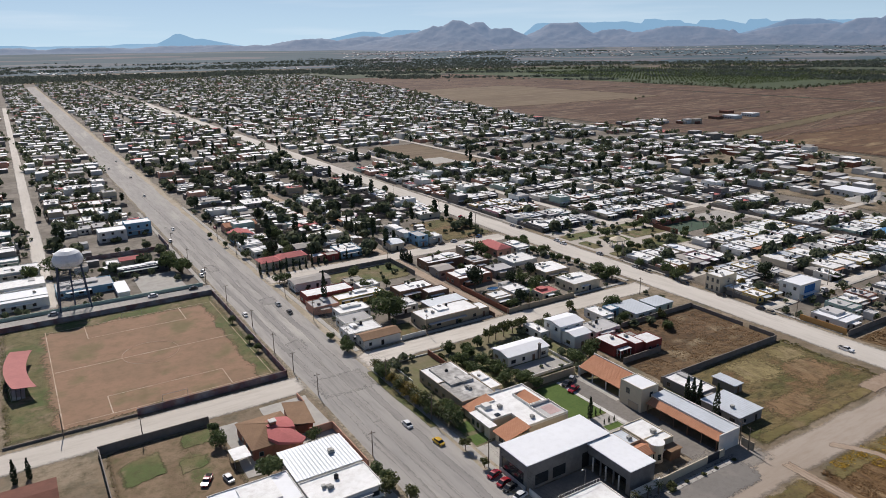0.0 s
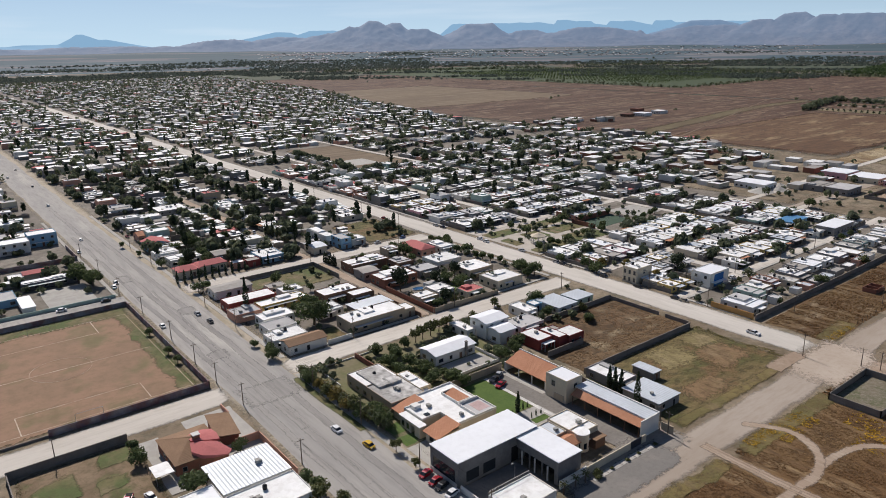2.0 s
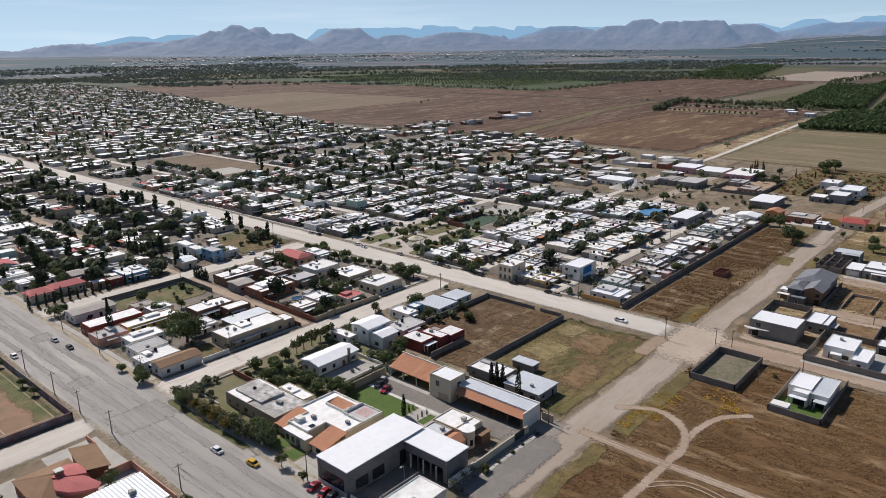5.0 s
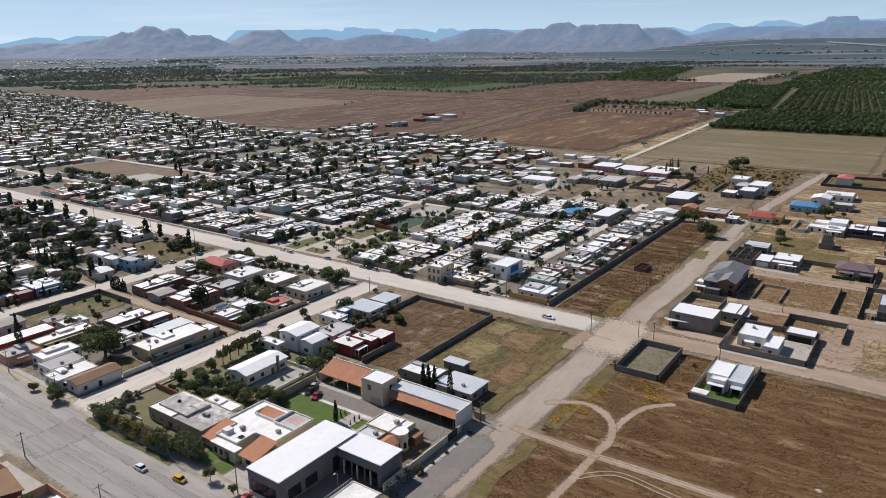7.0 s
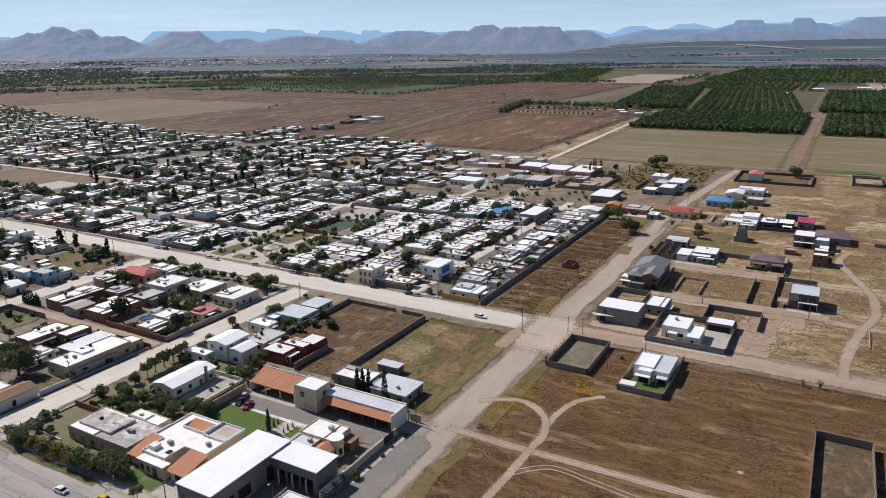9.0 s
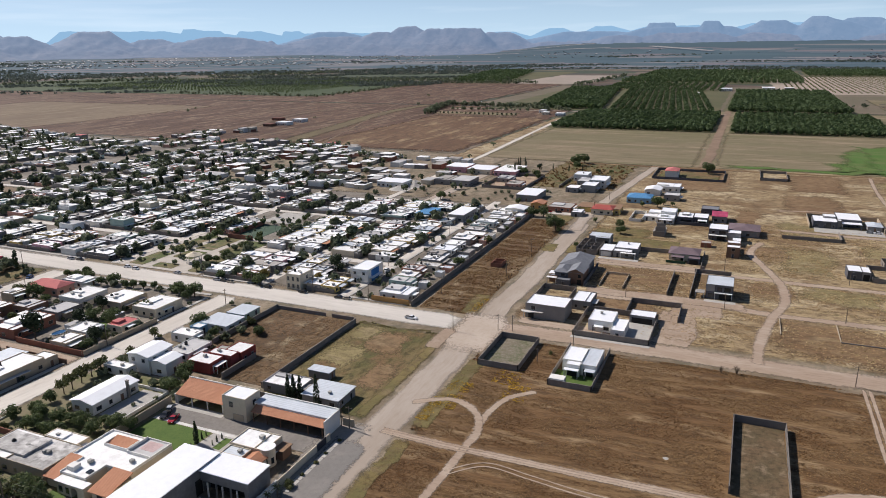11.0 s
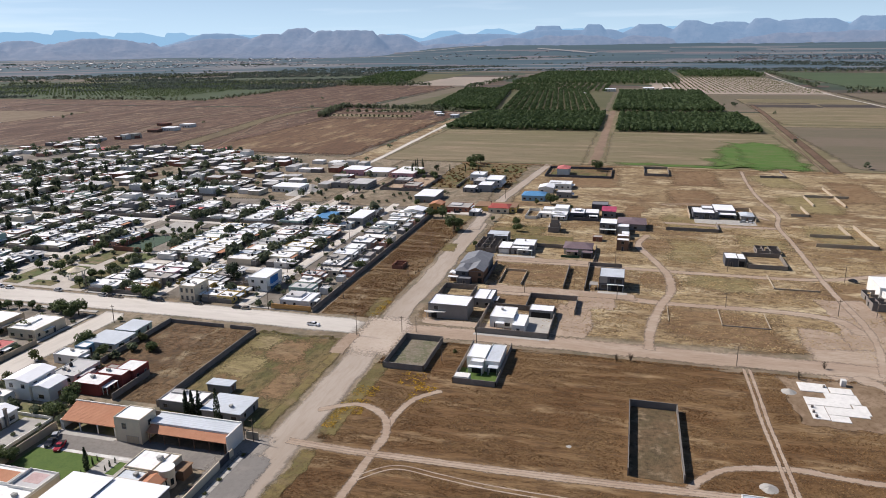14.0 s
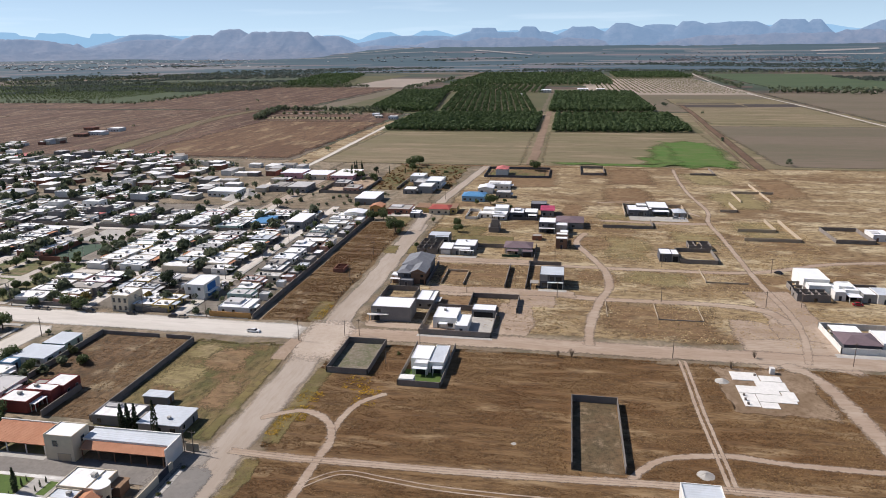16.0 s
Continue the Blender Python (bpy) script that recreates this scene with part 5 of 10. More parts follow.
def palm_kind(h, seed):
    def make(x, y):
        e = thing("palm", x, y, "small fan palm with a drooping crown", "palm", "palms")
        bm = bmesh.new()
        add_tube(bm, (0, 0, 0), (0.05, 0, h * 0.75), 0.2, 0.14, 7)
        part("trunk", bm, BARK, e)
        r = np.random.RandomState(seed)
        c = []
        for k in range(26):
            a, up = r.uniform(0, math.tau), r.uniform(-0.35, 0.9)
            for s in np.linspace(0.25, 1.3, 6):
                c.append((math.cos(a) * s * math.cos(up), math.sin(a) * s * math.cos(up), h * 0.75 + s * math.sin(up) - 0.25 * s * s))
        o = new("crown", leaf_mesh("crown", np.array(c), np.tile((0.0, 0.0, 1.0), (len(c), 1)), 0.2, LEAF2, seed))
        o.parent = e
        return e
    return make


def bare_kind(h, seed):
    def make(x, y):
        e = thing("bare_tree", x, y, "leafless grey bush with thin branches", "bush", "bare bushes")
        bm = bmesh.new()
        r = random.Random(seed)
        for k in range(22):
            a, b = r.uniform(0, math.tau), r.uniform(0.3, 1.0)
            p = Vector((math.cos(a) * b * h * 0.3, math.sin(a) * b * h * 0.3, h * r.uniform(0.45, 0.75)))
            add_tube(bm, (0, 0, 0), p, 0.06, 0.03, 4)
            for j in range(3):
                add_tube(bm, p, p + Vector((r.uniform(-1, 1), r.uniform(-1, 1), r.uniform(0.4, 1.2))) * h * 0.2, 0.03, 0.012, 3)
        part("branch", bm, BARK, e)
        return e
    return make


KINDS = {
    "a": tree_kind(5.2, 5.6, 620, LEAF, 1, "leafy dark green street tree"),
    "b": tree_kind(4.2, 4.4, 480, LEAF, 2, "small round dark green tree"),
    "c": tree_kind(6.5, 7.5, 900, LEAF, 3, "broad spreading dark green tree", size=0.5),
    "d": tree_kind(4.5, 4.6, 480, LEAF2, 4, "olive-green street tree with small leaves"),
    "e": tree_kind(4.6, 4.8, 520, LEAF3, 5, "yellowing street tree beside the avenue"),
    "f": tree_kind(9.0, 6.5, 900, CYPRESS, 6, "tall dark conifer with dense needles", low=0.15, size=0.5),
    "g": tree_kind(2.2, 2.8, 260, LEAF2, 7, "low olive-green shrub on dry soil", low=0.05, size=0.32),
    "h": tree_kind(3.8, 3.0, 320, LEAF2, 8, "clipped round street tree on a trunk", low=0.35, size=0.34),
    "k": tree_kind(8.5, 12.0, 1500, LEAF, 9, "very large dark shade tree", size=0.6),
    "y": cypress_kind(6.5, 1.3, 340, 10),
    "z": cypress_kind(11.0, 1.7, 560, 11),
    "p": palm_kind(3.6, 12),
    "n": bare_kind(3.0, 13),
}
GROWN = {}


def tree(k, x, y, s=1.0):
    """One tree of kind k; after the first of its kind the others are copies, turned and scaled."""
    if k not in GROWN:
        GROWN[k] = KINDS[k](x, y)
        return GROWN[k]
    j = rng.uniform(0.85, 1.15) * s
    return copy_thing(GROWN[k], pose(x, y, 0, 0, 0, rng.uniform(0, 360)) @ Matrix.Diagonal((j, j, j * rng.uniform(0.9, 1.1), 1)))


# vehicles
def car_kind(paint, pickup=False):
    def make(x, y, turn):
        L, W = (4.9, 1.75) if pickup else (3.9, 1.62)
        e = thing("pickup_truck" if pickup else "car", x, y, f"parked {paint} {'pickup truck' if pickup else 'car'} with dark windows", "car", "parked cars", 0.11, turn)
        a, b = L / 2, W / 2

        def loft(rows, name, m):
            bm = bmesh.new()
            rings = [[bm.verts.new((px, s * w, z)) for s in (-1, 1) for z in ((z0, z1) if s < 0 else (z1, z0))] for px, w, z0, z1 in rows]
            for p, q in zip(rings, rings[1:]):
                for i in range(4):
                    bm.faces.new((p[i], p[(i + 1) % 4], q[(i + 1) % 4], q[i]))
            bm.faces.new(rings[0])
            bm.faces.new(rings[-1][::-1])
            return part(name, bm, m, e)

        loft([(-a, b * .86, .35, .62), (-a + .15, b * .95, .28, .78), (-a + 1.2, b, .26, .86), (a - 1.0, b, .26, .92), (a - .1, b * .95, .3, .88), (a, b * .88, .4, .75)], "body", PAINTS[paint])
        c0, c1 = (-0.9, 0.8) if pickup else (-1.0, 1.3)
        loft([(c0 - .35, b * .9, .86, .89), (c0 + .25, b * .78, .86, 1.36), (c1 - .45, b * .78, .86, 1.36), (c1 + .15, b * .9, .88, .92)], "glazing", GLASS)
        loft([(c0 + .2, b * .74, 1.3, 1.40), (c0 + .6, b * .78, 1.3, 1.47), (c1 - .8, b * .78, 1.3, 1.47), (c1 - .4, b * .74, 1.3, 1.40)], "cabin_roof", PAINTS[paint])
        if pickup:
            part("cargo_bed", boxes((1.05, a - .12, -b + .15, b - .15, .925, .94)), DARKOPEN, e)
        for sx in (-a + .8, a - .85):
            for s in (-1, 1):
                bm = bmesh.new()
                add_tube(bm, (sx, s * (b - .2), .31), (sx, s * (b + .02), .31), .31, .31, 12)
                wheel = part("wheel", bm, RUBBER, e)
                bm = bmesh.new()
                add_tube(bm, (sx, s * (b + .02), .31), (sx, s * (b + .035), .31), .18, .16, 10)
                part("rim", bm, STEEL, wheel)
        for s in (-1, 1):
            part("headlight", boxes((-a - .01, -a + .08, s * b * .62 - .17, s * b * .62 + .17, .55, .68)), TRIM, e)
        return e
    return make


PARKED = {}


def car(paint, x, y, turn=90, pickup=False):
    k = (paint, pickup)
    if k not in PARKED:
        PARKED[k] = car_kind(paint, pickup)(x, y, turn)
        return PARKED[k]
    return copy_thing(PARKED[k], pose(x, y, 0.11, 0, 0, turn))


# utility poles
POLE = []


def pole(x, y, h=8.0, turn=0):
    if not POLE:
        e = thing("utility_pole", x, y, "weathered utility pole with a crossarm", "pole", "utility poles")
        bm = bmesh.new()
        add_tube(bm, (0, 0, 0), (0, 0, 8), 0.15, 0.10, 8)
        part("pole", bm, WOODPOLE, e)
        part("crossarm", boxes((-1.0, 1.0, -0.06, 0.06, 7.2, 7.34)), WOODPOLE, e)
        for k in (-0.9, 0, 0.9):
            bm = bmesh.new()
            add_tube(bm, (k, 0, 7.34), (k, 0, 7.52), 0.05, 0.03, 6)
            part("insulator", bm, TRIM, e)
        POLE.append(e)
        e.matrix_basis = pose(x, y, 0, 0, 0, turn) @ Matrix.Diagonal((1, 1, h / 8, 1))
        return e
    return copy_thing(POLE[0], pose(x, y, 0, 0, 0, turn) @ Matrix.Diagonal((1, 1, h / 8 / POLE[0].scale[2], 1)))


def cable(pts, label="sagging black overhead cable"):
    cu = bpy.data.curves.new("cable", "CURVE")
    cu.dimensions, cu.bevel_depth, cu.bevel_resolution = "3D", 0.018, 0
    for a, b in zip(pts, pts[1:]):
        s = cu.splines.new("POLY")
        s.points.add(8)
        for k in range(9):
            t = k / 8
            s.points[k].co = (a[0] + (b[0] - a[0]) * t, a[1] + (b[1] - a[1]) * t, a[2] + (b[2] - a[2]) * t - 0.9 * 4 * t * (1 - t), 1)
    cu.materials.append(PLASTIC)
    return tagged(new("cable", cu), label, "cable")


# ---- the compound on the corner ----
def hall():
    e = thing("hall", 102, 108, "grey block hall with a bright white sheet roof", "hall")
    w = mat("raw grey plaster", (0.20, 0.195, 0.19), (0.16, 0.155, 0.15), (0.125, 0.12, 0.115), 0.25, 1.0, 0.5, bump=0.01)
    part("wall", boxes((-13, -12.7, 1.4, 12, 4.4, 6.8), (-13, -12.7, 1.4, 2.6, 0, 4.4), (-13, -12.7, 11, 12, 0, 4.4), (-12.7, 12.6, 11.7, 12, 0, 6.8), (12.3, 12.6, 1.4, 11.7, 0, 6.8),
                       (-12.7, -10.5, 1.4, 1.7, 0, 6.8), (-10.5, -6.5, 1.4, 1.7, 3.6, 6.8), (-10.5, -6.5, 1.4, 1.7, 0, 0.7), (-6.5, -5.2, 1.4, 1.7, 0, 6.8), (-5.2, -1.2, 1.4, 1.7, 3.6, 6.8), (-5.2, -1.2, 1.4, 1.7, 0, 0.7),
                       (-1.2, 4.0, 1.4, 1.7, 0, 6.8), (4.0, 6.4, 1.4, 1.7, 4.2, 6.8), (6.4, 12.3, 1.4, 1.7, 0, 6.8)), w, e)
    part("roof", boxes((-13.2, 12.8, 1.2, 12.2, 6.8, 7.0)), ROOFS["bright"], e, "bright white sheet roof")
    part("wall", boxes((5.6, 5.9, -12.6, 1.2, 3.9, 6.3), (5.6, 5.9, -12.6, -11.4, 0, 3.9), (5.6, 5.9, -7.6, -7.2, 0, 3.9), (5.6, 5.9, -3.4, -3.0, 0, 3.9), (13.2, 13.5, -12.6, 1.2, 0, 6.3), (5.9, 13.2, -12.6, -12.3, 0, 6.3)), w, e)
    part("roof", boxes((5.4, 13.7, -12.8, 1.35, 6.3, 6.5)), ROOFS["bright"], e, "bright white sheet roof")
    part("back_wall", boxes((8.6, 8.8, -12.2, 1.2, 0, 6.2)), DARKOPEN, e)
    for x0, x1 in ((-10.5, -6.5), (-5.2, -1.2)):
        part("window", boxes((x0, x1, 1.5, 1.56, 0.7, 3.6)), GLASS, e)
    part("window", boxes((-12.9, -12.85, 2.6, 11, 0.4, 4.4)), GLASS, e, "long dark shopfront window")
    part("door", boxes((4.0, 6.4, 1.52, 1.58, 0, 4.2)), DARKOPEN, e)
    for y in (-9.5, -5.3, -1.0):
        part("post", boxes((5.2, 5.5, y - 0.15, y + 0.15, 0, 3.9)), TRIM, e)
    part("fascia", boxes((-13.25, -13.15, 1.6, 11.8, 0.2, 1.3)), TRIM, e)
    return e


hall()
sheet("ground_yard", 89.4, 107, 94, 109, 0.06, PAVING, "shaded paved yard of the hall", 0.1, 2)
fence_wall([(88.8, 94.5), (88.8, 108)], 1.8, WALLS["white"], label="low white yard wall of the hall")
e = house(90, 103, 91.6, 100, 3.2, "white", "white", "low white annex with a railed flat roof", sides="", extra=1)
part("railing", boxes(*[(-6.4, -6.35, -4.1 + k * 0.9, -4.06 + k * 0.9, 3.2, 4.2) for k in range(10)], (-6.42, -6.34, -4.1, 4.1, 4.2, 4.26), *[(-6.4 + k * 0.95, -6.36 + k * 0.95, 4.0, 4.04, 3.2, 4.2) for k in range(14)], (-6.4, 6.0, 3.98, 4.06, 4.2, 4.26)), TRIM, e)
fence_wall([(107, 94.2), (116, 94.2)], 2.4, WALLS["white"], label="white painted yard wall")


def corner_villa():
    e = thing("villa", 105, 133, "cream flat-roofed villa with clay-tiled corners", "house")
    W_, R_ = WALLS["cream"], ROOFS["white"]
    for x0, x1, y0, y1 in ((-8, 11, 1, 9.3), (-1.4, 11, 9.303, 13), (-2, 11.4, -6.8, 0.997)):
        part("wall", boxes((x0, x1, y0, y1, 0, 4.0)), W_, e)
        part("roof", boxes((x0, x1, y0, y1, 4.002, 4.1)), R_, e, "white coated flat roof")
    part("parapet", boxes((-8, -7.8, 1, 9.3, 4.102, 4.5), (-1.4, -1.2, 9.303, 13, 4.102, 4.5), (-1.2, 11, 12.8, 13, 4.102, 4.55), (10.8, 11, 1, 12.8, 4.102, 4.55), (-7.8, -2, 1, 1.2, 4.102, 4.5), (-7.8, -1.4, 9.1, 9.3, 4.102, 4.5)), WALLS["white"], e)
    part("parapet", boxes((-2, -1.8, -6.8, 0.9, 4.102, 4.6), (-1.8, 11.4, -6.8, -6.6, 4.102, 4.7), (11.2, 11.4, -6.6, 0.9, 4.102, 4.6), (4.2, 4.4, -6.6, 1.0, 4.102, 4.9), (4.4, 11.2, 0.9, 1.1, 4.102, 4.9)), WALLS["white"], e)
    part("parapet", boxes((4.6, 4.8, 1.4, 9.0, 4.102, 4.95), (4.8, 8.8, 8.8, 9.0, 4.102, 4.95), (8.8, 9.0, 1.4, 9.0, 4.102, 5.0), (4.8, 8.8, 1.4, 1.6, 4.102, 4.95)), WALLS["white"], e)
    part("porch", boxes((-10.2, -8.003, -0.8, 1.6, 0, 3.6), (-10.2, -8.003, 3.4, 8.2, 0, 3.6), (-10.2, -8.003, 1.6, 3.4, 2.7, 3.6)), W_, e)
    part("porch_roof", boxes((-10.5, -8.003, -1.1, 8.5, 3.602, 3.75)), R_, e)
    part("doorway", boxes((-8.9, -8.8, 1.65, 3.35, 0.05, 2.65)), DARKOPEN, e)

    def slope(x0, x1, y0, y1, z0, z1, d):
        bm = bmesh.new()
        z = {"x": (z0, z1, z1, z0), "y": (z0, z0, z1, z1)}[d]
        lo = [bm.verts.new(p) for p in ((x0, y0, z[0]), (x1, y0, z[1]), (x1, y1, z[2]), (x0, y1, z[3]))]
        hi = [bm.verts.new((v.co.x, v.co.y, v.co.z + 0.16)) for v in lo]
        bm.faces.new(hi)
        bm.faces.new(lo[::-1])
        for i in range(4):
            bm.faces.new((lo[i], lo[(i + 1) % 4], hi[(i + 1) % 4], hi[i]))
        return part("tiled_roof", bm, ROOFS["clay"], e, "sloping clay-tiled roof")

    slope(-10.0, -2.02, -7.8, -1.6, 2.9, 4.5, "x")
    slope(4.82, 8.78, 1.62, 8.78, 4.15, 4.9, "x")
    slope(-9.6, -1.42, 9.4, 13.5, 2.9, 4.4, "x")
    part("wall", boxes((-8.8, -1.42, 9.5, 13.2, 0, 2.95)), W_, e)
    part("wall", boxes((-9.2, -2.02, -7.2, -2.0, 0, 2.95)), W_, e)
    part("terrace", boxes((4.4, 11.2, -6.6, 0.9, 4.103, 4.16)), ROOFS["grey"], e, "grey roof terrace")
    part("terrace_floor", boxes((6.8, 10.6, -5.0, -0.4, 4.162, 4.19)), mat("pale pink terrace tiles", (0.52, 0.38, 0.36), (0.46, 0.33, 0.31), None, 0.3, 1.2, 0.5), e, "pale pink tiled terrace floor")
    part("wall", boxes((-12.4, 9.4, -10.9, -10.6, 0, 4.8)), W_, e, "tall tan party wall")
    part("stair_head", boxes((-6.6, -4.4, 6.4, 8.6, 4.102, 5.2)), WALLS["white"], e)
    part("skylight", boxes((-6.0, -4.6, 2.0, 3.2, 4.102, 4.4)), GLASS, e)
    cooler(e, -2.5, 5.6, 4.1, 0.9)
    cooler(e, 1.6, -3.5, 4.1, 0.8)
    for y in (4.6, 6.8):
        window(e, "w", y, 0.9, 1.1, 1.6, (10.2, 7.6))
    window(e, "w", -4.6, 0.9, 1.8, 1.4, (9.2, 7.6))
    return e


corner_villa()
e = house(96, 107.5, 147, 171, 4.0, "tan", "blot", "tan house whose flat roof is half blotchy and half freshly coated", sides="sw", extra=3)
part("coated_roof", boxes((-5.5, 5.5, 1.4, 11.7, 3.755, 3.80)), ROOFS["white"], e, "freshly coated white half of the roof")
part("roof_hatch", boxes((0.6, 4.4, -2.6, 0.8, 3.755, 4.5)), ROOFS["blot"], e)
part("inner_parapet", boxes((-5.6, 5.6, 1.2, 1.38, 3.755, 4.05)), WALLS["tan"], e)
house(107.7, 112, 150, 162, 3.5, "cream", "white", "small annex with a white roof", sides="s", extra=1)
house(124.5, 141, 163.6, 172, 3.5, "white", "bright", "white house with a shallow gabled white roof", "pitched", rise=0.9, axis="x")
bm = boxes((-0.35, 0.35, -0.35, 0.35, 0, 5.6), (-0.45, 0.45, -0.45, 0.45, 5.6, 5.8))
part("shaft", bm, BLOCKWALL, thing("house_chimney", 136.6, 162.9, "grey block chimney against a house", "chimney"))
sheet("ground_patio", 125.5, 142, 154, 163, 0.08, CONCRETE, "pale concrete patio", 0.3, 2)
fence_wall([(125, 153.6), (143, 153.6), (143, 168)], 1.1, WALLS["white"], label="low white patio wall")
house(146.4, 150.2, 174, 184, 3.2, "white", "white", "small white flat-roofed house", extra=1)


def carport():
    e = thing("carport", 142.5, 138.5, "open carport with a sloping orange tiled roof", "carport")
    bm = bmesh.new()
    lo = [bm.verts.new(p) for p in ((-3.2, -8.8, 2.95), (3.2, -8.8, 5.4), (3.2, 8.6, 5.4), (-3.2, 8.6, 2.95))]
    hi = [bm.verts.new((v.co.x, v.co.y, v.co.z + 0.2)) for v in lo]
    bm.faces.new(hi)
    bm.faces.new(lo[::-1])
    for i in range(4):
        bm.faces.new((lo[i], lo[(i + 1) % 4], hi[(i + 1) % 4], hi[i]))
    part("roof", bm, ROOFS["clay"], e, "sloping orange tiled roof")
    part("back_wall", boxes((3.2, 3.5, -8.9, 8.9, 0, 5.9), (-3.2, 3.2, 8.6, 8.9, 0, 3.2)), WALLS["white"], e)
    for y in (-8.5, -3, 2.7, 8.2):
        part("post", boxes((-3.1, -2.85, y - 0.12, y + 0.12, 0, 2.95)), WALLS["white"], e)
    return e


def long_shed():
    e = thing("stable", 143, 108, "long white shed with an orange tiled awning", "shed")
    part("roof", boxes((-1.6, 3.4, -12.2, 12.0, 4.8, 5.0)), ROOFS["sheet"], e, "long pale steel sheet roof")
    part("wall", boxes((3.4, 3.7, -12.6, 12.2, 0, 5.4), (-4.0, 3.4, -12.6, -12.3, 0, 5.2), (-1.6, -1.45, -12.2, 12, 4.3, 4.8)), WALLS["white"], e)
    bm = bmesh.new()
    lo = [bm.verts.new(p) for p in ((-4.1, -12.2, 3.2), (-1.6, -12.2, 4.3), (-1.6, 11.4, 4.3), (-4.1, 11.4, 3.2))]
    hi = [bm.verts.new((v.co.x, v.co.y, v.co.z + 0.16)) for v in lo]
    bm.faces.new(hi)
    bm.faces.new(lo[::-1])
    for i in range(4):
        bm.faces.new((lo[i], lo[(i + 1) % 4], hi[(i + 1) % 4], hi[i]))
    part("awning", bm, ROOFS["clay"], e, "orange tiled awning")
    for k in range(6):
        y = -11.6 + k * 4.5
        part("post", boxes((-3.9, -3.7, y - 0.1, y + 0.1, 0, 3.2)), WALLS["brown"], e)
    for k in range(5):
        y = -11.9 + k * 4.8
        part("partition", boxes((0, 3.3, y - 0.06, y + 0.06, 0, 3.4)), WALLS["brown"], e)
    return e


carport()
long_shed()
e = house(137.8, 144.4, 120.2, 128.2, 7.4, "cream", "bright", "two-storey cream tower house with a garage", sides="", extra=0)
window(e, "w", 1.0, 4.2, 1.3, 1.6, (3.3, 4.0))
window(e, "w", -1.2, 0.05, 3.6, 2.2, (3.3, 4.0), None, WALLS["tan"], "garage_door")
window(e, "s", 0.5, 4.2, 1.2, 1.4, (3.3, 4.0))
house(122.6, 130.3, 102.6, 113.2, 4.5, "cream", "white", "cream villa with a white flat roof", sides="sw", extra=1)
house(118.8, 122.5, 106.4, 112.8, 4.0, "cream", "sheet", "villa wing with a pale sheet roof", sides="w", extra=1)
e = thing("round_tower", 123.9, 102.4, "cream half-round bay tower of a villa", "tower")
bm = bmesh.new()
add_tube(bm, (0, 0, 0), (0, 0, 4.9), 1.9, 1.9, 20)
part("wall", bm, WALLS["cream"], e)
bm = bmesh.new()
add_tube(bm, (0, 0, 4.9), (0, 0, 5.05), 2.05, 2.05, 20)
part("roof", bm, ROOFS["white"], e)
for a in (200, 250, 300):
    q = radians(a)
    bm = boxes((-0.4, 0.4, -0.05, 0.05, 1.0, 2.6))
    o = part("window", bm, GLASS, e)
    o.matrix_basis = pose(1.92 * math.cos(q), 1.92 * math.sin(q), 0, 0, 0, a + 90)
house(118.6, 122.3, 101.6, 106.2, 3.0, "cream", "clay", "clay-tiled porch of a villa", "pitched", sides="", rise=1.0)
house(126.4, 130, 99.8, 102.4, 2.8, "brown", "brown", "small brown porch beside a villa", "slab", sides="", extra=0)
sheet("ground_lawn", 117.5, 130, 126, 147, 0.09, LAWN, "mown green lawn", 0.2, 2)
sheet("ground_lawn", 116.5, 122, 118, 124, 0.09, LAWN, "mown green lawn", 0.2, 2)
sheet("ground_patio", 122.3, 131.5, 114.6, 125.6, 0.085, CONCRETE, "pale paved garden court", 0.3, 2)
sheet("ground_kerb", 130.1, 131.3, 114, 147, 0.1, TRIM, "pale garden kerb", 0.05, 3)
sheet("ground_drive", 131.3, 139.6, 95, 147, 0.08, PAVING, "grey paved driveway of the compound", 0.2, 3)
sheet("ground_drive", 137.2, 139.4, 129, 147.5, 0.1, CONCRETE, "pale concrete strip before the carport", 0.1, 3)
sheet("ground_lawn", 123.8, 129.2, 118.2, 120.6, 0.1, LAWN, "mown green lawn", 0.15, 1)
for x, y in ((124.4, 126.0), (126.6, 126.2), (128.4, 126.3), (127.0, 121.5), (128.8, 121.3), (125.2, 121.4), (122.2, 125.8)):
    tree("y", x, y, 0.3)
fence_wall([(92, 146.9), (113, 146.9)], 2.2, WALLS["tan"], label="tan garden wall")
fence_wall([(113, 148.6), (139, 148.6)], 2.6, WALLS["tan"], label="long tan garden wall")
fence_wall([(116, 94), (132.6, 94)], 2.3, WALLS["cream"], label="cream street wall of the villa")
fence_wall([(137.4, 94), (139, 94)], 2.3, WALLS["cream"], label="cream street wall of the villa")
part("leaf", boxes((-2.3, 2.3, -0.06, 0.06, 0.05, 2.3)), IRON, thing("gate", 135, 94, "dark iron driveway gate", "gate"))
fence_wall([(147.3, 91.5), (147.3, 94.8)], 2.4, WALLS["tan"], label="tan boundary wall")
fence_wall([(131.2, 101), (131.2, 115)], 1.6, WALLS["white"], label="white garden wall")
for x in (117.5, 122.6, 128.4, 133.0, 139.6):
    tree("g", x, 91.5 + rng.uniform(-0.3, 0.3), 0.42)
for k in range(9):
    o = part("pavement", boxes((115.6 + k * 2.6, 118.0 + k * 2.6, 90.7 + 0.06 * (k % 3), 92.4, 0.1, 0.3)), CONCRETE)
    tagged(o, "broken pale pavement slab before a wall", "pavement", "", "structure")
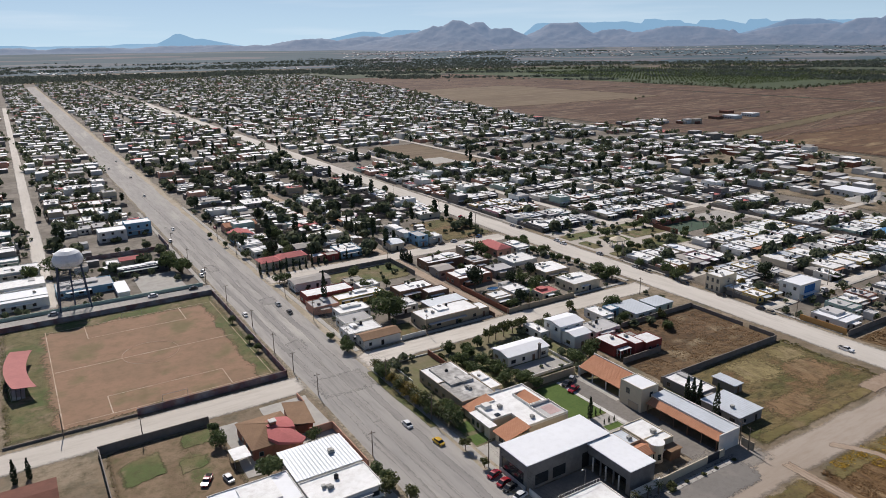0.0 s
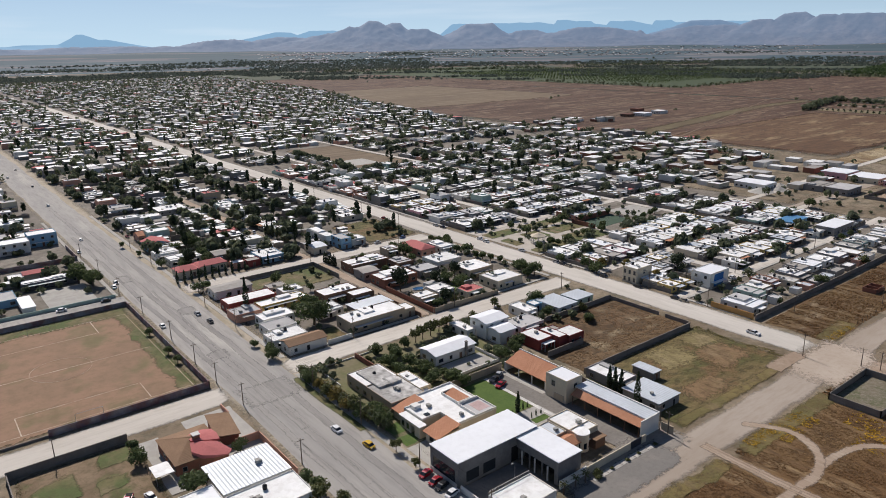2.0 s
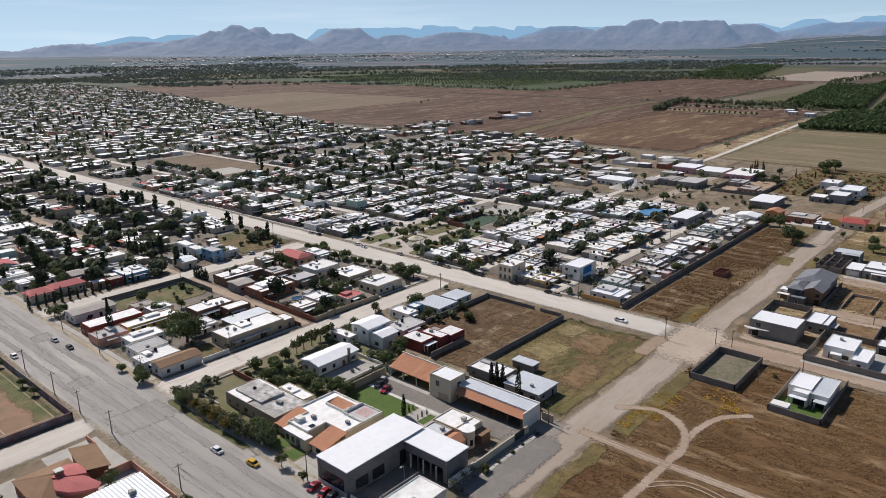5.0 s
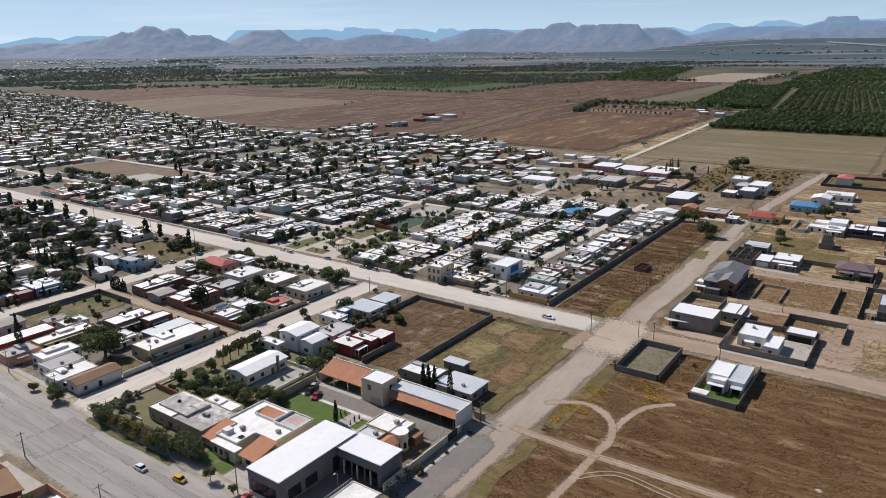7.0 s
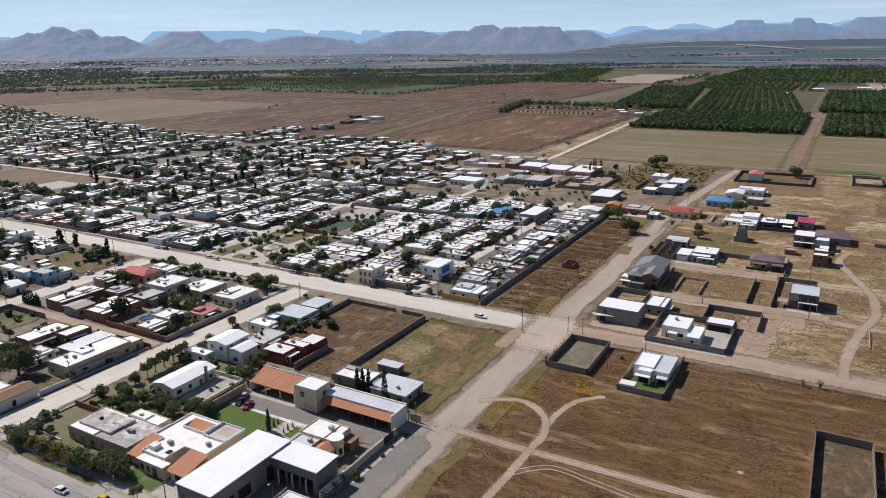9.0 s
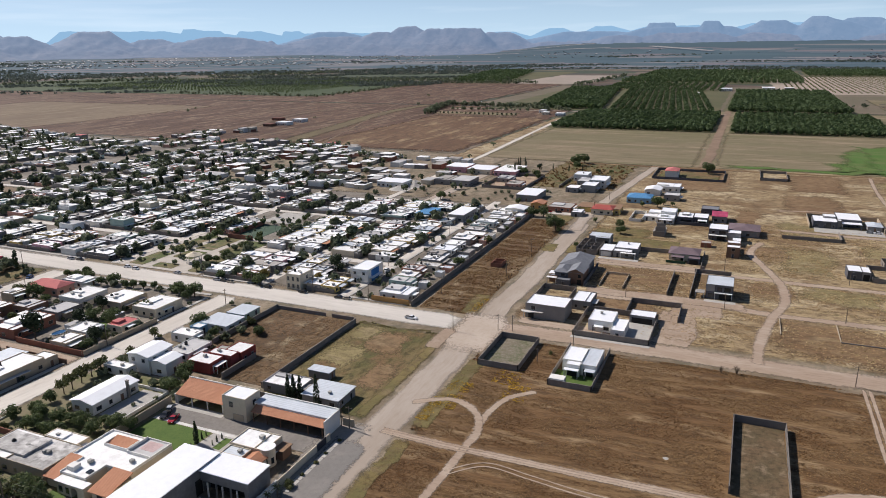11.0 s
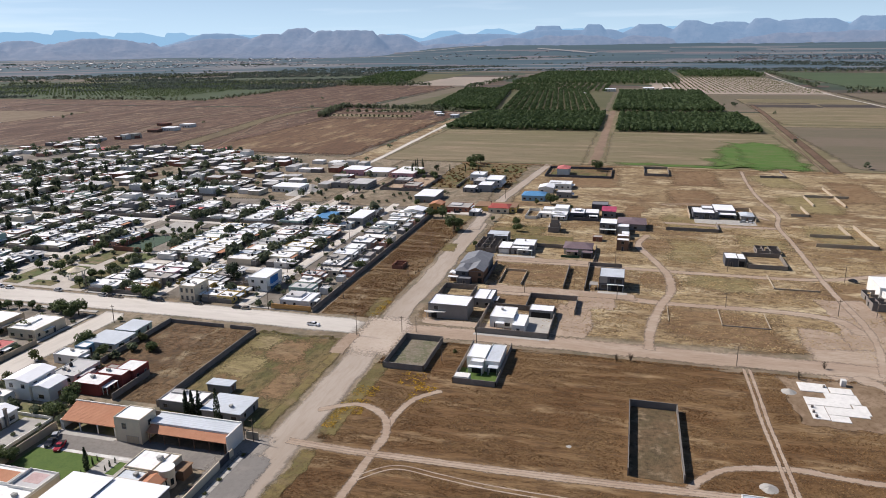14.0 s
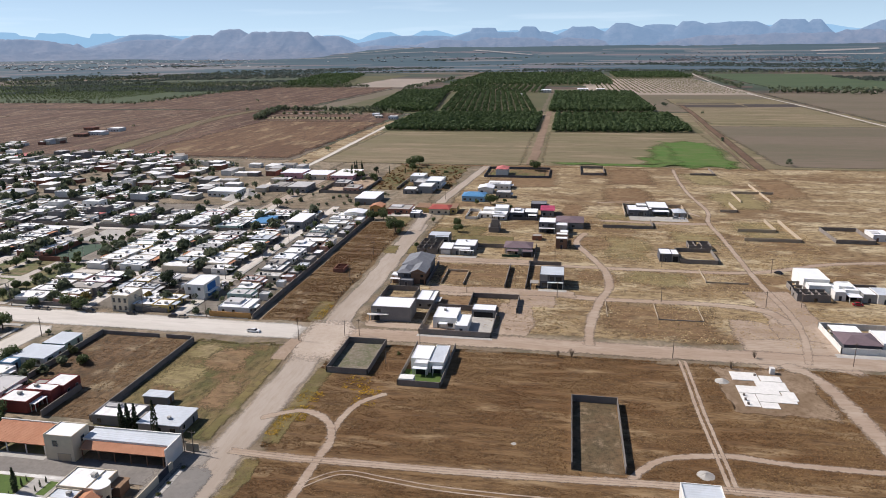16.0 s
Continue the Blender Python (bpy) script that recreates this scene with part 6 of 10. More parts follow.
sheet("road_gravel", 106, 141, 81.6, 92.6, 0.102, mat("dark asphalt apron", (0.20, 0.185, 0.168), (0.235, 0.215, 0.192), (0.15, 0.138, 0.122), 0.1, 0.8, 1.0, bump=0.03, ragged=2.6, grain=0.75), "dark asphalt apron before the compound", 0.8, 3)
e = thing("street_lamp", 102, 104, "slim grey street lamp with a curved arm", "street lamp")
bm = bmesh.new()
add_tube(bm, (0, 0, 0), (0, 0, 4.0), 0.07, 0.05)
part("pole", bm, STEEL, e)
bm = bmesh.new()
for a, b in zip(range(0, 90, 30), range(30, 120, 30)):
    add_tube(bm, (-0.7 + 0.7 * math.cos(radians(a)), 0, 4.0 + 0.5 * math.sin(radians(a))), (-0.7 + 0.7 * math.cos(radians(b)), 0, 4.0 + 0.5 * math.sin(radians(b))), 0.045, 0.045)
part("arm", bm, STEEL, e)
part("lamp_head", boxes((-1.25, -0.68, -0.13, 0.13, 4.42, 4.55)), TRIM, e)
sheet("pavement", 86.8, 88.6, 96, 188, 0.13, CONCRETE, "pale pavement along the avenue", 0.15, 3)
sheet("ground_lawn", 89.8, 94.8, 131.4, 136.0, 0.08, LAWN, "small green front garden", 0.4, 1)
sheet("ground_lawn", 90.6, 95.2, 138.2, 143.4, 0.08, LAWN, "small green front garden", 0.4, 1)
sheet("ground_patio", 89.4, 95.6, 120, 131, 0.08, CONCRETE, "pale concrete forecourt of a villa", 0.2, 2)
sheet("ground_verge", 84.5, 87.6, 145, 186, 0.1, PITCHGRASS, "grassy verge of the avenue", 0.5, 2)
fence_wall([(94, 172), (94, 186.5), (116, 186.5)], 0.6, WALLS["white"], label="low white kerb wall")
fence_wall([(108, 174.5), (108, 186)], 2.0, WALLS["brick"], label="brown brick garden wall")
sheet("field_lot", 90, 150, 120, 188, 0.05, mat("garden soil", (0.17, 0.145, 0.085), (0.12, 0.125, 0.05), (0.24, 0.19, 0.12), 0.1, 0.6, 0.6), "shady garden soil", 0.2, 4)

# houses beside the vacant lots
house(155.6, 163.2, 115, 128, 3.2, "grey", "white", "grey house with a white flat roof", extra=1)
house(153.6, 163.4, 100.4, 112.6, 3.2, "grey", "sheet", "low house with a pale sheet roof", "slab", extra=1)
house(168.8, 172.4, 113, 120.6, 2.8, "block", "sheet", "small grey shed with a sheet roof", "slab", sides="s", extra=0)
composed("maroon house with stepped white flat roofs", [
    (158.0, 164.6, 150.6, 160.0, 3.9, "maroon", "white", "s"), (164.61, 168.6, 147.6, 157.0, 4.3, "maroon", "white", ""), (168.61, 176.0, 146.6, 153.4, 4.0, "maroon", "white", "s"), (168.61, 173.0, 153.41, 158.4, 3.2, "maroon", "cement", "")],
    [(159.0, 164.0, 148.6, 150.5, 2.8, "white")], [(166.5, 154, 4.1), (162, 156, 3.75)])
house(150.8, 161.2, 169, 177.6, 6.0, "white", "bright", "two-storey white house with a shallow roof", "pitched", rise=0.8)
house(151.4, 158.6, 162.4, 168.6, 4.6, "white", "bright", "white house wing with a shallow roof", "pitched", rise=0.7)
house(162.5, 174, 163.6, 172.4, 3.2, "white", "grey", "low white house with a patched grey roof", extra=2)
house(174.8, 180.4, 173, 183, 3.3, "white", "white", "small white house", extra=1)
house(187, 197.2, 168.4, 180.6, 3.1, "white", "sheet", "long low house under pale sheet roofing", "slab", extra=0)
house(199, 208.6, 170, 178, 3.0, "mint", "sheet", "pale green house under sheet roofing", "slab", extra=0)
house(182.4, 186.4, 176.6, 181.2, 3.0, "blue", "white", "small blue-grey house", extra=0)
fence_wall([(174, 145.2), (157, 145.2)], 2.2, label="grey block wall beside a maroon house")
fence_wall([(157, 129.8), (214, 129.8)], 2.0)
fence_wall([(215.5, 131.5), (215.5, 141)], 1.6)
fence_wall([(215.5, 144), (215.5, 166.8)], 1.6)
fence_wall([(215.5, 166.8), (178, 166.8)], 2.0)
fence_wall([(152.4, 114), (152.4, 128.5)], 1.6)
sheet("field_lot", 177, 215, 146, 166.5, 0.05, mat("walled lot dry grass", (0.165, 0.104, 0.056), (0.105, 0.062, 0.030), (0.055, 0.036, 0.019), 0.05, 0.4, 1.9, mid=((0.29, 0.215, 0.13), 0.10, 0.54, 0.64), grain=0.78, bump=0.2, bump_scale=1.0), "walled lot of dry brown grass", 0.5, 3)

# ---- north of the cross street ----
house(92, 106, 201.6, 208.2, 3.3, "white", "brown", "white corner house with a brown tiled roof", "pitched", rise=1.0)
house(90, 103, 209.5, 218, 3.4, "white", "white", "white flat-roofed house", extra=2)
house(93, 104, 219.5, 228, 3.4, "white", "grey", "white flat-roofed house", extra=1)
fence_wall([(106.5, 201.4), (116, 201.4)], 1.8, WALLS["white"], label="white lot wall")
sheet("field_lot", 107, 117, 202, 216, 0.06, LOTGRASS, "small grassy lot", 0.4, 3)
house(117.4, 141, 204, 214.4, 4.4, "tan", "white", "long tan house with a white flat roof", extra=3)
house(141.2, 146, 204.4, 211, 3.4, "tan", "white", "tan garage wing", extra=0)
house(124.7, 140.4, 236.4, 245, 4.0, "brown", "white", "long brown-walled house with a white roof", extra=2)
house(133.6, 143.4, 229, 235, 4.0, "brown", "white", "brown-walled house with a white roof", extra=0)
house(128, 144, 216.4, 225, 2.9, "block", "sheet", "open yard roof of pale sheets", "slab", sides="", extra=0)
house(114.6, 125.6, 223.4, 232, 3.1, "white", "white", "white flat-roofed house under a large tree", extra=1)
house(91, 111, 251.2, 259.6, 4.4, "maroon", "white", "long maroon-walled house with a white roof", extra=1)
house(89.4, 100, 240.6, 249.2, 3.4, "salmon", "grey", "salmon house with a grey roof", extra=1)
house(93, 109, 270.6, 279, 3.4, "white", "cement", "white house with a shallow grey roof", "pitched", rise=0.6)
house(101, 121, 243.8, 250.4, 3.2, "yellow", "white", "yellow house with a long white roof", extra=1)
house(95.4, 108, 229.4, 237, 3.4, "white", "white", "white flat-roofed house", extra=1)
house(115, 124, 253, 260, 3.2, "white", "white", "white flat-roofed house", extra=1)
house(113, 121, 262, 268, 3.0, "cream", "cement", "cream house with a cement roof", extra=1)
fence_wall([(110, 285.4), (146, 285.4), (146, 262)], 2.2, label="grey block lot wall")
sheet("field_lot", 110, 146, 262, 285, 0.06, PITCHGRASS, "rough grassy back lot", 0.5, 3)
fence_wall([(146.2, 201), (146.2, 230)], 1.8, WALLS["brown"], label="brown lane wall")
# red-roofed villa along the next street
house(90.6, 100, 308, 317, 3.2, "cream", "pinkred", "cream house with a faded red roof", "pitched", rise=1.5, hip=3.0)
house(100.4, 113.6, 310, 318.6, 3.2, "cream", "pinkred", "cream house wing with a faded red roof", "pitched", rise=1.4, hip=2.5)
house(115, 121, 305.6, 311, 3.0, "salmon", "white", "small salmon house", extra=0)
house(121.4, 128, 303.8, 309, 3.2, "maroon", "cement", "small maroon house", extra=0)
house(128.4, 140, 304, 316.6, 3.6, "blue", "white", "blue-grey house with a white roof", extra=2)
house(91.4, 102.4, 342.6, 351.2, 3.5, "white", "white", "white flat-roofed house", extra=1)
house(93.6, 108.3, 327.8, 337, 3.5, "white", "white", "white flat-roofed house", extra=1)
house(93, 104, 362.4, 374, 3.4, "blue", "pinkred", "house with a red gabled roof", "pitched", rise=1.8, axis="y")
house(95, 112.6, 384.6, 395, 3.4, "salmon", "clay", "long house with a clay-tiled roof", "pitched", rise=1.4)
house(118.4, 136, 426.4, 442, 6.0, "grey", "white", "large two-storey house with white roofs", extra=3)
house(135.4, 142.4, 385.2, 395, 3.4, "brick", "white", "brick house with a white roof", extra=0)
house(128, 135, 337, 344.4, 3.3, "white", "white", "small white house", extra=1)
house(113, 122, 322, 331, 3.3, "block", "cement", "grey house with a cement roof", "pitched", rise=0.9)
house(112, 126, 412, 422, 3.4, "cream", "cement", "cream house with a cement roof", "pitched", rise=0.8)
fence_wall([(106, 377), (134, 377)], 2.6, label="dark grey lot wall")
fence_wall([(106, 348), (134, 348)], 2.2, label="dark grey lot wall")
house(153.6, 173.6, 262.8, 273, 4.0, "brown", "white", "long brown-walled house with a white roof", extra=2)
house(171.4, 180, 252, 261.6, 4.0, "brown", "grey", "brown-walled house with a grey roof", extra=0)
house(153.4, 170.4, 236.2, 247.4, 4.0, "brick", "white", "brick house with a white roof", extra=1)
house(152.6, 160.4, 251.6, 260, 3.4, "grey", "cement", "grey house with a shallow roof", "pitched", rise=0.6)
house(192.6, 201, 263, 279.6, 3.6, "salmon", "pinkred", "house with a bright faded red roof", "pitched", rise=1.6, axis="y", hip=3)
house(186, 200, 241.6, 253.6, 4.0, "white", "white", "white house with a raised parapet", extra=2)
house(189, 202.8, 222.6, 235.6, 4.0, "tan", "white", "tan house with a white roof", extra=2)
house(188.6, 203, 204, 216, 4.0, "cream", "white", "cream house with a pale roof", extra=1)
house(152.8, 161.2, 209, 217, 3.5, "tan", "white", "tan house with a white roof", extra=1)
house(172, 181, 204, 211, 3.2, "cream", "pinkred", "small house with a pink roof", extra=0)
house(163, 171.4, 211.4, 221, 3.3, "white", "white", "white house behind pines", extra=1)
house(181, 188.4, 275, 282, 3.5, "tan", "white", "tan house with a white roof", extra=0)
house(173, 184, 238, 247, 3.4, "block", "grey", "grey house with a grey roof", extra=1)
house(204, 212, 262, 274, 3.2, "white", "white", "white house by the avenue", extra=1)
sheet("ground_lawn", 172, 186, 212, 222, 0.08, LAWN, "green back garden", 0.4, 2)
sheet("ground_lawn", 176, 185, 248.5, 252, 0.08, LAWN, "green back garden", 0.4, 2)
bm = bmesh.new()
for k in range(12):
    a0, a1 = k * math.tau / 12, (k + 1) * math.tau / 12
    add_tube(bm, (3 * math.cos(a0), 2.2 * math.sin(a0), 0.12), (3 * math.cos(a1), 2.2 * math.sin(a1), 0.12), 0.3, n=5)
e = thing("pool", 164.5, 227.5, "small blue garden swimming pool", "pool")
part("rim", bm, CONCRETE, e)
part("water", boxes((-2.4, 2.4, -1.6, 1.6, 0.06, 0.14)), mat("blue pool water", (0.03, 0.10, 0.22), None, None, rough=0.08), e)
fence_wall([(152.6, 201), (152.6, 234)], 2.2, WALLS["brick"], label="brick lane wall")
fence_wall([(152.6, 201.2), (186, 201.2)], 2.0, WALLS["tan"], label="tan street wall")
house(168.4, 173.6, 313, 334, 4.8, "white", "white", "long white two-part building", extra=0)
house(155, 162.2, 301.8, 312, 3.4, "cream", "sheet", "cream house under sheet roofing", "pitched", rise=0.8)
house(170.2, 176, 300.6, 311, 5.6, "blue", "grey", "tall blue-grey house", extra=0)
house(178, 186, 303, 311, 3.4, "white", "white", "white flat-roofed house", extra=1)
sheet("field_lot", 187, 219, 301, 345, 0.06, LOTGRASS, "empty corner lot of trampled grass", 1.0, 4)

# ---- west of the avenue ----
house(39.6, 51.6, 156.2, 170.8, 3.3, "brick", "brown", "brick house with a brown hipped roof", "pitched", rise=2.0, hip=6.5)
e = thing("garage", 55.7, 168, "brick garage under a sloping brown shingle roof", "garage", turn=-8)
part("wall", boxes((-2.7, 2.7, -6, 6, 0, 2.7)), WALLS["brick"], e)
bm = bmesh.new()
lo = [bm.verts.new(p) for p in ((-3.2, -6.6, 3.6), (3.2, -6.6, 2.7), (3.2, 6.6, 2.7), (-3.2, 6.6, 3.6))]
hi = [bm.verts.new((v.co.x, v.co.y, v.co.z + 0.2)) for v in lo]
bm.faces.new(hi)
bm.faces.new(lo[::-1])
for k in range(4):
    bm.faces.new((lo[k], lo[(k + 1) % 4], hi[(k + 1) % 4], hi[k]))
part("roof", bm, ROOFS["brown"], e, "sloping brown shingle roof")
e = thing("house_wing", 46.6, 162.2, "brick house wing under fanned faded red roofs", "house")
for lobe in (((-1.6, 2.6), (0.6, 4.0), (3.0, 4.2), (5.2, 3.6), (5.6, 0.4), (5.2, -2.8), (2.6, -2.4), (0.6, -1.6), (-1.4, -0.6)),
             ((-1.8, -1.2), (0.5, -2.0), (2.6, -2.8), (4.2, -3.6), (6.2, -8.0), (4.8, -9.4), (1.8, -8.6), (-0.8, -7.2), (-2.6, -4.6))):
    bm = bmesh.new()
    lo = [bm.verts.new((x, y, 3.32)) for x, y in lobe]
    hi = [bm.verts.new((x, y, 5.7 - 0.2 * math.hypot(x, y))) for x, y in lobe]
    cx, cy = sum(p[0] for p in lobe) / 9, sum(p[1] for p in lobe) / 9
    hub = bm.verts.new((cx, cy, 5.9 - 0.2 * math.hypot(cx, cy)))
    bm.faces.new(lo)
    for k in range(9):
        bm.faces.new((lo[k], hi[k], hi[(k + 1) % 9], lo[(k + 1) % 9]))
        bm.faces.new((hi[k], hub, hi[(k + 1) % 9]))
    bmesh.ops.recalc_face_normals(bm, faces=bm.faces)
    part("roof", bm, ROOFS["pinkred"], e, "faceted faded red roof")
bm = bmesh.new()
add_prism(bm, [(-1.6, -6.05), (1.8, -8.0), (4.6, -8.7), (5.4, -7.6), (4.4, -6.05)], 0, 3.31)
part("wall", bm, WALLS["brick"], e)
e = thing("roof_chimney", 46.8, 162.4, "square brick chimney with a pale cap", "chimney")
part("shaft", boxes((-0.8, 0.8, -0.8, 0.8, 3.2, 6.3)), WALLS["brick"], e)
part("cap", boxes((-0.95, 0.95, -0.95, 0.95, 6.302, 6.5)), TRIM, e)
house(44.2, 60.4, 137.6, 151.2, 3.6, "white", "sheet", "white house under corrugated steel roofing", "slab", extra=1)
house(44, 60.6, 126, 136.6, 3.5, "white", "white", "white flat-roofed house with turrets", extra=2)
house(25, 43.6, 127, 143.4, 3.4, "white", "bright", "long white flat-roofed house", extra=1)
fence_wall([(62.4, 138), (62.4, 160), (56, 160)], 2.4, WALLS["salmon"], label="salmon garden wall by the avenue")
fence_wall([(60.6, 176.6), (60.6, 182)], 1.6, WALLS["salmon"], label="salmon gate wall")
e = thing("canopy", 36.7, 158.2, "pale sheet canopy over a parking place", "canopy")
part("roof", boxes((-2.2, 2.2, -2.8, 2.8, 2.5, 2.6)), ROOFS["white"], e)
for x, y in ((-2, -2.6), (2, -2.6), (-2, 2.6), (2, 2.6)):
    part("post", boxes((x - 0.06, x + 0.06, y - 0.06, y + 0.06, 0, 2.5)), STEEL, e)
sheet("ground_patio", 36.2, 41.4, 150, 178, 0.08, CONCRETE, "pale concrete drive beside a brick house", 0.4, 2)
for x0, x1, y0, y1 in ((10, 21, 161, 173), (25, 34.4, 171, 179), (22, 30, 160, 167)):
    sheet("field_verge", x0, x1, y0, y1, 0.09, PITCHGRASS, "green weeds in a rough lot", 2, 2)
fence_wall([(7, 181.2), (34.6, 181.2)], 2.4, label="long grey block lot wall")
fence_wall([(7, 181), (7, 150)], 2.0, label="dark lot wall")
car("red", 27.4, 153.8, 60, True)
car("silver", 32, 151.8, 100)
house(-16, -3.4, 158, 170.6, 3.0, "brown", "rust", "house with a dark brown-red roof", "pitched", rise=1.0)
tree("y", -11.6, 178.4, 0.9)
tree("y", -8.6, 179, 0.9)
# football ground
PAINTED = mat("painted block wall", (0.30, 0.29, 0.29), (0.20, 0.11, 0.10), (0.12, 0.14, 0.22), 0.18, 0.6, 0.6)
fence_wall([(19, 197), (62.8, 197), (62.8, 284)], 2.2, PAINTED, label="painted block wall of the football ground")
fence_wall([(62.8, 284), (62.8, 288.6), (-14, 288.6)], 2.0, PAINTED, label="painted block wall of the football ground")
fence_wall([(-14, 197.2), (19, 197.2)], 0.7, BLOCKWALL, label="low brown block wall")
for y in (201.2, 279.8):
    e = thing("goal", 30, y, "rusty football goal frame", "goal", "goals")
    bm = bmesh.new()
    for p, q in (((-3.6, 0, 0), (-3.6, 0, 2.4)), ((3.6, 0, 0), (3.6, 0, 2.4)), ((-3.6, 0, 2.4), (3.6, 0, 2.4))):
        add_tube(bm, p, q, 0.06, n=6)
    part("frame", bm, STEEL, e)
e = thing("stand", -7, 240.6, "small stand under a curved pink-red roof", "grandstand")
PINKROOF = mat("faded pink roof", (0.48, 0.20, 0.18), (0.44, 0.18, 0.165), None, 0.3, 1.5, 0.3)
for k in range(12):
    bm = bmesh.new()
    y0, y1 = -15.5 + k * 2.58, -15.5 + (k + 1) * 2.58
    bow = [2.2 * (1 - ((y * 2) / 31) ** 2) for y in (y0, y1)]
    v = [bm.verts.new(p) for p in ((-3.6 - bow[0], y0, 4.4), (2.6 - bow[0], y0, 3.6), (2.6 - bow[1], y1, 3.6), (-3.6 - bow[1], y1, 4.4))]
    u = [bm.verts.new((q.co.x, q.co.y, q.co.z + 0.12)) for q in v]
    bm.faces.new(u)
    bm.faces.new(v[::-1])
    for i in range(4):
        bm.faces.new((v[i], v[(i + 1) % 4], u[(i + 1) % 4], u[i]))
    part("roof_panel", bm, PINKROOF, e, "faded pink roof sheet")
for k in range(7):
    y = -14 + k * 4.66
    bm = bmesh.new()
    add_tube(bm, (-4.4, y, 0), (-4.6, y, 4.3), 0.08, n=6)
    part("post", bm, STEEL, e)
for k in range(3):
    part("bench", boxes((-4.2 + k * 1.2, -3.2 + k * 1.2, -14, 14, 0, 1.3 - k * 0.4)), CONCRETE, e)
# school yard, water tower
e = thing("water_tower", 12.6, 304.6, "white water tower on dark blue steel legs", "water tower")
bm = bmesh.new()
prof = ((0.6, 16.6), (3.4, 17.0), (5.2, 18.4), (5.7, 20.0), (5.5, 21.0), (4.6, 22.8), (3.0, 23.9), (1.2, 24.4), (0.3, 24.5))
rings = [[bm.verts.new((r * math.cos(k * math.tau / 28), r * math.sin(k * math.tau / 28), z)) for k in range(28)] for r, z in prof]
for a, b in zip(rings, rings[1:]):
    for k in range(28):
        bm.faces.new((a[k], a[(k + 1) % 28], b[(k + 1) % 28], b[k]))
bm.faces.new(rings[-1])
bm.faces.new(rings[0][::-1])
part("tank", bm, mat("white tank paint", (0.86, 0.86, 0.86), (0.82, 0.82, 0.81), (0.48, 0.46, 0.43), 0.2, 1.0, 0.3, rough=0.5), e, "white riveted tank")
bm = bmesh.new()
for k in range(24):
    a0, a1 = k * math.tau / 24, (k + 1) * math.tau / 24
    for z in (18.6, 19.6):
        add_tube(bm, (6.3 * math.cos(a0), 6.3 * math.sin(a0), z), (6.3 * math.cos(a1), 6.3 * math.sin(a1), z), 0.05, n=4)
    add_tube(bm, (5.3 * math.cos(a0), 5.3 * math.sin(a0), 18.5), (6.3 * math.cos(a0), 6.3 * math.sin(a0), 18.6), 0.06, n=4)
part("gallery", bm, TRIM, e)
for sx in (-1, 1):
    for sy in (-1, 1):
        bm = bmesh.new()
        add_tube(bm, (sx * 5.6, sy * 5.0, 0), (sx * 4.2, sy * 4.0, 18.2), 0.28, 0.25, 8)
        part("leg", bm, BLUEIRON, e)
lv = [0.2, 6, 12, 16.9]
for i, z in enumerate(lv[1:]):
    for a, b in (((-1, -1), (1, -1)), ((1, -1), (1, 1)), ((1, 1), (-1, 1)), ((-1, 1), (-1, -1))):
        f = lambda s, zz: ((5.6 - 1.4 * zz / 18.2) * s[0], (5.0 - 1.0 * zz / 18.2) * s[1], zz)
        for p, q, r in ((f(a, z), f(b, z), 0.10), (f(a, lv[i]), f(b, z), 0.06), (f(b, lv[i]), f(a, z), 0.06)):
            bm = bmesh.new()
            add_tube(bm, p, q, r, n=5)
            part("brace", bm, BLUEIRON, e)
bm = bmesh.new()
add_tube(bm, (0, 0, 0), (0, 0, 17.0), 0.3, n=10)
part("riser_pipe", bm, BLUEIRON, e)
fence_wall([(-14, 301.6), (62, 301.6)], 1.5, WALLS["mint"], label="pale green school wall")
house(33, 55.4, 335, 341.6, 3.4, "dark", "bright", "long school building with a white roof", sides="s", extra=0)
house(36, 49.4, 350.6, 357, 3.1, "cream", "pinkred", "small school building with a red roof", "pitched", rise=0.9)
house(30, 36, 349, 356.4, 3.0, "white", "white", "small white school building", extra=0)
house(28.8, 33.2, 303.8, 319.4, 3.0, "white", "bright", "low white school canopy", "slab", sides="", extra=0)
house(7, 29, 318, 331, 3.2, "blue", "grey", "long grey-roofed school building", extra=1)
sheet("ground_court", 38, 56, 305, 331, 0.07, CONCRETE, "concrete school playground", 0.3, 4)
house(33, 47, 403.6, 414, 6.0, "white", "bright", "white hall with a large dark door", sides="s", extra=0)
house(47.4, 61, 412, 422, 6.8, "blue", "white", "two-storey blue-grey building", sides="sw", extra=0)
house(-14, 4, 312, 327, 4.0, "white", "bright", "large white building", extra=1)
house(-14, 4, 334, 346, 3.6, "white", "white", "long white building", extra=0)
house(-13, 3, 358, 370, 3.8, "white", "white", "long white building", extra=1)
fence_wall([(62, 398), (62, 372), (12, 372)], 2.2, PAINTED, label="painted school wall")


